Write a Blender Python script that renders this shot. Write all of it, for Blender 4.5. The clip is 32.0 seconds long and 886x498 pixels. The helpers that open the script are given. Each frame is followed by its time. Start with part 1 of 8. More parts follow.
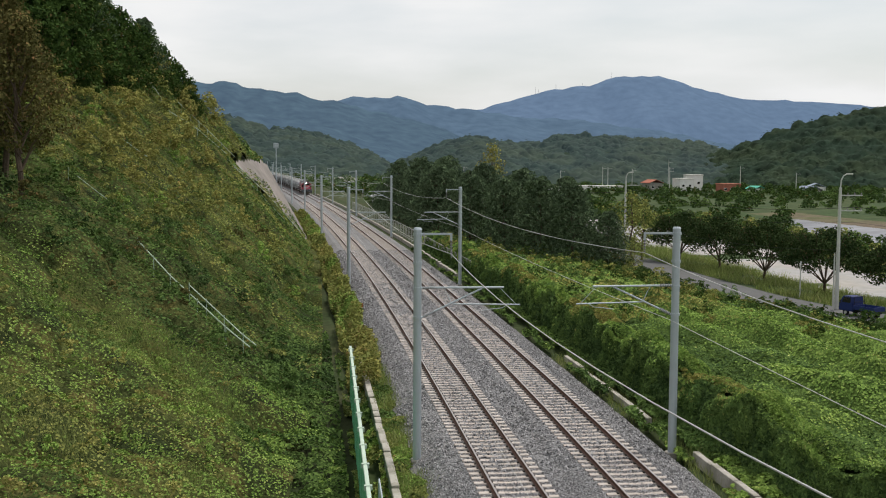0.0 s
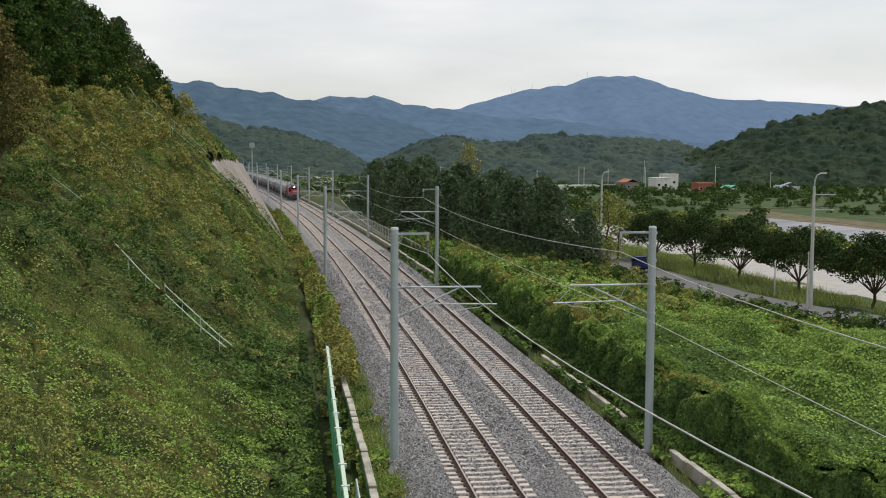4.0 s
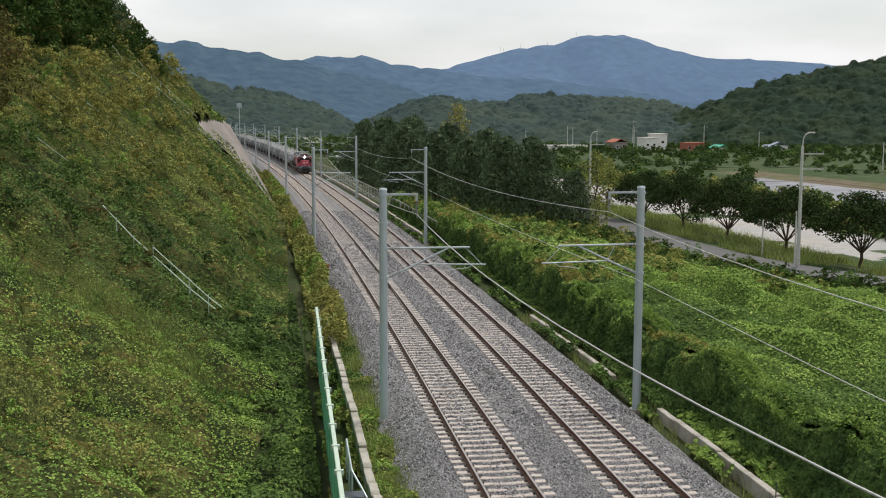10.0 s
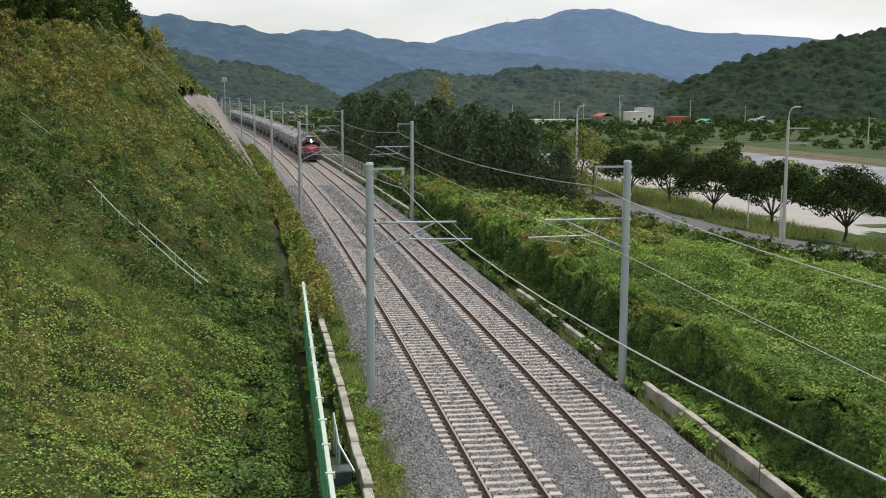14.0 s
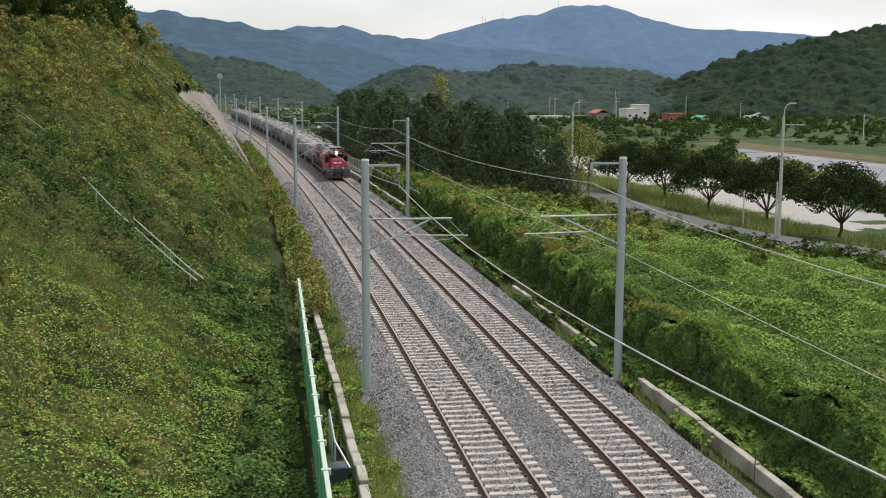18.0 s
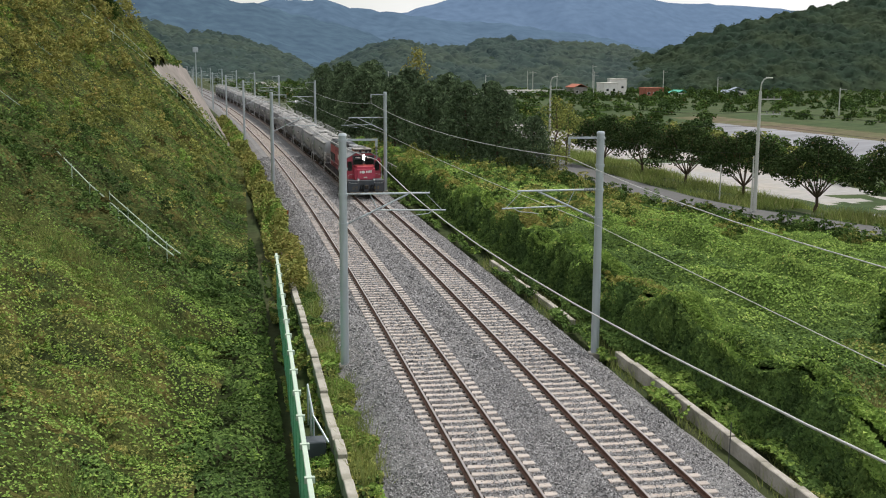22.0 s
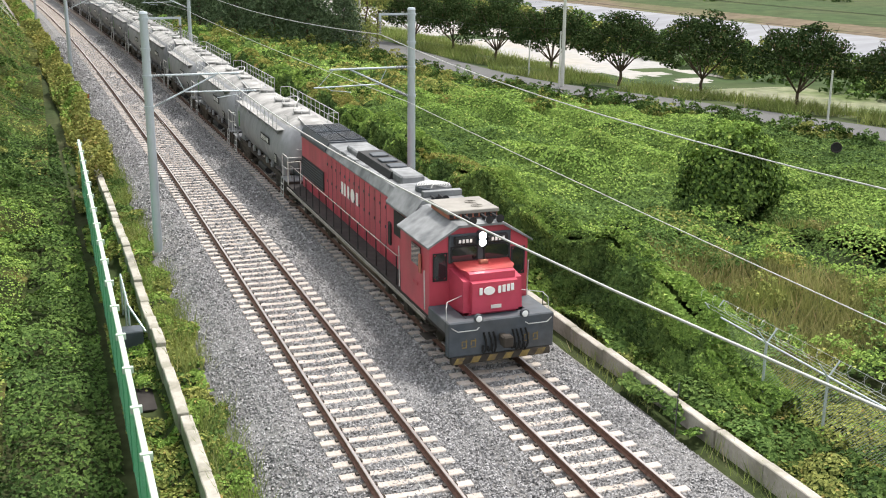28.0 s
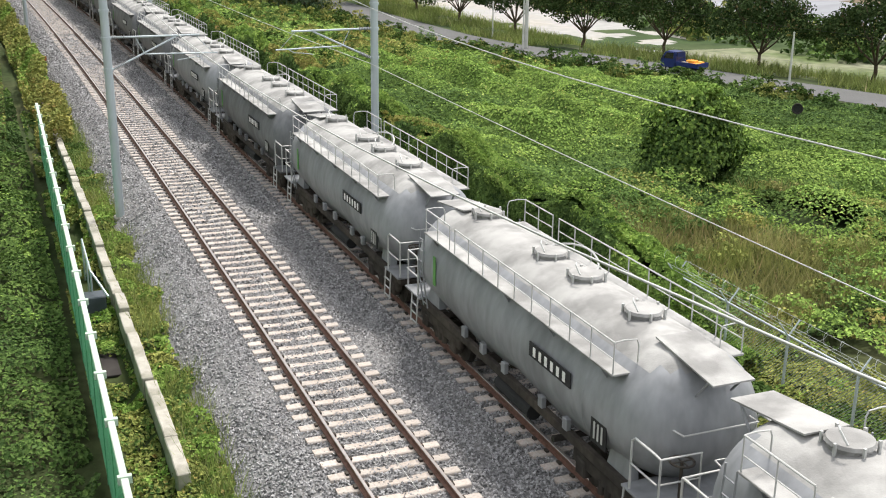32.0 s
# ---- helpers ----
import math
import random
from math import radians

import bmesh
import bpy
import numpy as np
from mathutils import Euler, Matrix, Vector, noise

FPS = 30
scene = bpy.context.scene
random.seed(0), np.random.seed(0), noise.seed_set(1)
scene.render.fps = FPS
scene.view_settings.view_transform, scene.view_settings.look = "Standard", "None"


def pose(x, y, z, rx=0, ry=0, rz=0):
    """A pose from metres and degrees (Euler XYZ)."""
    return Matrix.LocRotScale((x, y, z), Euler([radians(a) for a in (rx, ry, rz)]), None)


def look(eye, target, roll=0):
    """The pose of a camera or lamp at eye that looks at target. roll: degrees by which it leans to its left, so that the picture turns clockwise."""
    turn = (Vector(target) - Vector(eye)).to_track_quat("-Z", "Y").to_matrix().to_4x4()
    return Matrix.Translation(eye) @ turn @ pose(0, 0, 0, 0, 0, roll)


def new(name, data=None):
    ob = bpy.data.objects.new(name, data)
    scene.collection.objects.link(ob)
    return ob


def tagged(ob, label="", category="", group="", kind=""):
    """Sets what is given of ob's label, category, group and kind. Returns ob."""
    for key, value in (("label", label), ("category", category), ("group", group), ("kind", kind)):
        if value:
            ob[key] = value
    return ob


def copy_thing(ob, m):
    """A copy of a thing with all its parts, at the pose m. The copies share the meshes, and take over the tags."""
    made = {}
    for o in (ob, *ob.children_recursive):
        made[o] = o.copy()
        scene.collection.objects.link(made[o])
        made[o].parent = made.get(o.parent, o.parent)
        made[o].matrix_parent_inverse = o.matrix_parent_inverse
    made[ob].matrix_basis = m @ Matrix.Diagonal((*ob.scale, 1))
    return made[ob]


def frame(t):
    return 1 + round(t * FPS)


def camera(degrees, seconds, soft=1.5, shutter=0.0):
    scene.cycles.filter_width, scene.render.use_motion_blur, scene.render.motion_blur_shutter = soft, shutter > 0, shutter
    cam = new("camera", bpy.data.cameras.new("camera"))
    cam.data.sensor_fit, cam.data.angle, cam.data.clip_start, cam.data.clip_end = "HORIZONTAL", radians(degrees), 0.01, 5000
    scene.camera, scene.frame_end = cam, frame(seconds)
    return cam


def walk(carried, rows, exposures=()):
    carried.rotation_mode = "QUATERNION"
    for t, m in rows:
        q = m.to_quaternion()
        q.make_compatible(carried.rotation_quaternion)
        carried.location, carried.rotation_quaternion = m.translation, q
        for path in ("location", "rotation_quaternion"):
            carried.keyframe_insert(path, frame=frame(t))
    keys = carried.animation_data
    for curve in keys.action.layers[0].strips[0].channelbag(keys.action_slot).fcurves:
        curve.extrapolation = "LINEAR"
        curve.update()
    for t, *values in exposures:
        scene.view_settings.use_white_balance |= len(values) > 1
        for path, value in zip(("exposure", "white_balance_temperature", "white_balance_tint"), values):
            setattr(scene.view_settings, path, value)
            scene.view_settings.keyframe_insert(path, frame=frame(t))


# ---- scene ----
import itertools

# ---------------------------------------------------------------- camera
EYE = Vector((0.0, 0.0, 10.373))
AIM = [  # seconds, yaw to the left of the track's line, pitch, lean
    (0.0, -6.06, -4.77, 0.29),
    (0.5, -6.20, -4.77, 0.27),
    (1.0, -6.35, -4.77, 0.29),
    (1.5, -6.60, -4.76, 0.28),
    (2.0, -6.73, -4.77, 0.26),
    (2.5, -6.81, -4.76, 0.24),
    (3.0, -7.05, -4.77, 0.27),
    (3.5, -7.19, -4.77, 0.28),
    (5.5, -7.48, -4.88, 0.19),
    (6.0, -7.53, -4.90, 0.22),
    (6.5, -7.51, -4.90, 0.20),
    (7.0, -7.51, -4.92, 0.21),
    (7.5, -7.52, -4.95, 0.21),
    (8.0, -7.51, -5.04, 0.21),
    (8.5, -7.51, -5.19, 0.18),
    (9.0, -7.65, -6.13, 0.08),
    (9.5, -7.87, -6.80, 0.10),
    (10.0, -7.87, -6.84, 0.11),
    (10.5, -7.92, -6.97, 0.10),
    (11.0, -8.05, -7.28, 0.11),
    (11.5, -8.05, -7.39, 0.11),
    (12.0, -8.05, -7.42, 0.12),
    (12.5, -8.23, -7.66, 0.12),
    (13.0, -8.45, -8.07, 0.13),
    (13.5, -8.55, -8.15, 0.14),
    (14.0, -8.58, -8.17, 0.14),
    (14.5, -8.53, -8.18, 0.15),
    (16.5, -8.75, -8.24, 0.16),
    (17.0, -8.73, -8.30, 0.17),
    (17.5, -8.70, -8.32, 0.18),
    (18.0, -8.81, -8.35, 0.15),
    (18.5, -8.62, -8.80, 0.10),
    (19.0, -8.23, -9.44, 0.14),
    (19.5, -7.71, -9.51, 0.08),
    (20.0, -7.61, -9.56, 0.10),
    (20.5, -7.82, -9.61, 0.10),
    (21.0, -8.32, -9.63, 0.12),
    (21.5, -9.09, -9.65, 0.19),
    (22.0, -9.98, -9.67, 0.22),
    (22.5, -11.16, -9.70, 0.27),
    (23.0, -12.27, -9.91, 0.33),
    (23.5, -13.61, -10.04, 0.39),
    (24.0, -13.97, -10.02, 0.41),
    (24.5, -14.10, -10.03, 0.47),
    (26.5, -17.58, -12.52, 0.53),
    (27.0, -18.48, -13.79, 0.49),
    (27.5, -19.21, -15.21, 0.47),
    (28.0, -19.84, -15.89, 0.48),
    (28.5, -20.60, -16.84, 0.51),
    (29.0, -21.39, -17.48, 0.57),
    (29.5, -21.84, -17.71, 0.58),
    (30.0, -22.14, -17.71, 0.64),
    (30.5, -22.15, -17.73, 0.61),
    (31.0, -22.02, -17.74, 0.67),
    (31.5, -21.93, -17.83, 0.69),
    (32.0, -21.79, -17.82, 0.67),
]


def aim(yaw, pitch, lean):
    a, p = radians(yaw), radians(pitch)
    way = Vector((-math.sin(a) * math.cos(p), math.cos(a) * math.cos(p), math.sin(p)))
    return look(EYE, EYE + way, lean)


cam = camera(44.01, 32.0, soft=1.1)
walk(cam, [(t, aim(y, p, r)) for t, y, p, r in AIM], exposures=[(0.0, -0.25), (8.0, -0.22), (14.0, -0.12), (23.5, 0.0), (25.5, 0.22), (28.0, 0.66), (30.0, 0.58), (32.0, 0.56)])

# ---------------------------------------------------------------- sky and sun
SUN_ELEVATION, SUN_AZIMUTH = radians(62), radians(46)   # azimuth clockwise from +y
world = bpy.data.worlds.new("sky")
scene.world = world
world.use_nodes = True
wn, wl = world.node_tree.nodes, world.node_tree.links
wn.clear()
w_out, w_bg = wn.new("ShaderNodeOutputWorld"), wn.new("ShaderNodeBackground")
w_sky = wn.new("ShaderNodeTexSky")
w_sky.sky_type, w_sky.sun_disc = "NISHITA", False
w_sky.sun_elevation, w_sky.sun_rotation = SUN_ELEVATION, SUN_AZIMUTH
w_sky.air_density, w_sky.dust_density = 1.2, 2.0
w_co, w_map = wn.new("ShaderNodeTexCoord"), wn.new("ShaderNodeMapping")
w_map.inputs["Scale"].default_value = (1.6, 1.6, 7.0)
w_noise = wn.new("ShaderNodeTexNoise")
w_noise.inputs["Scale"].default_value, w_noise.inputs["Detail"].default_value = 1.7, 5.0
w_ramp = wn.new("ShaderNodeValToRGB")
w_ramp.color_ramp.elements[0].position, w_ramp.color_ramp.elements[1].position = 0.30, 0.62
w_ramp.color_ramp.elements[0].color = (0.55, 0.55, 0.55, 1)
w_ramp.color_ramp.elements[1].color = (0.97, 0.97, 0.97, 1)
w_scale = wn.new("ShaderNodeVectorMath")
w_scale.operation, w_scale.inputs[3].default_value = "SCALE", 0.13
w_noise2 = wn.new("ShaderNodeTexNoise")
w_noise2.inputs["Scale"].default_value, w_noise2.inputs["Detail"].default_value = 3.4, 6.0
w_shade = wn.new("ShaderNodeValToRGB")
w_shade.color_ramp.elements[0].position, w_shade.color_ramp.elements[1].position = 0.25, 0.7
w_shade.color_ramp.elements[0].color = (0.95, 0.975, 1.0, 1)
w_shade.color_ramp.elements[1].color = (1.08, 1.08, 1.08, 1)
w_mix = wn.new("ShaderNodeMix")
w_mix.data_type = "RGBA"
wl.new(w_co.outputs["Generated"], w_map.inputs["Vector"])
wl.new(w_map.outputs[0], w_noise.inputs["Vector"])
wl.new(w_map.outputs[0], w_noise2.inputs["Vector"])
wl.new(w_noise.outputs[0], w_ramp.inputs[0])
wl.new(w_noise2.outputs[0], w_shade.inputs[0])
wl.new(w_sky.outputs[0], w_scale.inputs[0])
wl.new(w_ramp.outputs[0], w_mix.inputs[0])
wl.new(w_scale.outputs[0], w_mix.inputs[6])
wl.new(w_shade.outputs[0], w_mix.inputs[7])
wl.new(w_mix.outputs[2], w_bg.inputs["Color"])
w_bg.inputs["Strength"].default_value = 1.0
wl.new(w_bg.outputs[0], w_out.inputs["Surface"])

sun = new("sun", bpy.data.lights.new("sun", "SUN"))
sun.data.energy, sun.data.angle, sun.data.color = 3.7, radians(9), (1.0, 0.95, 0.88)
sun.matrix_world = look((0, 0, 0), (-math.sin(SUN_AZIMUTH) * math.cos(SUN_ELEVATION),
                                    -math.cos(SUN_AZIMUTH) * math.cos(SUN_ELEVATION), -math.sin(SUN_ELEVATION)))


# ---------------------------------------------------------------- the plan
def track(y):
    """x of the left track's centre line at y; past 480 m it runs straight on."""
    if y > 480:
        return track(480) + (y - 480) * (-0.000416 * 480 + 8.22e-7 * 480 * 480 / 2)
    return 6.192 - 0.5 * 0.000416 * y * y + 8.22e-7 * y ** 3 / 6


def heading(y):
    """Turn of the track to the left of +y, in radians."""
    y = min(y, 480)
    return math.atan(0.000416 * y - 8.22e-7 * y * y / 2)


SPACING = 4.0        # between the two tracks
SLEEPER_STEP = 0.537


def lerp(x, pairs):
    """Straight lines between (x, value) pairs."""
    if x <= pairs[0][0]:
        return pairs[0][1]
    for (a, va), (b, vb) in zip(pairs, pairs[1:]):
        if x <= b:
            return va + (vb - va) * (x - a) / (b - a)
    return pairs[-1][1]


def bump(x, y, size, seed=0.0):
    return noise.noise(Vector((x / size, y / size, seed)))


FOOT = [(0, -9.5), (30, -8.5), (50, -7.0), (80, -6.3), (110, -5.6), (150, -4.9), (210, -4.6), (300, -6)]
ANGLE = [(0, 26), (40, 31), (70, 37), (100, 43), (130, 52), (150, 58), (200, 60)]
CREST = [(0, 16), (60, 22), (100, 22), (120, 19), (128, 16.5), (135, 14.8), (143, 12.6), (152, 11.2), (165, 10.2), (195, 9.2), (215, 8.2), (235, 3), (250, 0)]


def slope_z(s, y):
    """Height of the cut slope, s metres from the left track's centre."""
    foot = lerp(y, FOOT)
    d = foot - s
    if d <= 0:
        return 0.0
    top = lerp(y, CREST)
    rise = d * math.tan(radians(lerp(y, ANGLE)))
    if rise > top:
        over = (rise - top) / math.tan(radians(lerp(y, ANGLE)))
        rise = top + over * lerp(y, [(0, 0.35), (120, 0.35), (160, 0.12), (230, 0.0)])
    return rise


ROAD = [(-120, 111.0), (-60, 92.0), (0, 73.5), (40, 60.0), (56, 53.2), (67, 49.2), (75, 46.2), (82, 43.2), (91, 39.2), (99, 37.4), (115, 36.4), (130, 36.0), (150, 35.8), (200, 36.2)]


def road_x(y):
    """x of the road's near edge."""
    if y > 200:
        return track(y) + 37.2
    return lerp(y, ROAD)


def ground_z(x, y):
    s = x - track(y)
    if s < -3.0:
        base = lerp(s, [(-9, -0.6), (-5.6, -0.95), (-5.0, -0.95), (-4.75, -0.9), (-4.6, -1.25), (-4.05, -1.25), (-3.9, -0.8), (-3.0, -0.78)])
        z = base + slope_z(s, y)
        if s < -6:
            z += (0.35 * bump(x, y, 3.1) + 0.7 * bump(x, y, 9.0, 3.0)) * min(1, (-6 - s) / 4)
        return z
    if s < 7.0:
        return -0.8
    r = (x - road_x(y)) / 1.066      # across the road
    z = lerp(s, [(7.0, -0.85), (9.3, -0.7), (10.6, -0.45), (16, -0.9), (24, -1.8), (32, -2.4)])
    field = 1.0 if 10.5 < s else 0.0
    if r < -2.0:
        z += field * (0.45 * bump(x, y, 4.5, 7.0) + 0.35 * bump(x, y, 2.0, 1.0)) * min(1, (s - 10.5) / 3) * min(1, (-2 - r) / 4)
    low = lerp(r, [(-6, 0), (-1.5, -2.62), (0, -2.55), (5.2, -2.55), (6.5, -2.75), (12, -3.1), (19, -5.0), (66, -5.2), (74, -4.4), (98, -3.6), (130, -4.6), (600, -4.6), (1200, 2)])
    if r > -1.5:
        return low + (0.12 * bump(x, y, 3.0, 2.0) if r > 7 else 0)
    if r > -6:
        k = (r + 6) / 4.5
        return z * (1 - k) - 2.62 * k
    return z

# ---------------------------------------------------------------- materials
def material(name, base, rough=0.8, metal=0.0, vary=0.15, scale=4.0, second=None, second_scale=0.6, second_amount=0.5,
             bump_amount=0.0, bump_scale=30.0, island=0.0, per_object=0.0, translucent=0.0, alt=None, alt_amount=0.0, emit=0.0,
             stretch=(1, 1, 1), spec=None):
    """A surface with fine grain (vary), large patches of a second colour, and variation per loose piece or per object."""
    m = bpy.data.materials.new(name)
    m.use_nodes = True
    n, l = m.node_tree.nodes, m.node_tree.links
    b = n["Principled BSDF"]
    b.inputs["Roughness"].default_value, b.inputs["Metallic"].default_value = rough, metal
    b.inputs["Specular IOR Level"].default_value = spec if spec is not None else (0.08 if rough >= 0.8 else 0.35)
    co, mp = n.new("ShaderNodeTexCoord"), n.new("ShaderNodeMapping")
    mp.inputs["Scale"].default_value = stretch
    l.new(co.outputs["Object"], mp.inputs[0])

    def tex(sc, detail=4.0):
        t = n.new("ShaderNodeTexNoise")
        t.inputs["Scale"].default_value, t.inputs["Detail"].default_value = sc, detail
        l.new(mp.outputs[0], t.inputs["Vector"])
        return t.outputs[0]

    def mixed(a, c, fac, mode="MIX"):
        x = n.new("ShaderNodeMix")
        x.data_type, x.blend_type = "RGBA", mode
        for sock, value in ((x.inputs[6], a), (x.inputs[7], c)):
            if isinstance(value, tuple):
                sock.default_value = (*value[:3], 1)
            else:
                l.new(value, sock)
        if isinstance(fac, float):
            x.inputs[0].default_value = fac
        else:
            l.new(fac, x.inputs[0])
        return x.outputs[2]

    def ranged(value, lo, hi, to_lo, to_hi):
        r = n.new("ShaderNodeMapRange")
        r.inputs[1].default_value, r.inputs[2].default_value, r.inputs[3].default_value, r.inputs[4].default_value = lo, hi, to_lo, to_hi
        l.new(value, r.inputs[0])
        return r.outputs[0]

    colour = base
    if second:
        colour = mixed(colour, second, ranged(tex(second_scale), 0.42, 0.62, 0.0, second_amount))
    if alt:
        g = n.new("ShaderNodeNewGeometry")
        colour = mixed(colour, alt, ranged(g.outputs["Random Per Island"], 1 - alt_amount, 1.0, 0.0, 1.0))
    if vary:
        v = ranged(tex(scale, 6.0), 0.3, 0.7, 1 - vary, 1 + vary)
        hsv = n.new("ShaderNodeHueSaturation")
        if isinstance(colour, tuple):
            hsv.inputs["Color"].default_value = (*colour, 1)
        else:
            l.new(colour, hsv.inputs["Color"])
        l.new(v, hsv.inputs["Value"])
        colour = hsv.outputs[0]
    if island or per_object:
        hsv = n.new("ShaderNodeHueSaturation")
        l.new(colour, hsv.inputs["Color"]) if not isinstance(colour, tuple) else colour_in(hsv, colour)
        if island:
            src = n.new("ShaderNodeNewGeometry").outputs["Random Per Island"]
            amount = island
        else:
            src = n.new("ShaderNodeObjectInfo").outputs["Random"]
            amount = per_object
        l.new(ranged(src, 0, 1, 1 - amount, 1 + amount), hsv.inputs["Value"])
        l.new(ranged(src, 0, 1, 0.5 + 0.03 * amount, 0.5 - 0.03 * amount), hsv.inputs["Hue"])
        colour = hsv.outputs[0]
    if isinstance(colour, tuple):
        b.inputs["Base Color"].default_value = (*colour, 1)
    else:
        l.new(colour, b.inputs["Base Color"])
    if bump_amount:
        bp = n.new("ShaderNodeBump")
        bp.inputs["Strength"].default_value, bp.inputs["Distance"].default_value = bump_amount, 0.02
        l.new(tex(bump_scale, 5.0), bp.inputs["Height"])
        l.new(bp.outputs[0], b.inputs["Normal"])
    if translucent:
        out = n["Material Output"]
        tr, mx = n.new("ShaderNodeBsdfTranslucent"), n.new("ShaderNodeMixShader")
        if isinstance(colour, tuple):
            tr.inputs[0].default_value = (*colour, 1)
        else:
            l.new(colour, tr.inputs[0])
        mx.inputs[0].default_value = translucent
        l.new(b.outputs[0], mx.inputs[1]), l.new(tr.outputs[0], mx.inputs[2]), l.new(mx.outputs[0], out.inputs["Surface"])
    if emit:
        b.inputs["Emission Color"].default_value, b.inputs["Emission Strength"].default_value = (*base, 1), emit
    return m


def colour_in(node, colour):
    node.inputs["Color"].default_value = (*colour, 1)


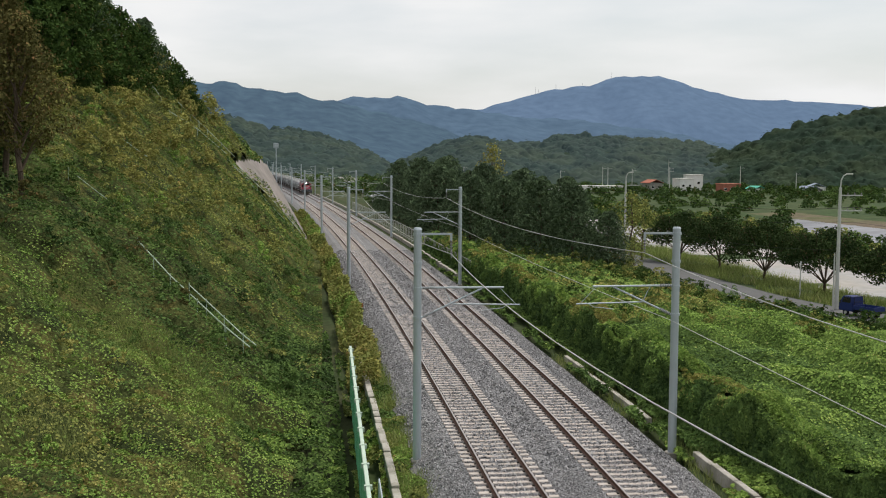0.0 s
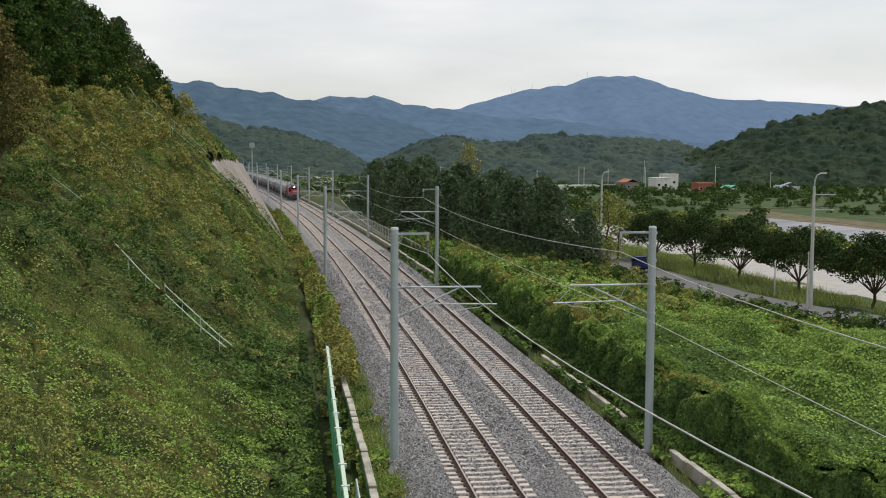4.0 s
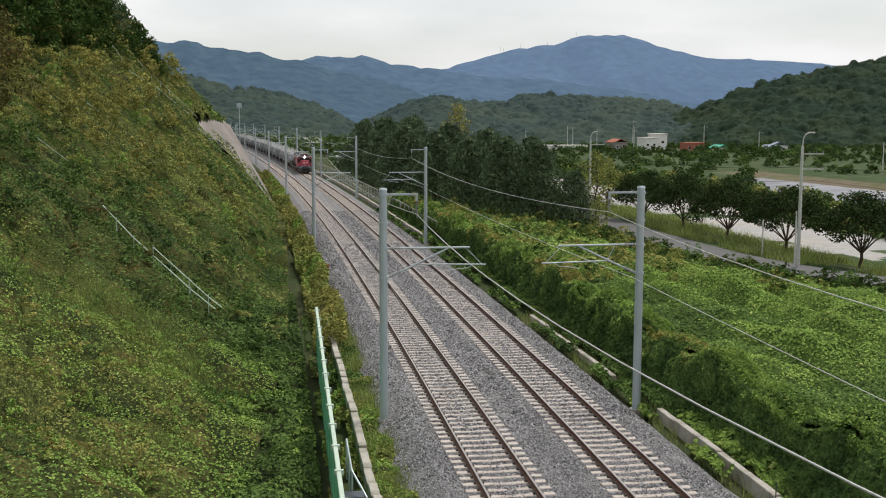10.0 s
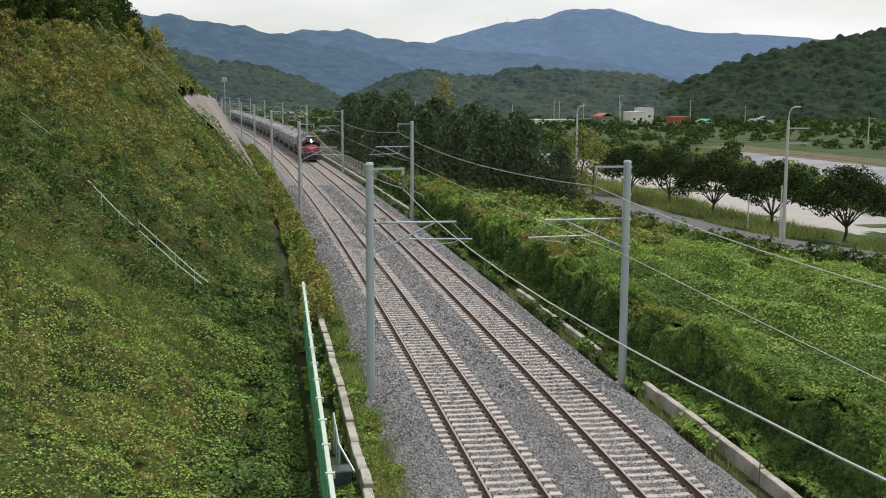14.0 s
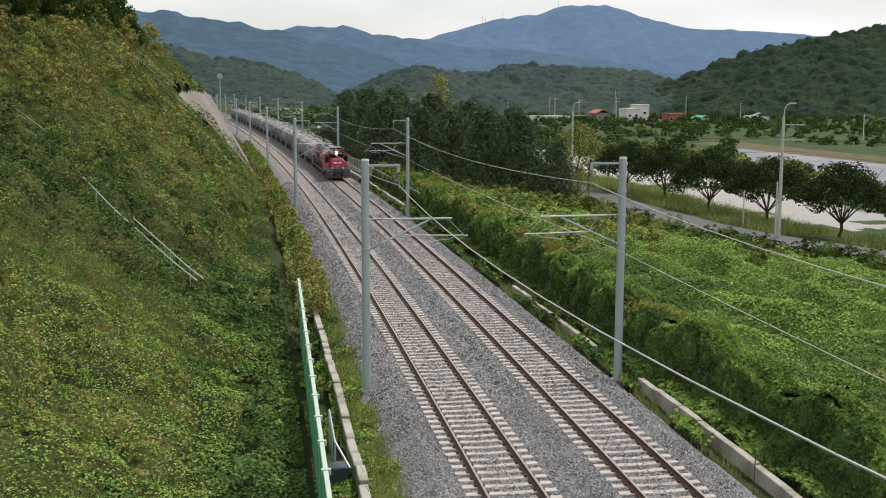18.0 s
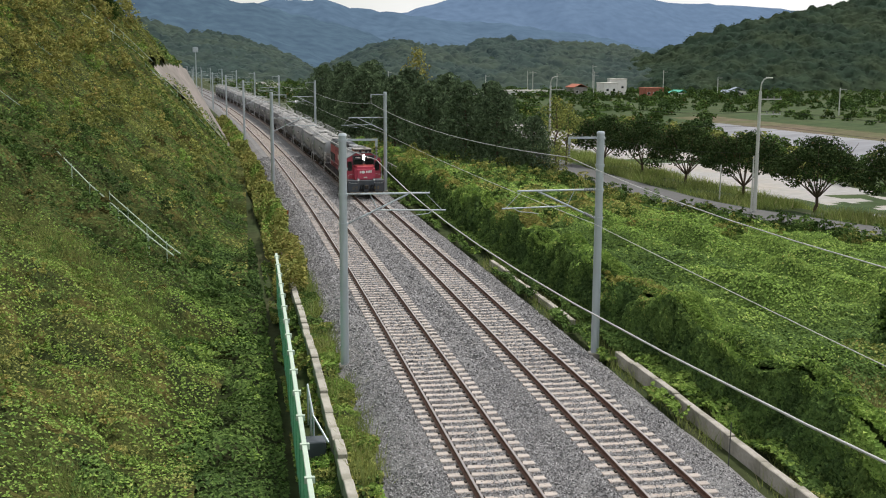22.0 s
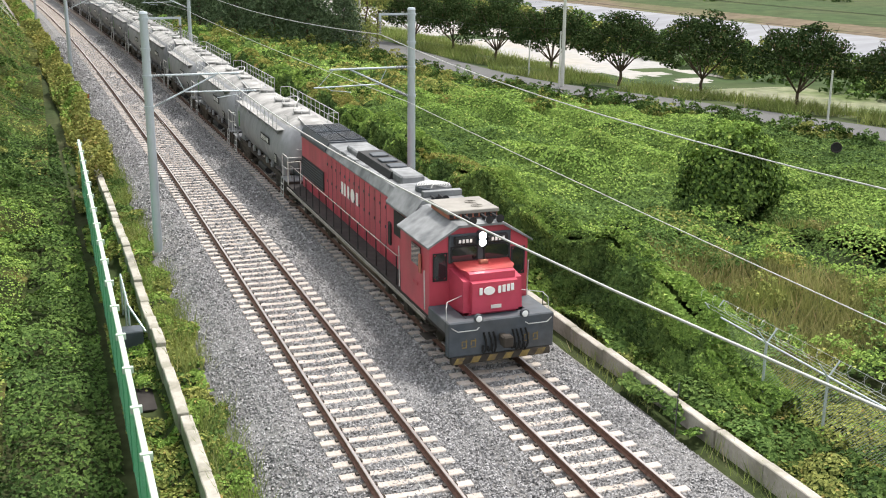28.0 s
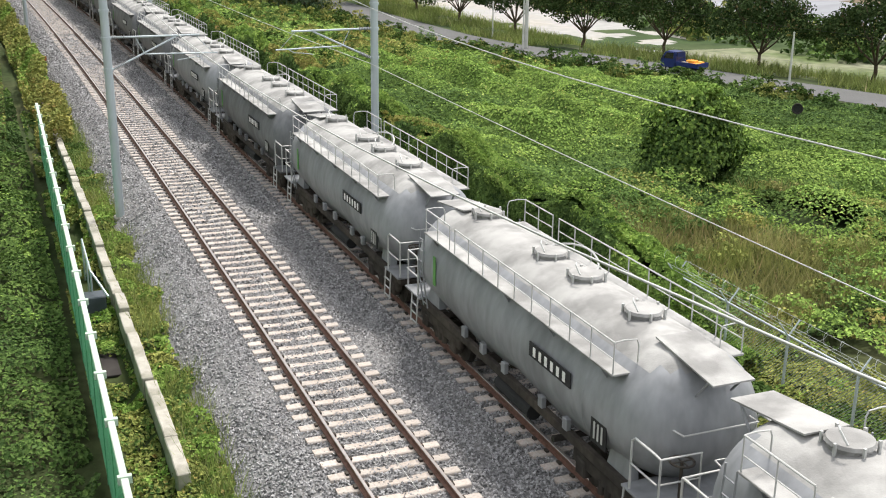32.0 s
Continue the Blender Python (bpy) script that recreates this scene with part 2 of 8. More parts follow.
M = {
    "soil": material("soil", (0.035, 0.05, 0.018), 0.95, vary=0.3, scale=2.0, second=(0.06, 0.055, 0.028), second_scale=0.15, bump_amount=0.6, bump_scale=6),
    "ballast": material("ballast", (0.186, 0.184, 0.184), 0.92, vary=0.5, scale=22, second=(0.152, 0.145, 0.140), second_scale=0.5, second_amount=0.6, bump_amount=1.0, bump_scale=24),
    "stone": material("stone", (0.275, 0.270, 0.272), 0.9, vary=0.2, scale=30, island=0.5, bump_amount=0.3),
    "sleeper": material("sleeper_concrete", (0.42, 0.378, 0.345), 0.85, vary=0.14, scale=18, second=(0.38, 0.31, 0.26), second_scale=3.0, second_amount=0.5, per_object=0.10, bump_amount=0.2),
    "rail": material("rusty_rail", (0.14, 0.075, 0.055), 0.75, metal=0.2, vary=0.25, scale=9, bump_amount=0.2),
    "rail_head": material("polished_rail_head", (0.42, 0.38, 0.36), 0.32, metal=0.85, vary=0.1, scale=6),
    "concrete": material("concrete", (0.38, 0.355, 0.315), 0.9, vary=0.15, scale=7, second=(0.22, 0.21, 0.17), second_scale=1.1, second_amount=0.7, bump_amount=0.3),
    "shotcrete": material("shotcrete", (0.25, 0.222, 0.205), 0.95, vary=0.15, scale=0.9, second=(0.185, 0.17, 0.15), second_scale=0.16, second_amount=0.8, bump_amount=0.8, bump_scale=4),
    "pole": material("galvanised_steel", (0.44, 0.49, 0.52), 0.45, metal=0.35, vary=0.08, scale=3, second=(0.40, 0.44, 0.46), second_scale=0.8, stretch=(1, 1, 0.2)),
    "wire": material("contact_wire", (0.52, 0.52, 0.50), 0.4, metal=0.5, vary=0.0),
    "dark_wire": material("dark_cable", (0.06, 0.06, 0.06), 0.7, vary=0.0),
    "insulator": material("insulator_polymer", (0.20, 0.19, 0.19), 0.5, vary=0.1),
    "asphalt": material("asphalt", (0.12, 0.12, 0.12), 0.9, vary=0.12, scale=14, second=(0.10, 0.10, 0.098), second_scale=0.4, bump_amount=0.2),
    "sand": material("pale_sand", (0.30, 0.295, 0.285), 0.95, vary=0.12, scale=0.8, second=(0.34, 0.30, 0.245), second_scale=0.08, bump_amount=0.4, bump_scale=2),
    "sandy_grass": material("grass_on_sand", (0.085, 0.115, 0.04), 0.95, vary=0.3, scale=0.8, second=(0.27, 0.25, 0.20), second_scale=0.09, second_amount=0.55, bump_amount=0.6, bump_scale=3),
    "sheet": material("grey_sheeting", (0.20, 0.205, 0.222), 0.85, vary=0.15, scale=0.3, second=(0.28, 0.285, 0.30), second_scale=0.05, stretch=(0.4, 1, 1)),
    "earth": material("bare_earth", (0.125, 0.098, 0.068), 0.95, vary=0.25, scale=0.6, second=(0.085, 0.092, 0.042), second_scale=0.08, second_amount=0.9),
    "grass_far": material("far_grass", (0.042, 0.066, 0.025), 0.95, vary=0.3, scale=0.4, second=(0.068, 0.076, 0.034), second_scale=0.06, bump_amount=0.8, bump_scale=2),
    "red": material("red_paint", (0.42, 0.058, 0.085), 0.42, vary=0.06, scale=4, second=(0.26, 0.042, 0.056), second_scale=1.3, second_amount=0.7, bump_amount=0.08, stretch=(1, 1, 0.4)),
    "red_bright": material("bright_red_paint", (0.34, 0.04, 0.04), 0.45, vary=0.06, scale=4, second=(0.22, 0.035, 0.03), second_scale=2.5),
    "pink": material("faded_red_paint", (0.45, 0.055, 0.095), 0.4, vary=0.08, scale=4, second=(0.38, 0.045, 0.06), second_scale=1.2),
    "roof_grey": material("grey_roof_paint", (0.215, 0.222, 0.228), 0.6, metal=0.05, vary=0.2, scale=4, second=(0.10, 0.106, 0.112), second_scale=1.4, second_amount=0.85),
    "dark_grey": material("charcoal_paint", (0.055, 0.066, 0.080), 0.55, vary=0.2, scale=4, second=(0.085, 0.08, 0.078), second_scale=0.8),
    "black": material("sooty_black", (0.018, 0.018, 0.019), 0.7, vary=0.3, scale=6),
    "underframe": material("grimy_underframe", (0.045, 0.04, 0.036), 0.85, vary=0.3, scale=5, second=(0.09, 0.075, 0.06), second_scale=0.8, bump_amount=0.3),
    "walkway": material("worn_walkway", (0.040, 0.036, 0.035), 0.85, vary=0.2, scale=3, second=(0.06, 0.052, 0.05), second_scale=0.6),
    "white": material("white_paint", (0.78, 0.77, 0.75), 0.5, vary=0.06, scale=6),
    "dirty_white": material("dirty_white_paint", (0.62, 0.60, 0.56), 0.6, vary=0.12, scale=4, second=(0.4, 0.38, 0.34), second_scale=1.2),
    "cream": material("cream_housing", (0.25, 0.235, 0.21), 0.6, vary=0.08, scale=5, second=(0.15, 0.13, 0.115), second_scale=1.6),
    "yellow": material("yellow_paint", (0.22, 0.155, 0.05), 0.65, vary=0.25, scale=6, second=(0.12, 0.09, 0.05), second_scale=4.0, second_amount=0.9),
    "glass": material("dark_glass", (0.012, 0.014, 0.016), 0.06, vary=0.0, spec=0.8),
    "lamp": material("headlamp_lit", (1.0, 0.97, 0.88), 0.3, vary=0.0, emit=45.0),
    "lens": material("lamp_lens", (0.75, 0.76, 0.76), 0.15, vary=0.0),
    "tank": material("cement_grey_steel", (0.255, 0.262, 0.276), 0.5, metal=0.12, vary=0.14, scale=4, second=(0.150, 0.154, 0.162), second_scale=0.8, second_amount=0.6, stretch=(1.2, 1.2, 0.45)),
    "tank_grimy": material("grimy_grey_steel", (0.150, 0.154, 0.163), 0.55, metal=0.1, vary=0.2, scale=4, second=(0.070, 0.072, 0.077), second_scale=0.8, second_amount=0.7, stretch=(1.2, 1.2, 0.45)),
    "dust": material("cement_dusted_top", (0.36, 0.355, 0.345), 0.9, vary=0.1, scale=2.5, second=(0.20, 0.197, 0.192), second_scale=1.2, second_amount=0.85, bump_amount=0.3),
    "railing": material("pale_steel_railing", (0.45, 0.45, 0.44), 0.55, metal=0.2, vary=0.1),
    "green_mark": material("green_stripe", (0.10, 0.26, 0.07), 0.6, vary=0.15),
    "fence_green": material("green_fence_paint", (0.085, 0.34, 0.165), 0.5, vary=0.1, scale=5, second=(0.07, 0.25, 0.13), second_scale=0.8),
    "fence_cap": material("pale_fence_rail", (0.40, 0.49, 0.40), 0.5, vary=0.05, scale=3),
    "net": material("galvanised_net", (0.38, 0.40, 0.40), 0.5, metal=0.4, vary=0.0),
    "bark": material("bark", (0.10, 0.075, 0.055), 0.95, vary=0.3, scale=12, bump_amount=0.6, bump_scale=20),
    "blue": material("blue_truck_paint", (0.016, 0.030, 0.13), 0.4, vary=0.06),
    "orange": material("orange_load", (0.80, 0.30, 0.03), 0.7, vary=0.1),
    "rubber": material("rubber", (0.02, 0.02, 0.02), 0.9, vary=0.1),
    "brick_red": material("red_brick", (0.33, 0.13, 0.09), 0.9, vary=0.15, scale=1.2),
    "wall_white": material("painted_wall", (0.68, 0.67, 0.64), 0.85, vary=0.08, scale=0.7),
    "roof_blue": material("slate_blue_roof", (0.20, 0.24, 0.30), 0.7, vary=0.12, scale=0.8),
    "roof_green": material("green_roof", (0.05, 0.33, 0.23), 0.7, vary=0.08, scale=0.8),
    "lamp_pole": material("street_pole_concrete", (0.52, 0.52, 0.49), 0.85, vary=0.08, scale=2),
    # foliage: per-leaf variation; the two darker vine leaves also paint shade
    "kudzu": material("kudzu_leaf", (0.19, 0.295, 0.0673), 0.85, vary=0.2, scale=0.5, second=(0.25, 0.345, 0.0826), second_scale=0.18, island=0.32, translucent=0.12, alt=(0.32, 0.36, 0.118), alt_amount=0.05, spec=0.03),
    "kudzu_dark": material("climbing_leaf", (0.09, 0.15, 0.0425), 0.85, vary=0.25, scale=0.5, second=(0.13, 0.195, 0.0519), second_scale=0.2, island=0.4, translucent=0.10, spec=0.03),
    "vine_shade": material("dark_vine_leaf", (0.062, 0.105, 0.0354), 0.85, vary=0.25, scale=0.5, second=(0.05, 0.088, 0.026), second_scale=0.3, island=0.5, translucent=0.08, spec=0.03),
    "shrub": material("shrub_leaf", (0.212, 0.24, 0.072), 0.85, vary=0.25, scale=0.35, second=(0.268, 0.275, 0.0779), second_scale=0.11, island=0.4, translucent=0.12, alt=(0.23, 0.18, 0.059), alt_amount=0.06, spec=0.03),
    "shrub_gold": material("yellowing_shrub_leaf", (0.285, 0.278, 0.0826), 0.85, vary=0.25, scale=0.4, second=(0.225, 0.238, 0.0696), second_scale=0.2, island=0.4, translucent=0.12, alt=(0.25, 0.17, 0.0708), alt_amount=0.06, spec=0.03),
    "brown_leaf": material("browning_leaf", (0.125, 0.115, 0.040), 0.85, vary=0.25, scale=0.4, second=(0.085, 0.090, 0.030), second_scale=0.3, island=0.45, translucent=0.1, alt=(0.17, 0.11, 0.045), alt_amount=0.12, spec=0.03),
    "grass": material("grass_blade", (0.22, 0.28, 0.0826), 0.85, vary=0.2, scale=0.4, second=(0.27, 0.28, 0.1), second_scale=0.2, island=0.35, translucent=0.2, alt=(0.36, 0.31, 0.177), alt_amount=0.06, spec=0.03),
    "straw": material("straw_blade", (0.26, 0.255, 0.10), 0.85, vary=0.2, scale=0.4, second=(0.19, 0.22, 0.06), second_scale=0.35, second_amount=0.9, island=0.4, translucent=0.3, alt=(0.30, 0.23, 0.12), alt_amount=0.10, spec=0.03),
    "pine": material("pine_needles", (0.105, 0.150, 0.082), 0.85, vary=0.25, scale=0.5, island=0.5, translucent=0.10, spec=0.03),
    "broad": material("broadleaf", (0.045, 0.083, 0.021), 0.85, vary=0.25, scale=0.5, second=(0.068, 0.105, 0.024), second_scale=0.2, island=0.45, translucent=0.18, alt=(0.12, 0.09, 0.035), alt_amount=0.05, spec=0.03),
    "street_leaf": material("street_tree_leaf", (0.034, 0.058, 0.020), 0.85, vary=0.25, scale=0.5, second=(0.050, 0.072, 0.022), second_scale=0.2, island=0.4, translucent=0.12, alt=(0.09, 0.07, 0.03), alt_amount=0.06, spec=0.03),
    "forest": material("forest_canopy", (0.021, 0.037, 0.024), 0.9, vary=0.35, scale=0.16, second=(0.034, 0.049, 0.026), second_scale=0.03, second_amount=0.8, island=0.08, spec=0.03),
}


def leafy(name, dark, light, patch, cell, vary=0.35, gold=None):
    """A closed cover of small overlapping leaves: domed cells of the leaves' size, each with its own tone, over slow patches of colour."""
    m = bpy.data.materials.new(name)
    m.use_nodes = True
    n, l = m.node_tree.nodes, m.node_tree.links
    b = n["Principled BSDF"]
    b.inputs["Roughness"].default_value, b.inputs["Specular IOR Level"].default_value = 0.9, 0.03
    co, warp = n.new("ShaderNodeTexCoord"), n.new("ShaderNodeTexNoise")
    warp.inputs["Scale"].default_value = 2.2 / cell
    l.new(co.outputs["Object"], warp.inputs["Vector"])
    add = n.new("ShaderNodeVectorMath")
    add.operation = "MULTIPLY_ADD"
    add.inputs[1].default_value = (cell, cell, cell)
    l.new(warp.outputs["Color"], add.inputs[0]), l.new(co.outputs["Object"], add.inputs[2])
    vor = n.new("ShaderNodeTexVoronoi")
    vor.inputs["Scale"].default_value = 1.0 / cell
    l.new(add.outputs[0], vor.inputs["Vector"])

    def patches(scale, lo, hi):
        t, r = n.new("ShaderNodeTexNoise"), n.new("ShaderNodeMapRange")
        t.inputs["Scale"].default_value, t.inputs["Detail"].default_value = scale, 3.0
        r.inputs[1].default_value, r.inputs[2].default_value = lo, hi
        l.new(co.outputs["Object"], t.inputs["Vector"]), l.new(t.outputs[0], r.inputs[0])
        return r.outputs[0]

    mix = n.new("ShaderNodeMix")
    mix.data_type = "RGBA"
    mix.inputs[6].default_value, mix.inputs[7].default_value = (*dark, 1), (*light, 1)
    l.new(patches(patch, 0.36, 0.64), mix.inputs[0])
    colour = mix.outputs[2]
    if gold:
        mix = n.new("ShaderNodeMix")
        mix.data_type = "RGBA"
        mix.inputs[7].default_value = (*gold, 1)
        l.new(colour, mix.inputs[6]), l.new(patches(patch * 1.9, 0.54, 0.66), mix.inputs[0])
        colour = mix.outputs[2]
    sep, rng_, hsv = n.new("ShaderNodeSeparateColor"), n.new("ShaderNodeMapRange"), n.new("ShaderNodeHueSaturation")
    rng_.inputs[3].default_value, rng_.inputs[4].default_value = 1 - vary, 1 + vary
    l.new(vor.outputs["Color"], sep.inputs[0]), l.new(sep.outputs[0], rng_.inputs[0])
    l.new(rng_.outputs[0], hsv.inputs["Value"]), l.new(colour, hsv.inputs["Color"]), l.new(hsv.outputs[0], b.inputs["Base Color"])
    bp = n.new("ShaderNodeBump")
    bp.invert = True
    bp.inputs["Strength"].default_value, bp.inputs["Distance"].default_value = 1.0, cell * 0.6
    l.new(vor.outputs["Distance"], bp.inputs["Height"]), l.new(bp.outputs[0], b.inputs["Normal"])
    return m


# leaf mats, darker than most leaves above them, which paints shade into gaps
M["vine_mat"] = leafy("leafy_vine_mat", (0.060, 0.100, 0.024), (0.100, 0.155, 0.034), 0.35, 0.11)
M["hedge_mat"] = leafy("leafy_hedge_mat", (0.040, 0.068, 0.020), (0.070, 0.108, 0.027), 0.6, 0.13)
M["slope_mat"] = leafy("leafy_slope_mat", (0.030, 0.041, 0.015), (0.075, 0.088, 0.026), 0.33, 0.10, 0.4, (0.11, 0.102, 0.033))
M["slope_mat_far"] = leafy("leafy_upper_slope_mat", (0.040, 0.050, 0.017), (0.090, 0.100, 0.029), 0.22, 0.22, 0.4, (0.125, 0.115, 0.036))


# ---------------------------------------------------------------- mesh helpers
def part(name, bm, mat, parent=None, label="", smooth=False):
    """Links a bmesh as one mesh object, under a thing or a part."""
    me = bpy.data.meshes.new(name)
    bm.to_mesh(me)
    bm.free()
    for mm in (mat if isinstance(mat, (list, tuple)) else [mat]):
        me.materials.append(mm if not isinstance(mm, str) else M[mm])
    if smooth:
        me.polygons.foreach_set("use_smooth", [True] * len(me.polygons))
    ob = new(name, me)
    if parent is not None:
        ob.parent = parent
    if label:
        tagged(ob, label)
    return ob


def arrays(name, verts, faces, mat, parent=None, smooth=False):
    """Links arrays of vertices (n, 3) and faces (m, k) as one mesh object; quick for large meshes."""
    verts, faces = np.asarray(verts, np.float32), np.asarray(faces, np.int32)
    me = bpy.data.meshes.new(name)
    k = faces.shape[1]
    me.vertices.add(len(verts)), me.loops.add(faces.size), me.polygons.add(len(faces))
    me.vertices.foreach_set("co", verts.ravel())
    me.loops.foreach_set("vertex_index", faces.ravel())
    me.polygons.foreach_set("loop_start", np.arange(0, faces.size, k, dtype=np.int32))
    me.polygons.foreach_set("use_smooth", np.full(len(faces), smooth))
    me.update(calc_edges=True)
    for mm in (mat if isinstance(mat, (list, tuple)) else [mat]):
        me.materials.append(M[mm])
    ob = new(name, me)
    if parent is not None:
        ob.parent = parent
    return ob


def box(bm, x0, x1, y0, y1, z0, z1, bevel=0.0, m=None):
    """Adds a box, with bevelled edges, and returns its vertices."""
    got = bmesh.ops.create_cube(bm, size=1)["verts"]
    for v in got:
        v.co = Vector((x0 + (v.co.x + 0.5) * (x1 - x0), y0 + (v.co.y + 0.5) * (y1 - y0), z0 + (v.co.z + 0.5) * (z1 - z0)))
        if m is not None:
            v.co = m @ v.co
    if bevel:
        edges = list({e for v in got for e in v.link_edges})
        bmesh.ops.bevel(bm, geom=edges, offset=bevel, segments=1, affect="EDGES")
    return got


def tube(bm, a, b, r, sides=8, r2=None):
    """A round bar from a to b."""
    a, b = Vector(a), Vector(b)
    d = b - a
    if d.length < 1e-6:
        return
    m = Matrix.Translation((a + b) / 2) @ d.to_track_quat("Z", "Y").to_matrix().to_4x4()
    bmesh.ops.create_cone(bm, cap_ends=True, segments=sides, radius1=r, radius2=r if r2 is None else r2, depth=d.length, matrix=m)


def pipe(bm, points, r, sides=6):
    """A bent round bar through the points, in one piece."""
    pts = [Vector(p) for p in points]
    ways = [(b - a).normalized() for a, b in zip(pts, pts[1:])]
    side, rings = None, []
    for i, p in enumerate(pts):
        way = (ways[max(0, i - 1)] + ways[min(i, len(ways) - 1)]).normalized()
        side = way.orthogonal() if side is None else side - way * side.dot(way)
        side.normalize()
        up = way.cross(side)
        rings.append([bm.verts.new(p + (side * math.cos(a) + up * math.sin(a)) * r) for a in (2 * math.pi * k / sides for k in range(sides))])
    for u, v in zip(rings, rings[1:]):
        for k in range(sides):
            bm.faces.new((u[k], u[(k + 1) % sides], v[(k + 1) % sides], v[k]))
    bm.faces.new(rings[0][::-1]), bm.faces.new(rings[-1])


def prism(bm, outline, y0, y1):
    """An (x, z) outline drawn out along y."""
    a = [bm.verts.new((x, y0, z)) for x, z in outline]
    b = [bm.verts.new((x, y1, z)) for x, z in outline]
    n = len(outline)
    bm.faces.new(a), bm.faces.new(b[::-1])
    for i in range(n):
        bm.faces.new((a[i], b[i], b[(i + 1) % n], a[(i + 1) % n]))
    bmesh.ops.recalc_face_normals(bm, faces=bm.faces[:])


def thing(name, label, category, group="", at=(0, 0, 0), turn=0.0):
    ob = new(name)
    ob.empty_display_size = 0.2
    ob.matrix_world = pose(*at, 0, 0, turn)
    return tagged(ob, label, category, group)


def sweep(name, outline, ys, offset, mat, parent=None, closed=True, smooth=False, wobble=0.0):
    """An (across, z) outline led along the track at the given offset from the left track's centre."""
    rows, n = [], len(outline)
    for y in ys:
        h, x = heading(y), track(y)
        c, sn = math.cos(h), math.sin(h)
        for u, z in outline:
            w = wobble * bump(u * 3, y, 0.35, z * 5) if wobble else 0
            rows.append((x + (u + offset) * c, y + (u + offset) * sn, z + w))
    faces = []
    for i in range(len(ys) - 1):
        for j in range(n if closed else n - 1):
            k = (j + 1) % n
            faces.append((i * n + j, i * n + k, (i + 1) * n + k, (i + 1) * n + j))
    return arrays(name, rows, faces, mat, parent, smooth)


def along(y, off, z=0.0, turn=0.0):
    """A pose beside the track: off metres to the right of the left track's centre, facing along it."""
    h = heading(y)
    return pose(track(y) + off * math.cos(h), y + off * math.sin(h), z, 0, 0, math.degrees(h) + turn)


rng = np.random.default_rng(7)


def leaves(name, points, normals, size, mat, aspect=0.8, spread=0.6, parent=None, fold=0.18, droop=0.0):
    """One mesh of pointed, folded leaves, one at each point, facing its normal within a random tilt."""
    p, nrm = np.asarray(points, float), np.asarray(normals, float)
    k = len(p)
    size = np.broadcast_to(np.asarray(size, float), (k,)) * rng.uniform(0.65, 1.35, k)
    nn = nrm + rng.normal(0, spread, (k, 3))
    nn /= np.linalg.norm(nn, axis=1, keepdims=True) + 1e-9
    t = np.cross(nn, rng.normal(0, 1, (k, 3)))
    t /= np.linalg.norm(t, axis=1, keepdims=True) + 1e-9
    t[:, 2] -= droop
    t /= np.linalg.norm(t, axis=1, keepdims=True) + 1e-9
    s = np.cross(nn, t)
    a, w = size[:, None] * 0.5, size[:, None] * 0.5 * aspect
    f = nn * size[:, None] * fold
    v = np.stack([p - t * a, p + s * w + f, p + t * a * 1.1, p - s * w + f], 1).reshape(-1, 3)
    q = np.arange(k)[:, None] * 4
    faces = np.concatenate([q + [0, 1, 2], q + [0, 2, 3]], 1).reshape(-1, 3)
    return arrays(name, v, faces, mat, parent)


def blades(name, points, height, mat, width=0.02, lean=0.35, parent=None):
    """One mesh of grass blades and stems."""
    p = np.asarray(points, float)
    k = len(p)
    h = np.broadcast_to(np.asarray(height, float), (k,)) * rng.uniform(0.6, 1.3, k)
    a = rng.uniform(0, 2 * np.pi, k)
    side = np.stack([np.cos(a), np.sin(a), 0 * a], 1) * (width * h / 0.5)[:, None]
    tip = np.stack([rng.normal(0, lean, k) * h, rng.normal(0, lean, k) * h, h], 1)
    v = np.stack([p - side, p + side, p + tip], 1).reshape(-1, 3)
    return arrays(name, v, np.arange(3 * k).reshape(-1, 3), mat, parent)

# ---------------------------------------------------------------- ground
def spread(*runs):
    """Joined runs of (start, end, step)."""
    got = []
    for a, b, step in runs:
        n = max(1, round((b - a) / step))
        got += [a + (b - a) * i / n for i in range(n)]
    return got + [runs[-1][1]]


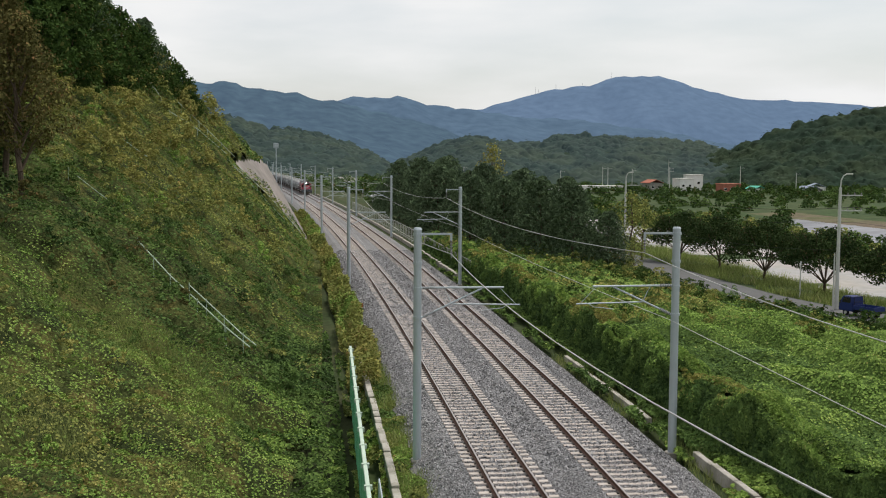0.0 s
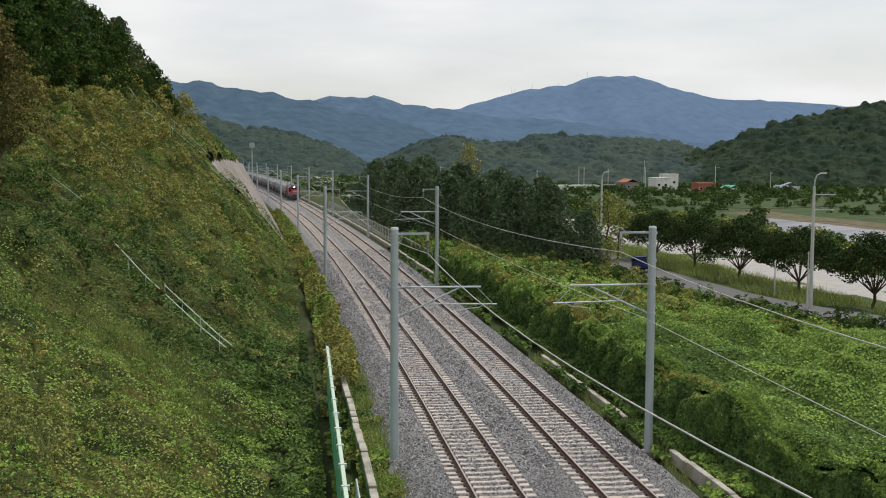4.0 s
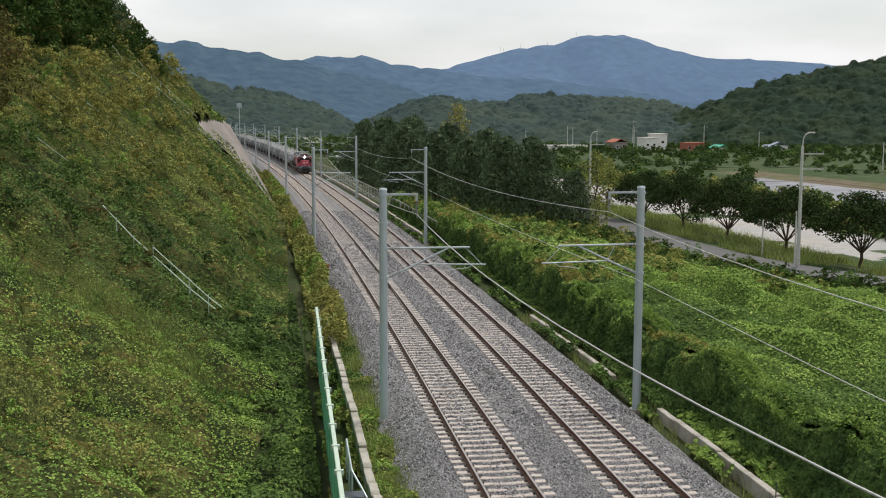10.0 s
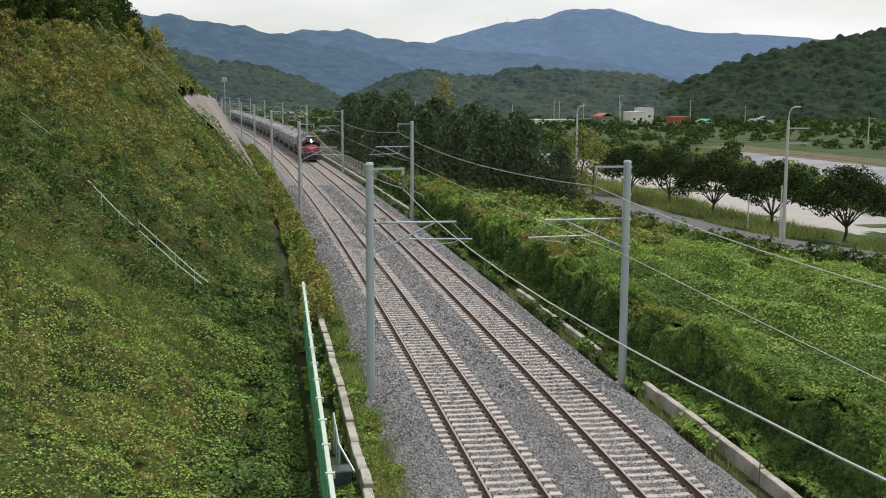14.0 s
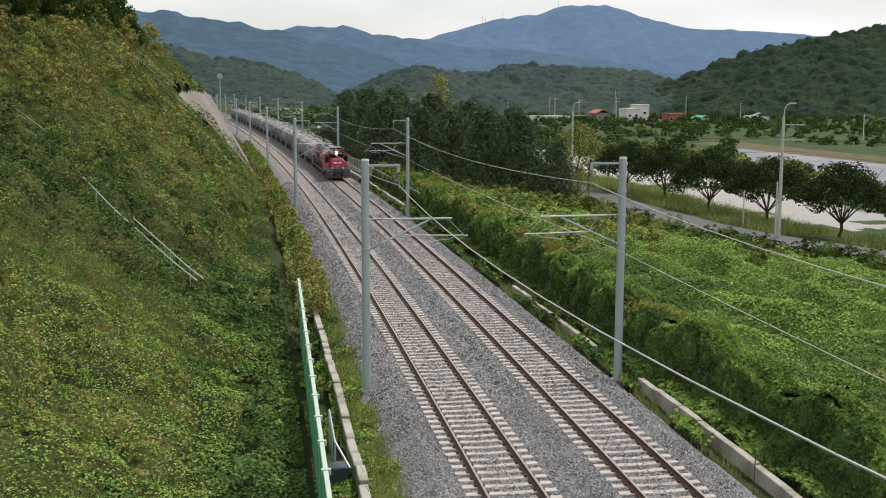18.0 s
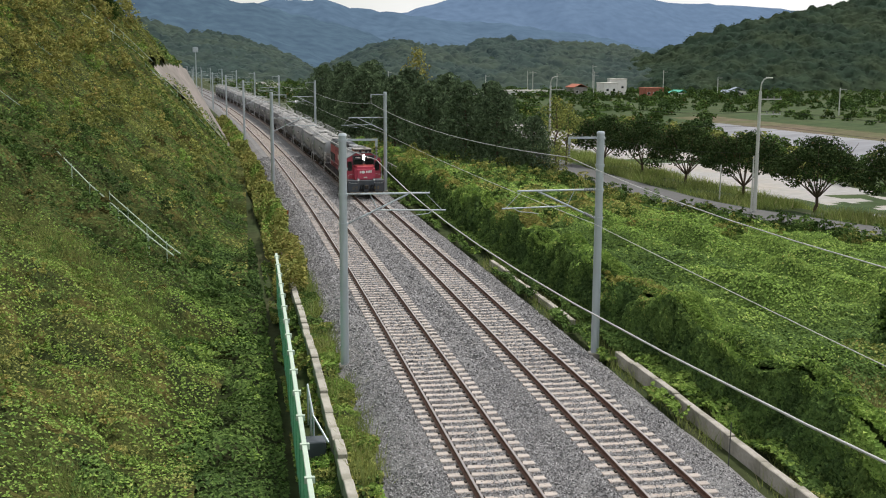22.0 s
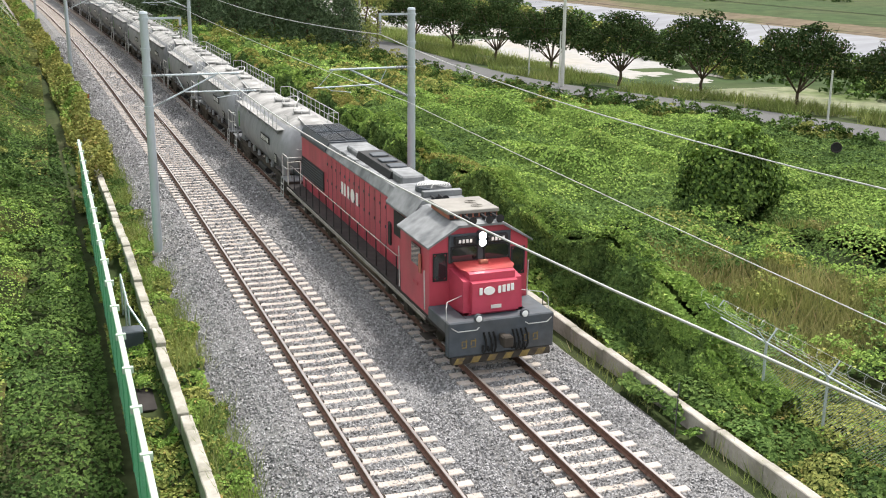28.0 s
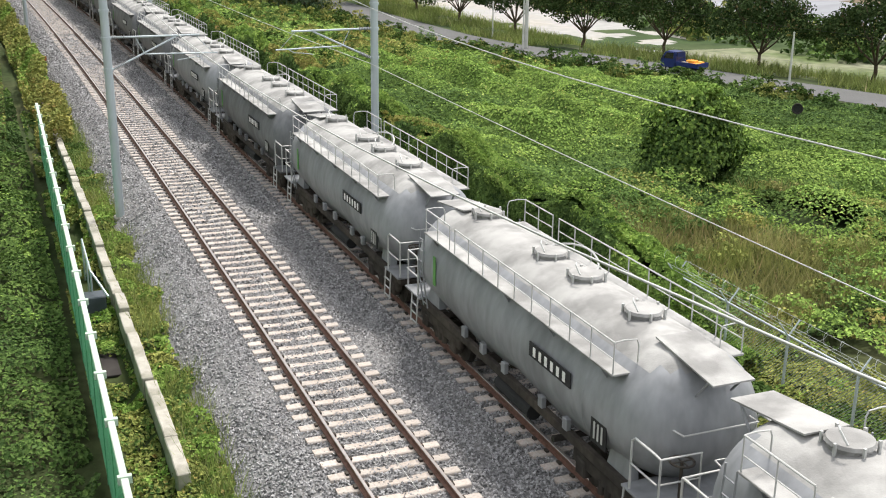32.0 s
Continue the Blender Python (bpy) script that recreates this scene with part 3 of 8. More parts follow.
def build_ground():
    ss = spread((-2600, -300, 460), (-300, -70, 23), (-70, -10, 1.5), (-10, -3, 0.25), (-3, 7, 5), (7, 11, 0.5), (11, 36, 1.2), (36, 84, 1.2), (84, 120, 2.8),
                (120, 420, 12), (420, 2600, 220))
    ys = spread((-300, 0, 50), (0, 120, 1.3), (120, 270, 2.5), (270, 600, 15), (600, 4700, 410))
    verts, faces, kinds = [], [], []
    n = len(ss)
    for y in ys:
        for s in ss:
            x = track(min(y, 900)) + s
            r = (x - road_x(min(y, 900))) / 1.066
            sink = 0.3 * min(1, max(0, (-9 - s) / 2)) if s < 0 else 0.35 * min(1, max(0, (s - 10.5) / 2)) * min(1, max(0, (-1.5 - r) / 2))
            verts.append((x, y, ground_z(x, min(y, 900)) - (sink if 0 < y < 280 else 0)))
    for i in range(len(ys) - 1):
        for j in range(n - 1):
            faces.append((i * n + j, i * n + j + 1, (i + 1) * n + j + 1, (i + 1) * n + j))
            y, s = (ys[i] + ys[i + 1]) / 2, (ss[j] + ss[j + 1]) / 2
            x = track(min(y, 900)) + s
            r = (x - road_x(min(y, 900))) / 1.066
            kind = 0
            if s > 8:
                patch = bump(x, y, 16.0, 5.0) + 0.5 * bump(x, y, 6.0, 9.0)
                edge = 17 if y > 118 else 24
                if edge < r < 37 + 6 * patch and y > 100 and patch > -0.20 - (r - edge) * 0.012:
                    kind = 2
                elif 9 < r < 37 and y <= 100:
                    kind = 5
                elif 5.2 < r:
                    kind = 1
                if 55 < r < 80 and x > 0.44 * y and y < 330:
                    kind = 3
                elif 80 <= r < 91 and x > 0.41 * y and y < 330:
                    kind = 4
                elif 91 <= r < 94.5 and x > 0.40 * y and y < 330:
                    kind = 2
            kinds.append(kind)
    ob = arrays("ground", verts, faces, ["soil", "grass_far", "sand", "sheet", "earth", "sandy_grass"], smooth=True)
    ob.data.polygons.foreach_set("material_index", kinds)
    return tagged(ob, "overgrown cutting, vine-covered field and pale sandy river plain", "ground", kind="structure")


build_ground()

YS_BED = spread((-20, 60, 1.0), (60, 200, 3), (200, 900, 12))
bed = sweep("ballast_bed", [(-3.0, -0.84), (-2.45, -0.5), (-1.85, -0.24), (-0.8, -0.225), (0.8, -0.225), (1.6, -0.22), (2.0, -0.30), (2.4, -0.22), (3.2, -0.225),
                            (4.8, -0.225), (5.85, -0.24), (6.4, -0.5), (7.05, -0.86)], YS_BED, 0.0, "ballast", closed=False, wobble=0.05)
tagged(bed, "grey crushed stone ballast bed under both tracks", "ballast", kind="structure")

# ---------------------------------------------------------------- road
def road_strip(name, r0, r1, z, mat, y0=-120, y1=480):
    ys = spread((y0, y1, 4))
    verts = []
    for y in ys:
        for r in (r0, r1):
            x = road_x(y) + r * 1.066
            verts.append((x, y, z))
    faces = [(2 * i, 2 * i + 1, 2 * i + 3, 2 * i + 2) for i in range(len(ys) - 1)]
    return arrays(name, verts, faces, mat)


tagged(road_strip("road", 0.2, 5.0, -2.53, "asphalt"), "narrow grey asphalt country road", "road", kind="structure")


# ---------------------------------------------------------------- tracks
def rail_outline(side):
    return [(-0.07, -0.16), (0.07, -0.16), (0.07, -0.145), (0.012, -0.125), (0.012, -0.045), (0.036, -0.03), (0.036, -0.008), (-0.036, -0.008),
            (-0.036, -0.03), (-0.012, -0.045), (-0.012, -0.125), (-0.07, -0.145)]


YS_RAIL = spread((-20, 120, 2.0), (120, 480, 6), (480, 1200, 60))


def sleeper_data():
    """A prestressed sleeper: deep ends, a slightly lower waist, chamfered edges."""
    bm = bmesh.new()
    stations = [(-1.23, 0.0, 0.115), (-0.95, 0.0, 0.12), (-0.5, -0.012, 0.11), (0.0, -0.03, 0.10), (0.5, -0.012, 0.11), (0.95, 0.0, 0.12), (1.23, 0.0, 0.115)]
    rings = []
    for x, dz, w in stations:
        rings.append([bm.verts.new((x, yy, zz)) for yy, zz in ((-w - 0.03, -0.34), (-w, -0.185 + dz), (-w + 0.02, -0.168 + dz), (w - 0.02, -0.168 + dz), (w, -0.185 + dz), (w + 0.03, -0.34))])
    for a, b in zip(rings, rings[1:]):
        for i in range(5):
            bm.faces.new((a[i], a[i + 1], b[i + 1], b[i]))
    bm.faces.new(rings[0]), bm.faces.new(rings[-1][::-1])
    for sx in (-1, 1):            # rail fastenings
        for off in (-0.115, 0.115):
            x = sx * 0.7525 + off
            box(bm, x - 0.03, x + 0.03, -0.06, 0.06, -0.17, -0.125)
    bmesh.ops.recalc_face_normals(bm, faces=bm.faces[:])
    me = bpy.data.meshes.new("sleeper")
    bm.to_mesh(me), bm.free()
    me.materials.append(M["sleeper"]), me.materials.append(M["underframe"])
    fasten = [0] * len(me.polygons)
    for p in me.polygons:
        if p.center.z > -0.166 or (p.area < 0.02 and p.center.z > -0.169):
            fasten[p.index] = 1
    me.polygons.foreach_set("material_index", fasten)
    return me


def build_track(off, label):
    tr = thing("railway_track", label, "railway track", "parallel tracks")
    for side in (-0.7525, 0.7525):
        rail = sweep("rail", rail_outline(side), YS_RAIL, off + side, "rail", tr)
        sweep("rail_head", [(-0.033, -0.008), (-0.025, 0.0), (0.025, 0.0), (0.033, -0.008)], YS_RAIL, off + side, "rail_head", rail, closed=False)
    return tr


track_left = build_track(0.0, "rusty-railed track on pale concrete sleepers, empty")
track_right = build_track(SPACING, "track on pale concrete sleepers that carries the freight train")


def far_sleepers(tr, off, y0, y1):
    """Sleepers too far to tell apart, joined."""
    vs, fs = [], []
    y, k = y0, 0
    while y < y1:
        m = along(y, off)
        for a, b, z in ((-1.23, -0.115, -0.168), (1.23, -0.115, -0.168), (1.23, 0.115, -0.168), (-1.23, 0.115, -0.168), (-1.23, -0.14, -0.3), (1.23, -0.14, -0.3), (1.23, 0.14, -0.3), (-1.23, 0.14, -0.3)):
            vs.append(m @ Vector((a, b, z)))
        fs += [tuple(k + i for i in f) for f in ((0, 1, 2, 3), (4, 5, 1, 0), (6, 7, 3, 2), (5, 6, 2, 1), (7, 4, 0, 3))]
        k += 8
        y += SLEEPER_STEP
    return tagged(arrays("sleeper_run", vs, fs, "sleeper", tr), kind="stuff")


# ---------------------------------------------------------------- overhead line masts
MAST_Y = [-15.3, 39.1, 93.5, 151.0, 206.0, 261.0, 316.0, 371.0, 426.0, 481.0, 536.0, 590.0]
LEFT_OFF, RIGHT_OFF = -2.65, 6.95


def ribbed(bm, a, b, sheds, core, wide, sides=10):
    """An insulator turned in one piece: a core with round sheds."""
    a, b = Vector(a), Vector(b)
    m = (b - a).to_track_quat("Z", "Y").to_matrix()
    size, rings = (b - a).length, []
    for i in range(sheds):
        for k, r in ((0.0, core), (0.3, core), (0.42, wide), (0.62, wide * 0.9), (0.7, core)):
            rings.append(((i + k) / sheds * size, r))
    rings.append((size, core))
    loops = [[bm.verts.new(a + m @ Vector((r * math.cos(q * 2 * math.pi / sides), r * math.sin(q * 2 * math.pi / sides), h))) for q in range(sides)] for h, r in rings]
    for u, v in zip(loops, loops[1:]):
        for q in range(sides):
            bm.faces.new((u[q], u[(q + 1) % sides], v[(q + 1) % sides], v[q]))
    bm.faces.new(loops[0][::-1]), bm.faces.new(loops[-1])


def build_mast():
    mast = thing("catenary_mast", "grey galvanised steel mast with a cantilever over the track", "catenary mast", "overhead line masts")
    bm = bmesh.new()
    bmesh.ops.create_cone(bm, cap_ends=True, segments=20, radius1=0.155, radius2=0.14, depth=8.4, matrix=pose(0, 0, 3.6))
    part("tube", bm, "pole", mast, smooth=False)
    bm = bmesh.new()
    bmesh.ops.create_cone(bm, cap_ends=True, segments=20, radius1=0.16, radius2=0.12, depth=0.07, matrix=pose(0, 0, 7.83))
    part("cap", bm, "pole", mast)
    bm = bmesh.new()
    box(bm, -0.22, 0.22, -0.22, 0.22, -0.85, -0.58, 0.03)
    part("footing", bm, "concrete", mast)
    for z in (5.68, 4.62, 7.62, 6.6):
        bm = bmesh.new()
        bmesh.ops.create_cone(bm, cap_ends=True, segments=20, radius1=0.172, radius2=0.172, depth=0.09, matrix=pose(0, 0, z))
        part("clamp_band", bm, "pole", mast)
    bm = bmesh.new()
    tube(bm, (0.15, 0, 5.70), (3.15, 0, 5.69), 0.035, 10)
    part("top_tube", bm, "pole", mast)
    bm = bmesh.new()
    tube(bm, (0.15, 0, 4.62), (2.35, 0, 5.66), 0.032, 10)
    part("bracket_tube", bm, "pole", mast)
    bm = bmesh.new()
    tube(bm, (1.25, 0, 5.10), (3.75, 0, 5.05), 0.024, 8)
    part("registration_tube", bm, "pole", mast)
    bm = bmesh.new()
    tube(bm, (1.25, 0, 5.1), (0.98, 0, 5.66), 0.014, 6)
    part("drop_stay", bm, "pole", mast)
    bm = bmesh.new()
    tube(bm, (3.0, 0, 5.68), (3.6, 0, 5.07), 0.010, 6)
    part("dropper", bm, "pole", mast)
    bm = bmesh.new()
    pipe(bm, [(3.3, 0.03, 5.06), (3.1, 0.03, 4.93), (2.75, 0.03, 4.90), (2.35, 0.03, 4.84)], 0.014)
    part("steady_arm", bm, "pole", mast)
    for a, b in (((0.18, 0, 5.70), (0.62, 0, 5.699)), ((0.2, 0, 4.644), (0.6, 0, 4.834))):
        bm = bmesh.new()
        ribbed(bm, a, b, 7, 0.03, 0.068)
        part("insulator", bm, "insulator", mast)
    bm = bmesh.new()
    box(bm, 0.12, 1.25, -0.035, 0.035, 7.60, 7.67)
    box(bm, 1.17, 1.25, -0.03, 0.03, 7.40, 7.62)
    part("top_bracket", bm, "pole", mast)
    bm = bmesh.new()
    ribbed(bm, (1.21, 0, 7.42), (1.21, 0, 6.93), 5, 0.02, 0.06)
    part("suspension_insulator", bm, "insulator", mast)
    return mast


mast = build_mast()
mast.matrix_world = along(MAST_Y[1], LEFT_OFF)
for y in MAST_Y[2:]:
    copy_thing(mast, along(y, LEFT_OFF))
for y in MAST_Y[1:]:
    copy_thing(mast, along(y, RIGHT_OFF, 0, 180))


def build_wire(name, off, z, sag, r, label, mat="wire", near=0.0, near_sag=0.25):
    """A wire from mast to mast; near lifts its end at the first mast."""
    pts = []
    for a, b in zip(MAST_Y[:9], MAST_Y[1:9]):
        for i in range(16):
            k = i / 16
            y = a + (b - a) * k
            m = along(y, off)
            pts.append((m.translation.x, m.translation.y, z - (sag if a > 0 else near_sag) * 4 * k * (1 - k) + (near * (1 - k) if a < 0 else 0)))
    me_v, me_f = [], []
    for i, p in enumerate(pts):
        for j in range(6):
            t = j * 2 * math.pi / 6
            me_v.append((p[0] + r * math.cos(t), p[1], p[2] + r * math.sin(t)))
        if i:
            me_f += [((i - 1) * 6 + j, (i - 1) * 6 + (j + 1) % 6, i * 6 + (j + 1) % 6, i * 6 + j) for j in range(6)]
    return tagged(arrays(name, me_v, me_f, mat, smooth=True), label, "overhead wire", "overhead wires")


build_wire("feeder_wire", LEFT_OFF + 1.21, 6.92, 0.65, 0.0125, "thick pale feeder cable hung from the mast tops", near=3.4, near_sag=1.6)
build_wire("feeder_wire", RIGHT_OFF - 1.21, 6.92, 0.65, 0.013, "thick pale feeder cable hung from the mast tops", near=2.5, near_sag=1.4)
build_wire("return_wire", RIGHT_OFF - 0.2, 4.42, 0.25, 0.011, "thin return cable clamped to the masts")
build_wire("return_wire", LEFT_OFF + 0.2, 4.42, 0.25, 0.004, "thin return cable clamped to the masts")

# ---------------------------------------------------------------- low walls, drain, fence
def wall_strip(name, off, width, z0, z1, y0, y1, label, gaps=(), rough=0.04, size=(1.6, 2.1)):
    """A low concrete wall made of cast lengths that sit a little unevenly."""
    top = thing(name, label, "concrete wall")
    y, rnd = y0, random.Random(5)
    while y < y1:
        n = rnd.uniform(*size)
        dz, du = rnd.uniform(-rough, 0.03), rnd.uniform(-0.03, 0.03)
        if not any(a < y < b for a, b in gaps):
            bm = bmesh.new()
            box(bm, -width / 2 + du, width / 2 + du, 0.012, n - 0.012, z0, z1 + dz, 0.02)
            bmesh.ops.subdivide_edges(bm, edges=[e for e in bm.edges if abs((e.verts[0].co - e.verts[1].co).y) > 0.8], cuts=3)
            for v in bm.verts:
                v.co += 0.014 * noise.noise_vector(v.co * 3 + Vector((0, y, 0)))
            o = part("wall_block", bm, "concrete", top)
            o.matrix_world = along(y, off)
        y += n
    return top


wall_strip("drain_wall", -3.72, 0.27, -1.3, -0.40, 19.5, 66, "low weathered concrete wall along a drain, blocks uneven", rough=0.10, size=(0.9, 2.2))
wall_strip("kerb_wall", 7.62, 0.24, -1.0, -0.34, 10, 38, "pale concrete kerb wall beside the ballast")
wall_strip("kerb_wall", 7.62, 0.24, -1.0, -0.5, 44, 58, "pale concrete kerb wall half sunk in weeds")
wall_strip("kerb_wall", 7.75, 0.3, -1.0, -0.36, 100, 330, "pale concrete kerb wall beside the ballast")

# ---------------------------------------------------------------- the train
def bars(bm, x, y, z, width, height, count, axis="y", depth=0.012, rnd=None):
    """Plain upright bars in place of characters, in a row along an axis."""
    rnd = rnd or random.Random(3)
    step = width / count
    for i in range(count):
        a = -width / 2 + i * step + step * 0.12
        b = a + step * 0.62
        h = height * rnd.uniform(0.85, 1.0)
        if axis == "y":
            box(bm, x - depth, x, y + a, y + b, z - h / 2, z + h / 2)
        else:
            box(bm, x + a, x + b, y - depth, y, z - h / 2, z + h / 2)


def wheel_part(parent, x, y, r, name="wheel"):
    bm = bmesh.new()
    m = pose(x, y, r, 0, 90, 0)
    bmesh.ops.create_cone(bm, cap_ends=True, segments=24, radius1=r, radius2=r, depth=0.12, matrix=m)
    bmesh.ops.create_cone(bm, cap_ends=True, segments=24, radius1=r + 0.03, radius2=r + 0.03, depth=0.03, matrix=pose(x - math.copysign(0.07, x), y, r, 0, 90, 0))
    bmesh.ops.create_cone(bm, cap_ends=True, segments=12, radius1=0.12, radius2=0.10, depth=0.2, matrix=pose(x + math.copysign(0.1, x), y, r, 0, 90, 0))
    return part(name, bm, "underframe", parent)


def bogie(parent, y, axles, r, half):
    frame_bm = bmesh.new()
    for sx in (-1, 1):
        box(frame_bm, sx * half - 0.07, sx * half + 0.07, y - axles[-1] - 0.35, y + axles[-1] + 0.35, r - 0.02, r + 0.28, 0.03)
        for a in axles:
            for sgn in ((-1, 1) if a else (1,)):
                box(frame_bm, sx * half - 0.11, sx * half + 0.11, y + sgn * a - 0.17, y + sgn * a + 0.17, r - 0.17, r + 0.17, 0.03)
        for k in (-0.22, 0.0, 0.22):
            bmesh.ops.create_cone(frame_bm, cap_ends=True, segments=10, radius1=0.085, radius2=0.085, depth=0.3, matrix=pose(sx * half, y + k, r - 0.05))
    box(frame_bm, -half, half, y - 0.2, y + 0.2, r + 0.05, r + 0.3)
    b = part("bogie", frame_bm, "underframe", parent, "grimy cast bogie with coil springs")
    for a in axles:
        for sgn in ((-1, 1) if a else (1,)):
            for sx in (-1, 1):
                wheel_part(b, sx * 0.75, y + sgn * a, r)
    return b


def coupler(parent, y, way):
    bm = bmesh.new()
    box(bm, -0.09, 0.09, min(y, y + way * 0.35), max(y, y + way * 0.35), 0.74, 0.92, 0.02)
    box(bm, -0.15, 0.13, min(y + way * 0.25, y + way * 0.5), max(y + way * 0.25, y + way * 0.5), 0.68, 0.98, 0.04)
    return part("coupler", bm, "underframe", parent)


def build_locomotive():
    D = -8.0          # the lamps lie at local y = -8
    loco = thing("diesel_locomotive", "red diesel locomotive with a dusty grey roof, headlamps lit", "locomotive", "freight train")
    # frame and deck
    bm = bmesh.new()
    box(bm, -1.38, 1.38, D - 1.2, D + 17.3, 0.86, 1.0, 0.01)
    box(bm, -0.6, 0.6, D - 1.1, D + 17.2, 0.55, 0.86)
    deck = part("deck", bm, "walkway", loco, "worn dark walkway deck")
    for sx in (-1, 1):
        bm = bmesh.new()
        box(bm, sx * 1.40 - 0.02, sx * 1.40 + 0.02, D + 0.3, D + 17.2, 0.84, 0.93)
        part("sill_stripe", bm, "cream", deck, "worn pale sill stripe")
    # front beam
    bm = bmesh.new()
    box(bm, -1.42, 1.42, D - 1.45, D - 1.2, 0.42, 1.32, 0.03)
    box(bm, -1.42, -0.85, D - 1.2, D + 0.05, 0.98, 1.30, 0.02)
    box(bm, 0.85, 1.42, D - 1.2, D + 0.05, 0.98, 1.30, 0.02)
    box(bm, -0.85, 0.85, D - 1.2, D - 0.9, 0.98, 1.28, 0.02)
    beam = part("buffer_beam", bm, "dark_grey", loco, "charcoal buffer beam with hoses")
    bm = bmesh.new()
    for i in range(12):
        if i % 2 == 0:
            x = -1.3 + i * 0.22
            vs = [bm.verts.new(p) for p in ((x, D - 1.468, 0.24), (x + 0.22, D - 1.468, 0.24), (x + 0.32, D - 1.468, 0.40), (x + 0.10, D - 1.468, 0.40))]
            bm.faces.new(vs)
    part("warning_stripe", bm, "yellow", beam, "worn yellow warning stripes")
    bm = bmesh.new()
    box(bm, -1.34, 1.34, D - 1.46, D - 1.3, 0.22, 0.42, 0.02)
    part("plough", bm, "underframe", beam)
    for x in (-0.88, 0.80):
        for k in (0, 1):
            bm = bmesh.new()
            cx, y = x + (k - 0.5) * 0.24, D - 1.455
            box(bm, cx - 0.07, cx + 0.07, y - 0.006, y, 0.80, 0.825)
            box(bm, cx - 0.08, cx - 0.05, y - 0.006, y, 0.70, 0.80)
            box(bm, cx + 0.03, cx + 0.06, y - 0.006, y, 0.64, 0.86)
            box(bm, cx - 0.07, cx + 0.04, y - 0.006, y, 0.64, 0.665)
            part("marking", bm, "yellow", beam)
    for x in (-0.62, 0.62):
        bm = bmesh.new()
        bmesh.ops.create_cone(bm, cap_ends=True, segments=18, radius1=0.11, radius2=0.11, depth=0.1, matrix=pose(x, D - 1.40, 1.36, 90))
        lamp = part("marker_lamp", bm, "dark_grey", beam)
        bm = bmesh.new()
        bmesh.ops.create_uvsphere(bm, u_segments=14, v_segments=8, radius=0.09, matrix=pose(x, D - 1.44, 1.36) @ Matrix.Diagonal((1, 0.4, 1, 1)))
        part("lens", bm, "lens", lamp, smooth=True)
    rnd = random.Random(11)
    for x in (-0.5, -0.36, -0.25, 0.27, 0.38, 0.5, 0.62):
        bm = bmesh.new()
        n = 7
        pts = [(x + 0.05 * math.sin(i), D - 1.47 - 0.10 * math.sin(math.pi * i / (n - 1)), 1.0 - rnd.uniform(0.45, 0.55) * math.sin(math.pi * i / (n - 1) * 0.75)) for i in range(n)]
        pipe(bm, pts, 0.025)
        part("brake_hose", bm, "rubber", beam)
    bm = bmesh.new()
    pipe(bm, [(-1.35, D - 1.46, 1.2), (-1.2, D - 1.5, 1.1), (-0.7, D - 1.5, 1.1), (-0.62, D - 1.46, 1.15)], 0.014)
    pipe(bm, [(0.62, D - 1.46, 1.15), (0.7, D - 1.5, 1.1), (1.2, D - 1.5, 1.1), (1.35, D - 1.46, 1.2)], 0.014)
    part("uncoupling_bar", bm, "railing", beam)
    coupler(loco, D - 1.4, -1)
    coupler(loco, D + 17.2, 1)
    # nose
    bm = bmesh.new()
    top = [(-0.78, -0.95, 2.28), (0.78, -0.95, 2.28), (0.82, 0.25, 2.42), (-0.82, 0.25, 2.42)]
    low = [(-0.80, -1.02, 1.18), (0.80, -1.02, 1.18), (0.84, 0.25, 1.0), (-0.84, 0.25, 1.0)]
    t = [bm.verts.new((x, D + y, z)) for x, y, z in top]
    b = [bm.verts.new((x, D + y, z)) for x, y, z in low]
    bm.faces.new(t), bm.faces.new(b[::-1])
    for i in range(4):
        bm.faces.new((b[i], b[(i + 1) % 4], t[(i + 1) % 4], t[i]))
    bmesh.ops.recalc_face_normals(bm, faces=bm.faces[:])
    bmesh.ops.bevel(bm, geom=[e for e in bm.edges if (e.verts[0].co.y + e.verts[1].co.y) / 2 < D + 0.1], offset=0.17, segments=4, affect="EDGES")
    nose = part("nose", bm, "pink", loco, "faded red rounded nose")
    bm = bmesh.new()
    pts = [(-0.62, -0.62), (0.62, -0.62), (0.74, -0.45), (0.78, 0.16), (-0.78, 0.16), (-0.74, -0.45)]
    bm.faces.new([bm.verts.new((x, D + y, 2.293 + (y + 0.95) * 0.1167)) for x, y in pts])
    part("nose_lid", bm, "red_bright", nose, "bright red nose top")
    bm = bmesh.new()
    box(bm, -0.12, 0.10, D - 0.25, D - 0.12, 2.37, 2.47, 0.02)
    part("bracket", bm, "brick_red", nose)
    # the operator's mark as plain white shapes
    for k, x in enumerate((-0.40, 0.10, 0.22, 0.34, 0.45)):
        bm = bmesh.new()
        box(bm, x - 0.045, x + 0.035, D - 1.03, D - 1.012, 1.82 + 0.012 * k, 2.0 + 0.012 * k)
        part("emblem_bar", bm, "white", nose)
    bm = bmesh.new()
    bmesh.ops.create_cone(bm, cap_ends=True, segments=18, radius1=0.15, radius2=0.15, depth=0.02, matrix=pose(-0.18, D - 1.02, 1.91, 90) @ Matrix.Diagonal((1, 0.72, 1, 1)))
    part("emblem", bm, "white", nose, "white lettering mark as plain shapes")
    bm = bmesh.new()
    box(bm, -0.14, 0.14, D - 1.05, D - 1.03, 1.45, 1.54)
    part("emblem_plate", bm, "dirty_white", nose)
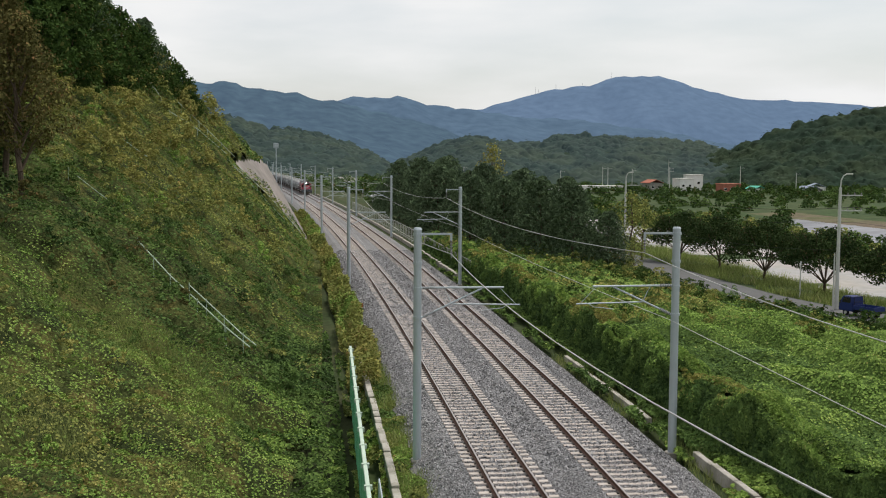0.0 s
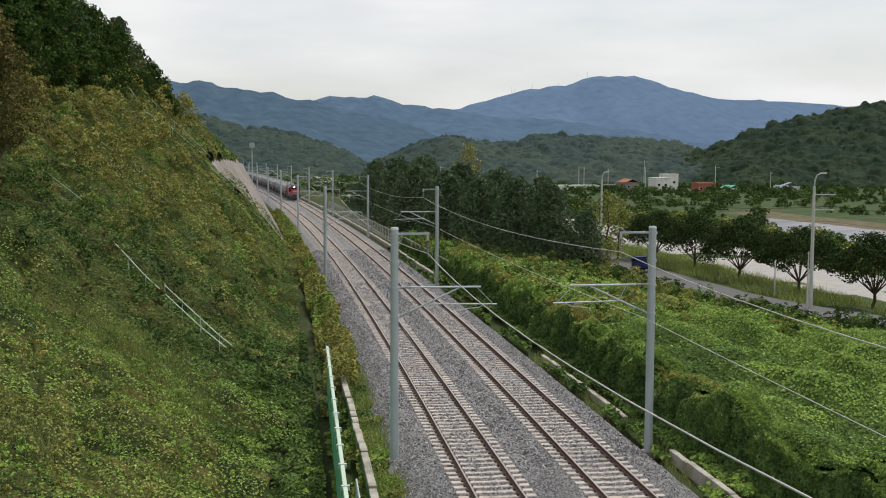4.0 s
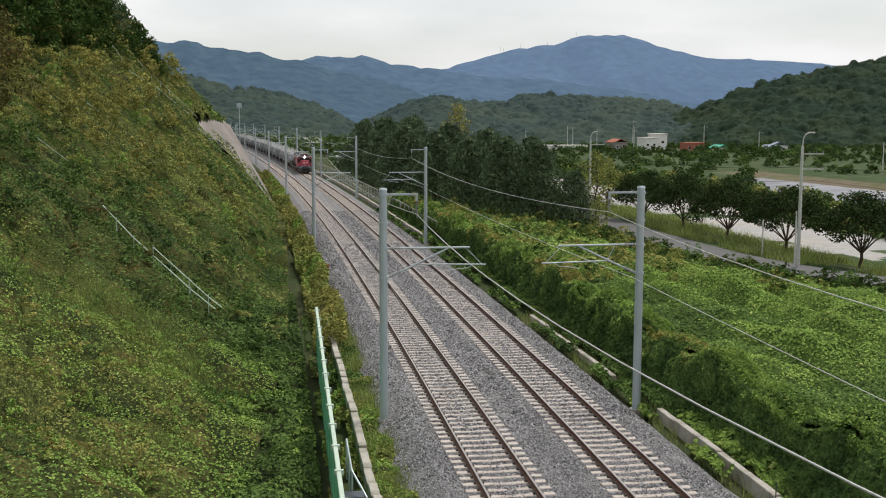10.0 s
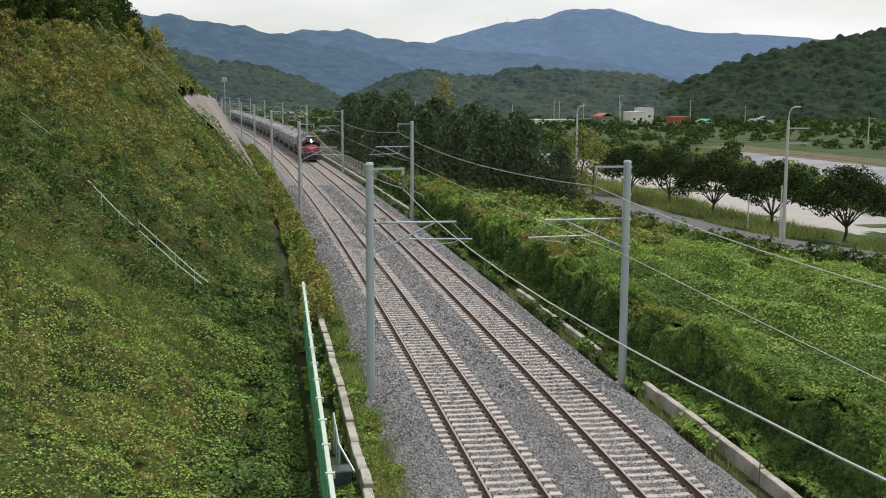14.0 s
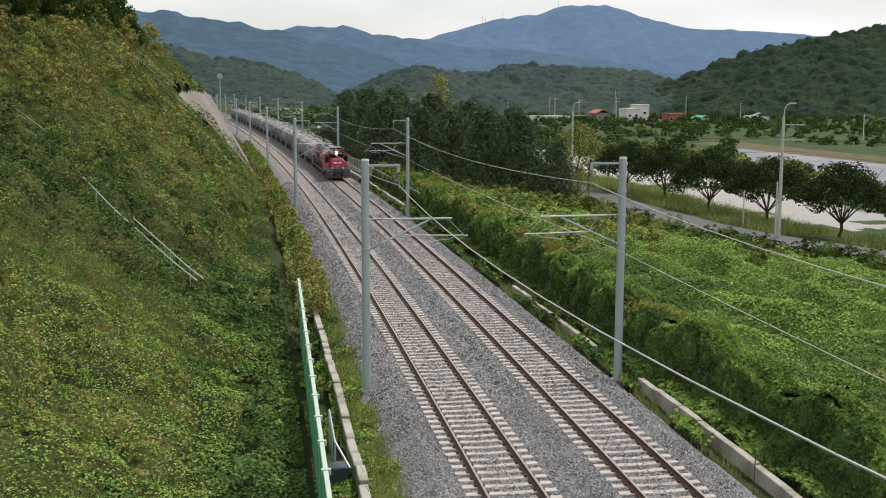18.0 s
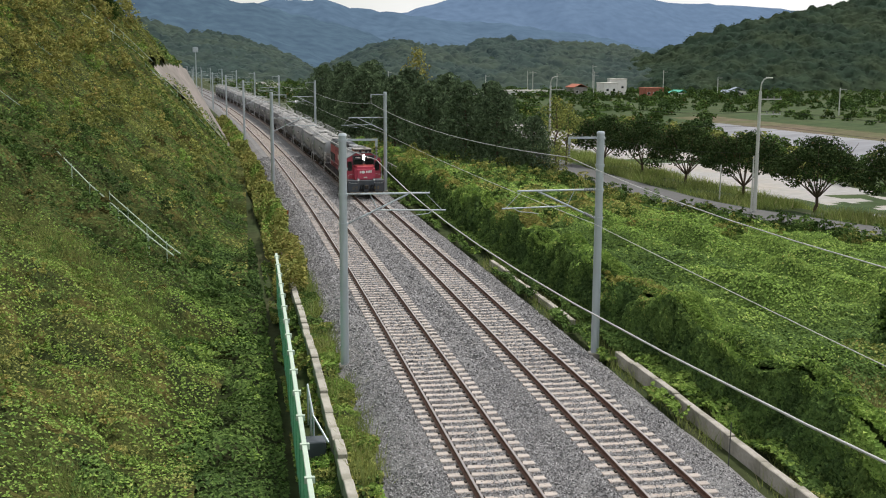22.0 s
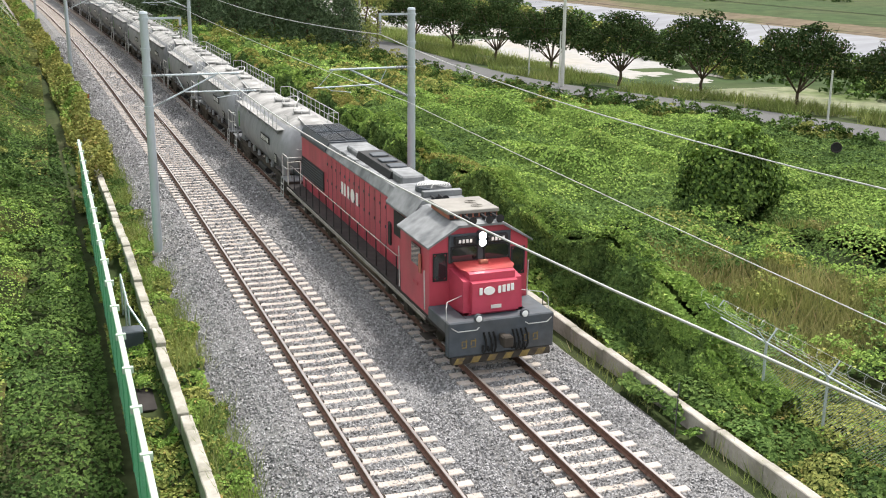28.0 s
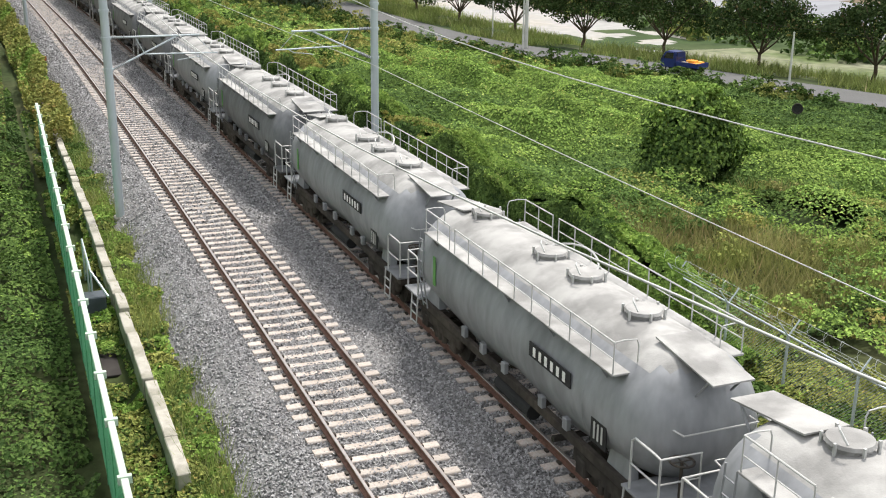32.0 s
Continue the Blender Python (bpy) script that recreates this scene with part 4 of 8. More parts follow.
    for sx in (-1, 1):
        bm = bmesh.new()
        pipe(bm, [(sx * 0.78, D - 0.7, 1.75), (sx * 1.3, D - 1.0, 1.72), (sx * 1.38, D - 1.15, 1.62), (sx * 1.38, D - 1.2, 1.3)], 0.011)
        part("grab_rail", bm, "railing", nose)
    # cab
    roof_line = [(-1.43, 2.84), (-0.62, 3.33), (0.62, 3.33), (1.43, 2.84)]
    bm = bmesh.new()
    prism(bm, [(-1.36, 1.0), (-1.36, 2.84), (-0.6, 3.29), (0.6, 3.29), (1.36, 2.84), (1.36, 1.0)], D + 0.12, D + 2.45)
    cab = part("cab", bm, "red", loco, "red driver's cab")
    bm = bmesh.new()
    prism(bm, [(-1.45, 2.80), (-1.45, 2.85), (-0.62, 3.36), (0.62, 3.36), (1.45, 2.85), (1.45, 2.80), (0.60, 3.30), (-0.60, 3.30)], D + 0.0, D + 2.5)
    part("cab_roof", bm, "roof_grey", cab, "dusty grey gabled cab roof")

    def pane(parent, pts, mat="glass", name="window", proud=0.0):
        w = bmesh.new()
        w.faces.new([w.verts.new(p) for p in pts])
        ex = bmesh.ops.extrude_face_region(w, geom=w.faces[:])
        nrm = (Vector(pts[1]) - Vector(pts[0])).cross(Vector(pts[2]) - Vector(pts[1])).normalized()
        for v in ex["geom"]:
            if isinstance(v, bmesh.types.BMVert):
                v.co += nrm * 0.02
        bmesh.ops.recalc_face_normals(w, faces=w.faces[:])
        return part(name, w, mat, parent)

    def front_window(x0, x1, z0, z1, y=D + 0.115, c=0.07):
        pts = [(x0 + c, y, z0), (x1 - c, y, z0), (x1, y, z0 + c), (x1, y, z1 - c), (x1 - c, y, z1), (x0 + c, y, z1), (x0, y, z1 - c), (x0, y, z0 + c)]
        g = pane(cab, pts)
        fr = bmesh.new()
        k = 0.035
        for a, b_, zz0, zz1 in ((x0 - k, x0, z0 - k, z1 + k), (x1, x1 + k, z0 - k, z1 + k), (x0, x1, z0 - k, z0), (x0, x1, z1, z1 + k)):
            box(fr, a, b_, y - 0.03, y, zz0, zz1)
        part("gasket", fr, "black", g)

    bm = bmesh.new()
    box(bm, -0.86, 0.86, D + 0.07, D + 0.12, 2.36, 3.12, 0.02)
    part("windscreen_panel", bm, "dark_grey", cab, "dark grey surround of the windscreens")
    front_window(-0.78, -0.10, 2.42, 2.78, D + 0.066)
    front_window(0.12, 0.78, 2.42, 2.78, D + 0.066)
    front_window(-1.24, -0.92, 1.95, 2.62)
    front_window(0.92, 1.24, 1.95, 2.62)
    for x in (-0.45, 0.45):
        bm = bmesh.new()
        box(bm, x - 0.29, x + 0.29, D - 0.06, D + 0.07, 2.86, 3.07, 0.03)
        nb = part("number_board", bm, "black", cab)
        bm = bmesh.new()
        bars(bm, x, D - 0.062, 2.965, 0.40, 0.10, 4, "x", 0.006)
        part("number_bars", bm, "white", nb)
    for z in (2.90, 3.08):
        bm = bmesh.new()
        bmesh.ops.create_cone(bm, cap_ends=True, segments=20, radius1=0.105, radius2=0.105, depth=0.2, matrix=pose(0.0, D + 0.0, z, 90))
        hl = part("headlamp", bm, "dark_grey", cab)
        bm = bmesh.new()
        bmesh.ops.create_uvsphere(bm, u_segments=16, v_segments=8, radius=0.098, matrix=pose(0.0, D - 0.10, z) @ Matrix.Diagonal((1, 0.3, 1, 1)))
        part("lens", bm, "lamp", hl, "lit white lens", smooth=True)
    for sx in (-1, 1):
        x = sx * 1.375
        pts = [(x, D + 0.75, 2.12), (x, D + 1.45, 2.12), (x, D + 1.45, 2.66), (x, D + 0.75, 2.66)]
        pane(cab, pts if sx > 0 else pts[::-1], "glass", "side_window")
        bm = bmesh.new()
        box(bm, sx * 1.40 - 0.03, sx * 1.40 + 0.03, D + 0.68, D + 0.80, 1.98, 2.50, 0.02)
        part("mirror_shield", bm, "brick_red", cab)
        bm = bmesh.new()
        pipe(bm, [(sx * 1.44, D + 0.25, 1.15), (sx * 1.46, D + 0.25, 2.2)], 0.016)
        pipe(bm, [(sx * 1.44, D + 2.3, 1.15), (sx * 1.46, D + 2.3, 2.3)], 0.016)
        part("cab_handrail", bm, "railing", cab)
        bm = bmesh.new()
        bars(bm, sx * 1.385, D + 1.15, 1.62, 0.42, 0.09, 4, "y", 0.01)
        part("cab_number", bm, "pink", cab)
    # roof air conditioner
    bm = bmesh.new()
    box(bm, -0.66, 0.70, D + 0.62, D + 1.95, 3.38, 3.50, 0.01)
    ac = part("air_conditioner", bm, "brick_red", cab, "cream roof air conditioner with two fans")
    bm = bmesh.new()
    box(bm, -0.70, 0.74, D + 0.58, D + 1.99, 3.50, 3.60, 0.015)
    part("lid", bm, "cream", ac)
    for y in (0.95, 1.4):
        bm = bmesh.new()
        for rr in (0.05, 0.10, 0.15):
            bmesh.ops.create_circle(bm, cap_ends=False, segments=20, radius=rr, matrix=pose(0.25, D + y, 3.608))
        geo = bmesh.ops.extrude_edge_only(bm, edges=bm.edges[:])
        for v in geo["geom"]:
            if isinstance(v, bmesh.types.BMVert):
                v.co.z += 0.012
        bmesh.ops.create_cone(bm, cap_ends=True, segments=20, radius1=0.165, radius2=0.165, depth=0.01, matrix=pose(0.25, D + y, 3.606))
        part("fan_grille", bm, "cream", ac)
    for i in range(8):
        bm = bmesh.new()
        box(bm, -0.64 + i * 0.17, -0.52 + i * 0.17, D + 0.605, D + 0.625, 3.40, 3.49)
        part("vent_slot", bm, "black", ac)
    for x, y, way in ((0.22, 0.2, -1), (0.52, 0.22, -1), (-0.25, 0.18, -1), (-0.3, 2.62, -1), (-0.05, 2.68, -1)):
        bm = bmesh.new()
        tube(bm, (x, D + y, 3.46), (x, D + y + 0.35, 3.46), 0.03, 10)
        bmesh.ops.create_cone(bm, cap_ends=True, segments=16, radius1=0.11, radius2=0.03, depth=0.22, matrix=pose(x, D + y - 0.1, 3.46, -90))
        box(bm, x - 0.03, x + 0.03, D + y + 0.15, D + y + 0.25, 3.34, 3.45)
        part("horn", bm, "black", cab)
    # hood behind the cab
    hood_line = [(-0.93, 1.0), (-0.93, 2.98), (-0.76, 3.26), (0.76, 3.26), (0.93, 2.98), (0.93, 1.0)]
    bm = bmesh.new()
    prism(bm, hood_line, D + 2.45, D + 17.0)
    hood = part("hood", bm, "red", loco, "red engine hood with service doors")
    bm = bmesh.new()
    prism(bm, [(-0.945, 2.95), (-0.945, 2.99), (-0.77, 3.28), (0.77, 3.28), (0.945, 2.99), (0.945, 2.95), (0.76, 3.262), (-0.76, 3.262)], D + 2.5, D + 13.1)
    part("hood_roof", bm, "roof_grey", hood, "grey hood roof with soot streaks")
    bm = bmesh.new()
    prism(bm, [(-1.12, 2.86), (-1.12, 2.92), (-0.72, 3.40), (0.72, 3.40), (1.12, 2.92), (1.12, 2.86), (0.7, 3.28), (-0.7, 3.28)], D + 2.75, D + 5.1)
    part("brake_housing", bm, "roof_grey", hood, "grey dynamic brake housing")
    bm = bmesh.new()
    bmesh.ops.create_cone(bm, cap_ends=True, segments=32, radius1=0.60, radius2=0.58, depth=0.16, matrix=pose(0.12, D + 3.95, 3.46))
    fan = part("roof_fan", bm, "dark_grey", hood, "round slatted roof fan")
    for rr in (0.12, 0.20, 0.28, 0.36, 0.44, 0.52):
        bm = bmesh.new()
        n = 28
        inner = [bm.verts.new((0.12 + (rr - 0.02) * math.cos(2 * math.pi * i / n), D + 3.95 + (rr - 0.02) * math.sin(2 * math.pi * i / n), 3.562)) for i in range(n)]
        outer = [bm.verts.new((0.12 + (rr + 0.015) * math.cos(2 * math.pi * i / n), D + 3.95 + (rr + 0.015) * math.sin(2 * math.pi * i / n), 3.575)) for i in range(n)]
        for i in range(n):
            bm.faces.new((inner[i], inner[(i + 1) % n], outer[(i + 1) % n], outer[i]))
        part("guard_ring", bm, "railing", fan)
    bm = bmesh.new()
    for k in range(3):
        a = k * math.pi / 3
        tube(bm, (0.12 - 0.56 * math.cos(a), D + 3.95 - 0.56 * math.sin(a), 3.57), (0.12 + 0.56 * math.cos(a), D + 3.95 + 0.56 * math.sin(a), 3.57), 0.012, 5)
    part("guard_spoke", bm, "railing", fan)
    bm = bmesh.new()
    box(bm, -0.55, 0.75, D + 3.08, D + 3.30, 3.40, 3.56, 0.01)
    part("fan_baffle", bm, "roof_grey", hood)
    # raised exhaust section
    for y0, y1, z1, w in ((5.5, 6.9, 3.52, 0.42), (9.6, 11.6, 3.46, 0.5)):
        bm = bmesh.new()
        box(bm, -w, w, D + y0, D + y1, 3.26, z1, 0.05)
        part("roof_box", bm, "roof_grey", hood, "bevelled grey roof box")
    bm = bmesh.new()
    prism(bm, [(-0.56, 3.28), (-0.46, 3.5), (0.46, 3.5), (0.56, 3.28)], D + 6.4, D + 10.2)
    ex = part("exhaust_housing", bm, "black", hood, "soot-black exhaust housing")
    for y in (6.9, 7.9, 8.9):
        bm = bmesh.new()
        box(bm, -0.3, 0.3, D + y, D + y + 0.55, 3.5, 3.56, 0.02)
        part("exhaust_hatch", bm, "dark_grey", ex)
    for y in (7.2, 8.4, 9.6, 10.8):
        bm = bmesh.new()
        box(bm, -0.80, -0.6, D + y, D + y + 0.6, 3.22, 3.31, 0.02)
        part("roof_hatch", bm, "roof_grey", hood)
    # radiator end
    bm = bmesh.new()
    prism(bm, [(-0.96, 2.95), (-0.96, 3.05), (-0.80, 3.33), (0.80, 3.33), (0.96, 3.05), (0.96, 2.95)], D + 13.1, D + 17.05)
    rad = part("radiator_section", bm, "dark_grey", hood, "dark radiator section with wire grilles")
    for k in range(2):
        for sx in (-1, 1):
            y0, x0 = D + 13.25 + k * 1.95, 0.04 if sx > 0 else -0.78
            bm = bmesh.new()
            box(bm, x0, x0 + 0.74, y0, y0 + 1.75, 3.332, 3.345)
            g = part("radiator_grille", bm, "black", rad)
            bm = bmesh.new()
            for i in range(9):
                box(bm, x0 + i * 0.0875, x0 + i * 0.0875 + 0.018, y0, y0 + 1.75, 3.345, 3.375)
            for i in range(20):
                box(bm, x0, x0 + 0.74, y0 + i * 0.09, y0 + i * 0.09 + 0.018, 3.347, 3.37)
            part("grille_mesh", bm, "dark_grey", g)
    for sx in (-1, 1):
        bm = bmesh.new()
        box(bm, sx * 0.955 - 0.02, sx * 0.955 + 0.02, D + 13.4, D + 16.9, 1.45, 2.2, 0.01)
        lv = part("radiator_shutter", bm, "black", hood, "black radiator shutters")
        bm = bmesh.new()
        for i in range(7):
            box(bm, sx * 0.98 - 0.012, sx * 0.98 + 0.012, D + 13.45, D + 16.85, 1.5 + i * 0.1, 1.53 + i * 0.1)
        part("slats", bm, "dark_grey", lv)
        bm = bmesh.new()
        box(bm, sx * 0.95 - 0.02, sx * 0.95 + 0.02, D + 3.05, D + 4.75, 2.0, 2.72, 0.01)
        part("intake_screen", bm, "black", hood, "dark intake screen")
        bm = bmesh.new()
        box(bm, sx * 0.95 - 0.03, sx * 0.95 + 0.03, D + 5.05, D + 5.35, 1.55, 2.25, 0.05)
        part("filter_box", bm, "black", hood)
        for i in range(13):
            y = D + 5.6 + i * 0.6
            bm = bmesh.new()
            box(bm, sx * 0.935 - 0.006, sx * 0.935 + 0.006, y, y + 0.012, 1.05, 2.9)
            for z in (1.35, 1.95, 2.55):
                box(bm, sx * 0.94 - 0.012, sx * 0.94 + 0.012, y + 0.05, y + 0.10, z, z + 0.09)
            part("door_seam", bm, "dark_grey", hood)
        for k, (y, h) in enumerate(((8.9, 0.42), (9.45, 0.5), (10.0, 0.42), (10.45, 0.42), (10.8, 0.42))):
            yy = 19.4 - y if sx > 0 else y
            bm = bmesh.new()
            if k == 1:
                bmesh.ops.create_cone(bm, cap_ends=True, segments=20, radius1=0.23, radius2=0.23, depth=0.012, matrix=pose(sx * 0.947, D + yy, 2.15, 0, 90, 0))
            else:
                box(bm, sx * 0.947 - 0.006, sx * 0.947 + 0.006, D + yy - 0.12, D + yy + 0.10, 2.15 - h / 2, 2.15 + h / 2)
            part("emblem_mark", bm, "white", hood, "white mark as a plain shape")
        # walkway railing
        for i in range(14):
            y = D + 2.9 + i * 1.02
            bm = bmesh.new()
            tube(bm, (sx * 1.34, y, 0.98), (sx * 1.34, y, 1.86), 0.02, 6)
            part("stanchion", bm, "black", deck)
        bm = bmesh.new()
        pipe(bm, [(sx * 1.34, D + 2.5, 1.95), (sx * 1.34, D + 2.9, 1.86), (sx * 1.34, D + 16.6, 1.86), (sx * 1.3, D + 17.1, 1.75), (sx * 1.2, D + 17.2, 1.2)], 0.013)
        part("handrail", bm, "cream", deck)
        bm = bmesh.new()
        pipe(bm, [(sx * 1.36, D + 17.2, 1.0), (sx * 1.36, D + 17.2, 1.9), (sx * 0.85, D + 17.25, 1.9), (sx * 0.85, D + 17.25, 1.0)], 0.02)
        part("end_rail", bm, "dirty_white", deck)
        for y0 in (D + 0.3, D + 16.6):
            for i in range(3):
                bm = bmesh.new()
                box(bm, sx * 1.22 - 0.16, sx * 1.22 + 0.16, y0, y0 + 0.5, 0.28 + i * 0.24, 0.31 + i * 0.24)
                part("step", bm, "underframe", deck)
    bm = bmesh.new()
    prism(bm, [(-1.1, 0.82), (-1.2, 0.55), (-0.95, 0.22), (0.95, 0.22), (1.2, 0.55), (1.1, 0.82)], D + 5.6, D + 10.4)
    part("fuel_tank", bm, material("brown_dusty_tank", (0.11, 0.085, 0.065), 0.8, vary=0.2, scale=3), loco, "dusty brown fuel tank")
    narrow = [hood, *hood.children_recursive]
    for o in narrow:                       # the hood leaves a walkway on either side
        for v in o.data.vertices:
            v.co.x *= 0.88
    for o in loco.children_recursive:      # the body behind the cab, at its true length
        for v in o.data.vertices:
            if v.co.y > D + 2.45:
                v.co.y = D + 2.45 + (v.co.y - D - 2.45) * 0.945
    bogie(loco, D + 2.6, (0, 1.75), 0.46, 1.05)
    bogie(loco, D + 12.7, (0, 1.75), 0.46, 1.05)
    return loco


WAGON_PITCH = 12.07


def build_wagon(paint, label):
    wagon = thing("cement_hopper_wagon", label, "tank wagon", "freight train")
    # tank: a round barrel whose belly drops to two outlets and whose ends are dished
    ys = spread((-5.55, -4.6, 0.12), (-4.6, 4.6, 0.46), (4.6, 5.55, 0.12))
    n, rows, faces = 36, [], []
    for y in ys:
        e = max(0.0, (abs(y) - 4.55) / 1.0)
        r = 1.33 * math.sqrt(max(0.0, 1 - 0.97 * e * e)) if e else 1.33
        belly = 0.32 * max(0.0, 1 - abs(abs(y) - 1.9) / 1.7)
        lift = 0.45 * max(0.0, (abs(y) - 3.6) / 1.95)
        for i in range(n):
            a = 2 * math.pi * i / n
            x, z = r * math.sin(a), r * math.cos(a)
            if z < 0:
                z = z * (1 + belly / 1.33) + lift * (-z / 1.33)
                x *= 1 - 0.22 * (z / 1.33) ** 2
            rows.append((x, y, 1.95 + z))
    for i in range(len(ys) - 1):
        for j in range(n):
            faces.append((i * n + j, (i + 1) * n + j, (i + 1) * n + (j + 1) % n, i * n + (j + 1) % n))
    tank = arrays("tank", rows, faces, [paint, "dust"], wagon, smooth=True)
    bm = bmesh.new()
    bm.from_mesh(tank.data)
    for end in (0, len(ys) - 1):
        bm.verts.ensure_lookup_table()
        bm.faces.new([bm.verts[end * n + j] for j in range(n)])
    bmesh.ops.recalc_face_normals(bm, faces=bm.faces[:])
    for f in bm.faces:
        f.smooth = True
        if f.normal.z > 0.80:
            f.material_index = 1
    bm.to_mesh(tank.data), bm.free()
    for y in (-3.4, 0.0, 3.4):
        bm = bmesh.new()
        for k in range(24):
            a0, a1 = math.pi * (0.28 + k * 1.44 / 24), math.pi * (0.28 + (k + 1) * 1.44 / 24)
            q = [bm.verts.new((1.336 * math.sin(a), y + d, 1.95 + 1.336 * math.cos(a) * (1 if math.cos(a) > 0 else 1.02))) for a, d in ((a0, -0.02), (a1, -0.02), (a1, 0.02), (a0, 0.02))]
            bm.faces.new(q)
        part("weld_seam", bm, paint, tank)
    # walkways with railings
    for sx in (-1, 1):
        bm = bmesh.new()
        vs = box(bm, min(sx * 0.62, sx * 1.32), max(sx * 0.62, sx * 1.32), -4.35, 4.35, 2.80, 2.84, 0.008)
        wk = part("walkway", bm, "dust", wagon, "dust-covered roof walkway")
        for i in range(5):
            y = -3.9 + i * 1.95
            bm = bmesh.new()
            tube(bm, (sx * 1.28, y, 2.80), (sx * 1.12, y, 2.55), 0.025, 5)
            part("walkway_bracket", bm, paint, wk)
        for a, b in ((-4.3, 2.55), (2.85, 4.3)):
            k = max(2, round((b - a) / 0.76))
            for i in range(k + 1):
                y = a + (b - a) * i / k
                bm = bmesh.new()
                tube(bm, (sx * 1.29, y, 2.82), (sx * 1.29, y, 3.40), 0.014, 5)
                part("railing_post", bm, "railing", wk)
            bm = bmesh.new()
            pipe(bm, [(sx * 1.29, a, 3.40), (sx * 1.29, b, 3.40)], 0.016)
            pipe(bm, [(sx * 1.29, a, 3.10), (sx * 1.29, b, 3.10)], 0.011)
            ends = [(a, -1), (b, 1)]
            for y, way in ends:
                if abs(y) > 4:
                    pipe(bm, [(sx * 1.29, y, 3.40), (sx * 1.1, y, 3.42), (sx * 0.86, y, 3.40), (sx * 0.82, y, 3.30), (sx * 0.82, y, 2.84)], 0.014)
            part("handrail", bm, "railing", wk)
    # hatches
    for y in (-3.05, -0.95, 0.55, 3.75):
        bm = bmesh.new()
        bmesh.ops.create_cone(bm, cap_ends=True, segments=22, radius1=0.32, radius2=0.32, depth=0.16, matrix=pose(0.05, y, 3.27))
        h = part("hatch", bm, "dust", wagon, "round filling hatch with clamps")
        bm = bmesh.new()
        bmesh.ops.create_cone(bm, cap_ends=True, segments=22, radius1=0.36, radius2=0.33, depth=0.05, matrix=pose(0.05, y, 3.365))
        part("lid", bm, "dust", h)
        for k in range(6):
            a = k * math.pi / 3 + 0.3
            bm = bmesh.new()
            c, s_ = math.cos(a), math.sin(a)
            box(bm, 0.05 + 0.38 * c - 0.02, 0.05 + 0.38 * c + 0.02, y + 0.38 * s_ - 0.02, y + 0.38 * s_ + 0.02, 3.22, 3.42)
            part("clamp", bm, "railing", h)
        bm = bmesh.new()
        pipe(bm, [(-0.25, y - 0.28, 3.46), (-0.25, y - 0.1, 3.60), (-0.2, y - 0.02, 3.62)], 0.018)
        part("lever", bm, "railing", h)
    bm = bmesh.new()
    pipe(bm, [(0.1 + 0.5 * math.cos(a), 0.0 + 1.0 * math.sin(a), 3.30 + 0.22 * math.sin(math.pi * i / 10)) for i, a in enumerate([-1.4 + 2.8 * i / 10 for i in range(11)])], 0.022)
    part("vent_pipe", bm, "railing", wagon)
    # sloping end boards
    for way in (-1, 1):
        bm = bmesh.new()
        pts = [(-0.40, 4.15, 3.30), (0.40, 4.15, 3.30), (0.40, 5.82, 3.10), (-0.40, 5.82, 3.10)]
        top = [bm.verts.new((x, way * y, z + 0.03)) for x, y, z in pts]
        low = [bm.verts.new((x, way * y, z)) for x, y, z in pts]
        bm.faces.new(top), bm.faces.new(low[::-1])
        for i in range(4):
            bm.faces.new((low[i], low[(i + 1) % 4], top[(i + 1) % 4], top[i]))
        bmesh.ops.recalc_face_normals(bm, faces=bm.faces[:])
        eb = part("end_board", bm, "dust", wagon, "sloping end footboard")
        bm = bmesh.new()
        for sx in (-1, 1):
            tube(bm, (sx * 0.34, way * 5.65, 3.11), (sx * 0.34, way * 5.25, 2.65), 0.025, 5)
        part("strut", bm, paint, eb)
        bm = bmesh.new()
        pipe(bm, [(-0.75, way * 5.30, 2.2), (-0.72, way * 5.62, 2.22), (0.72, way * 5.62, 2.22), (0.75, way * 5.30, 2.2)], 0.016)
        part("end_grab_rail", bm, "railing", wagon)
        # end platform with guard rails, steps and brake wheel
        bm = bmesh.new()
        box(bm, -1.28, 1.28, min(way * 4.75, way * 5.78), max(way * 4.75, way * 5.78), 0.98, 1.03, 0.008)
        pf = part("end_platform", bm, paint, wagon)
        for sx in (-1, 1):
            for name, points, r in (("guard_rail", [(sx * 1.24, way * 4.95, 1.03), (sx * 1.24, way * 4.95, 1.92), (sx * 1.24, way * 5.05, 2.0), (sx * 1.24, way * 5.62, 2.0), (sx * 1.2, way * 5.74, 1.95), (sx * 1.2, way * 5.74, 1.03)], 0.022),
                                    ("guard_bar", [(sx * 1.24, way * 4.95, 1.5), (sx * 1.24, way * 5.72, 1.5)], 0.018),
                                    ("guard_rail", [(sx * 1.2, way * 5.74, 1.95), (sx * 0.45, way * 5.76, 1.95), (sx * 0.45, way * 5.76, 1.03)], 0.02),
                                    ("guard_bar", [(sx * 1.2, way * 5.74, 1.5), (sx * 0.45, way * 5.76, 1.5)], 0.016)):
                bm = bmesh.new()
                pipe(bm, points, r)
                part(name, bm, "railing", pf)
            bm = bmesh.new()
            for dy in (4.85, 5.25):
                tube(bm, (sx * 1.28, way * dy, 1.0), (sx * 1.32, way * dy, 0.28), 0.02, 5)
            for z in (0.32, 0.55, 0.78):
                tube(bm, (sx * 1.3, way * 4.85, z), (sx * 1.3, way * 5.25, z), 0.02, 5)
            part("step_ladder", bm, "railing", pf)
            bm = bmesh.new()
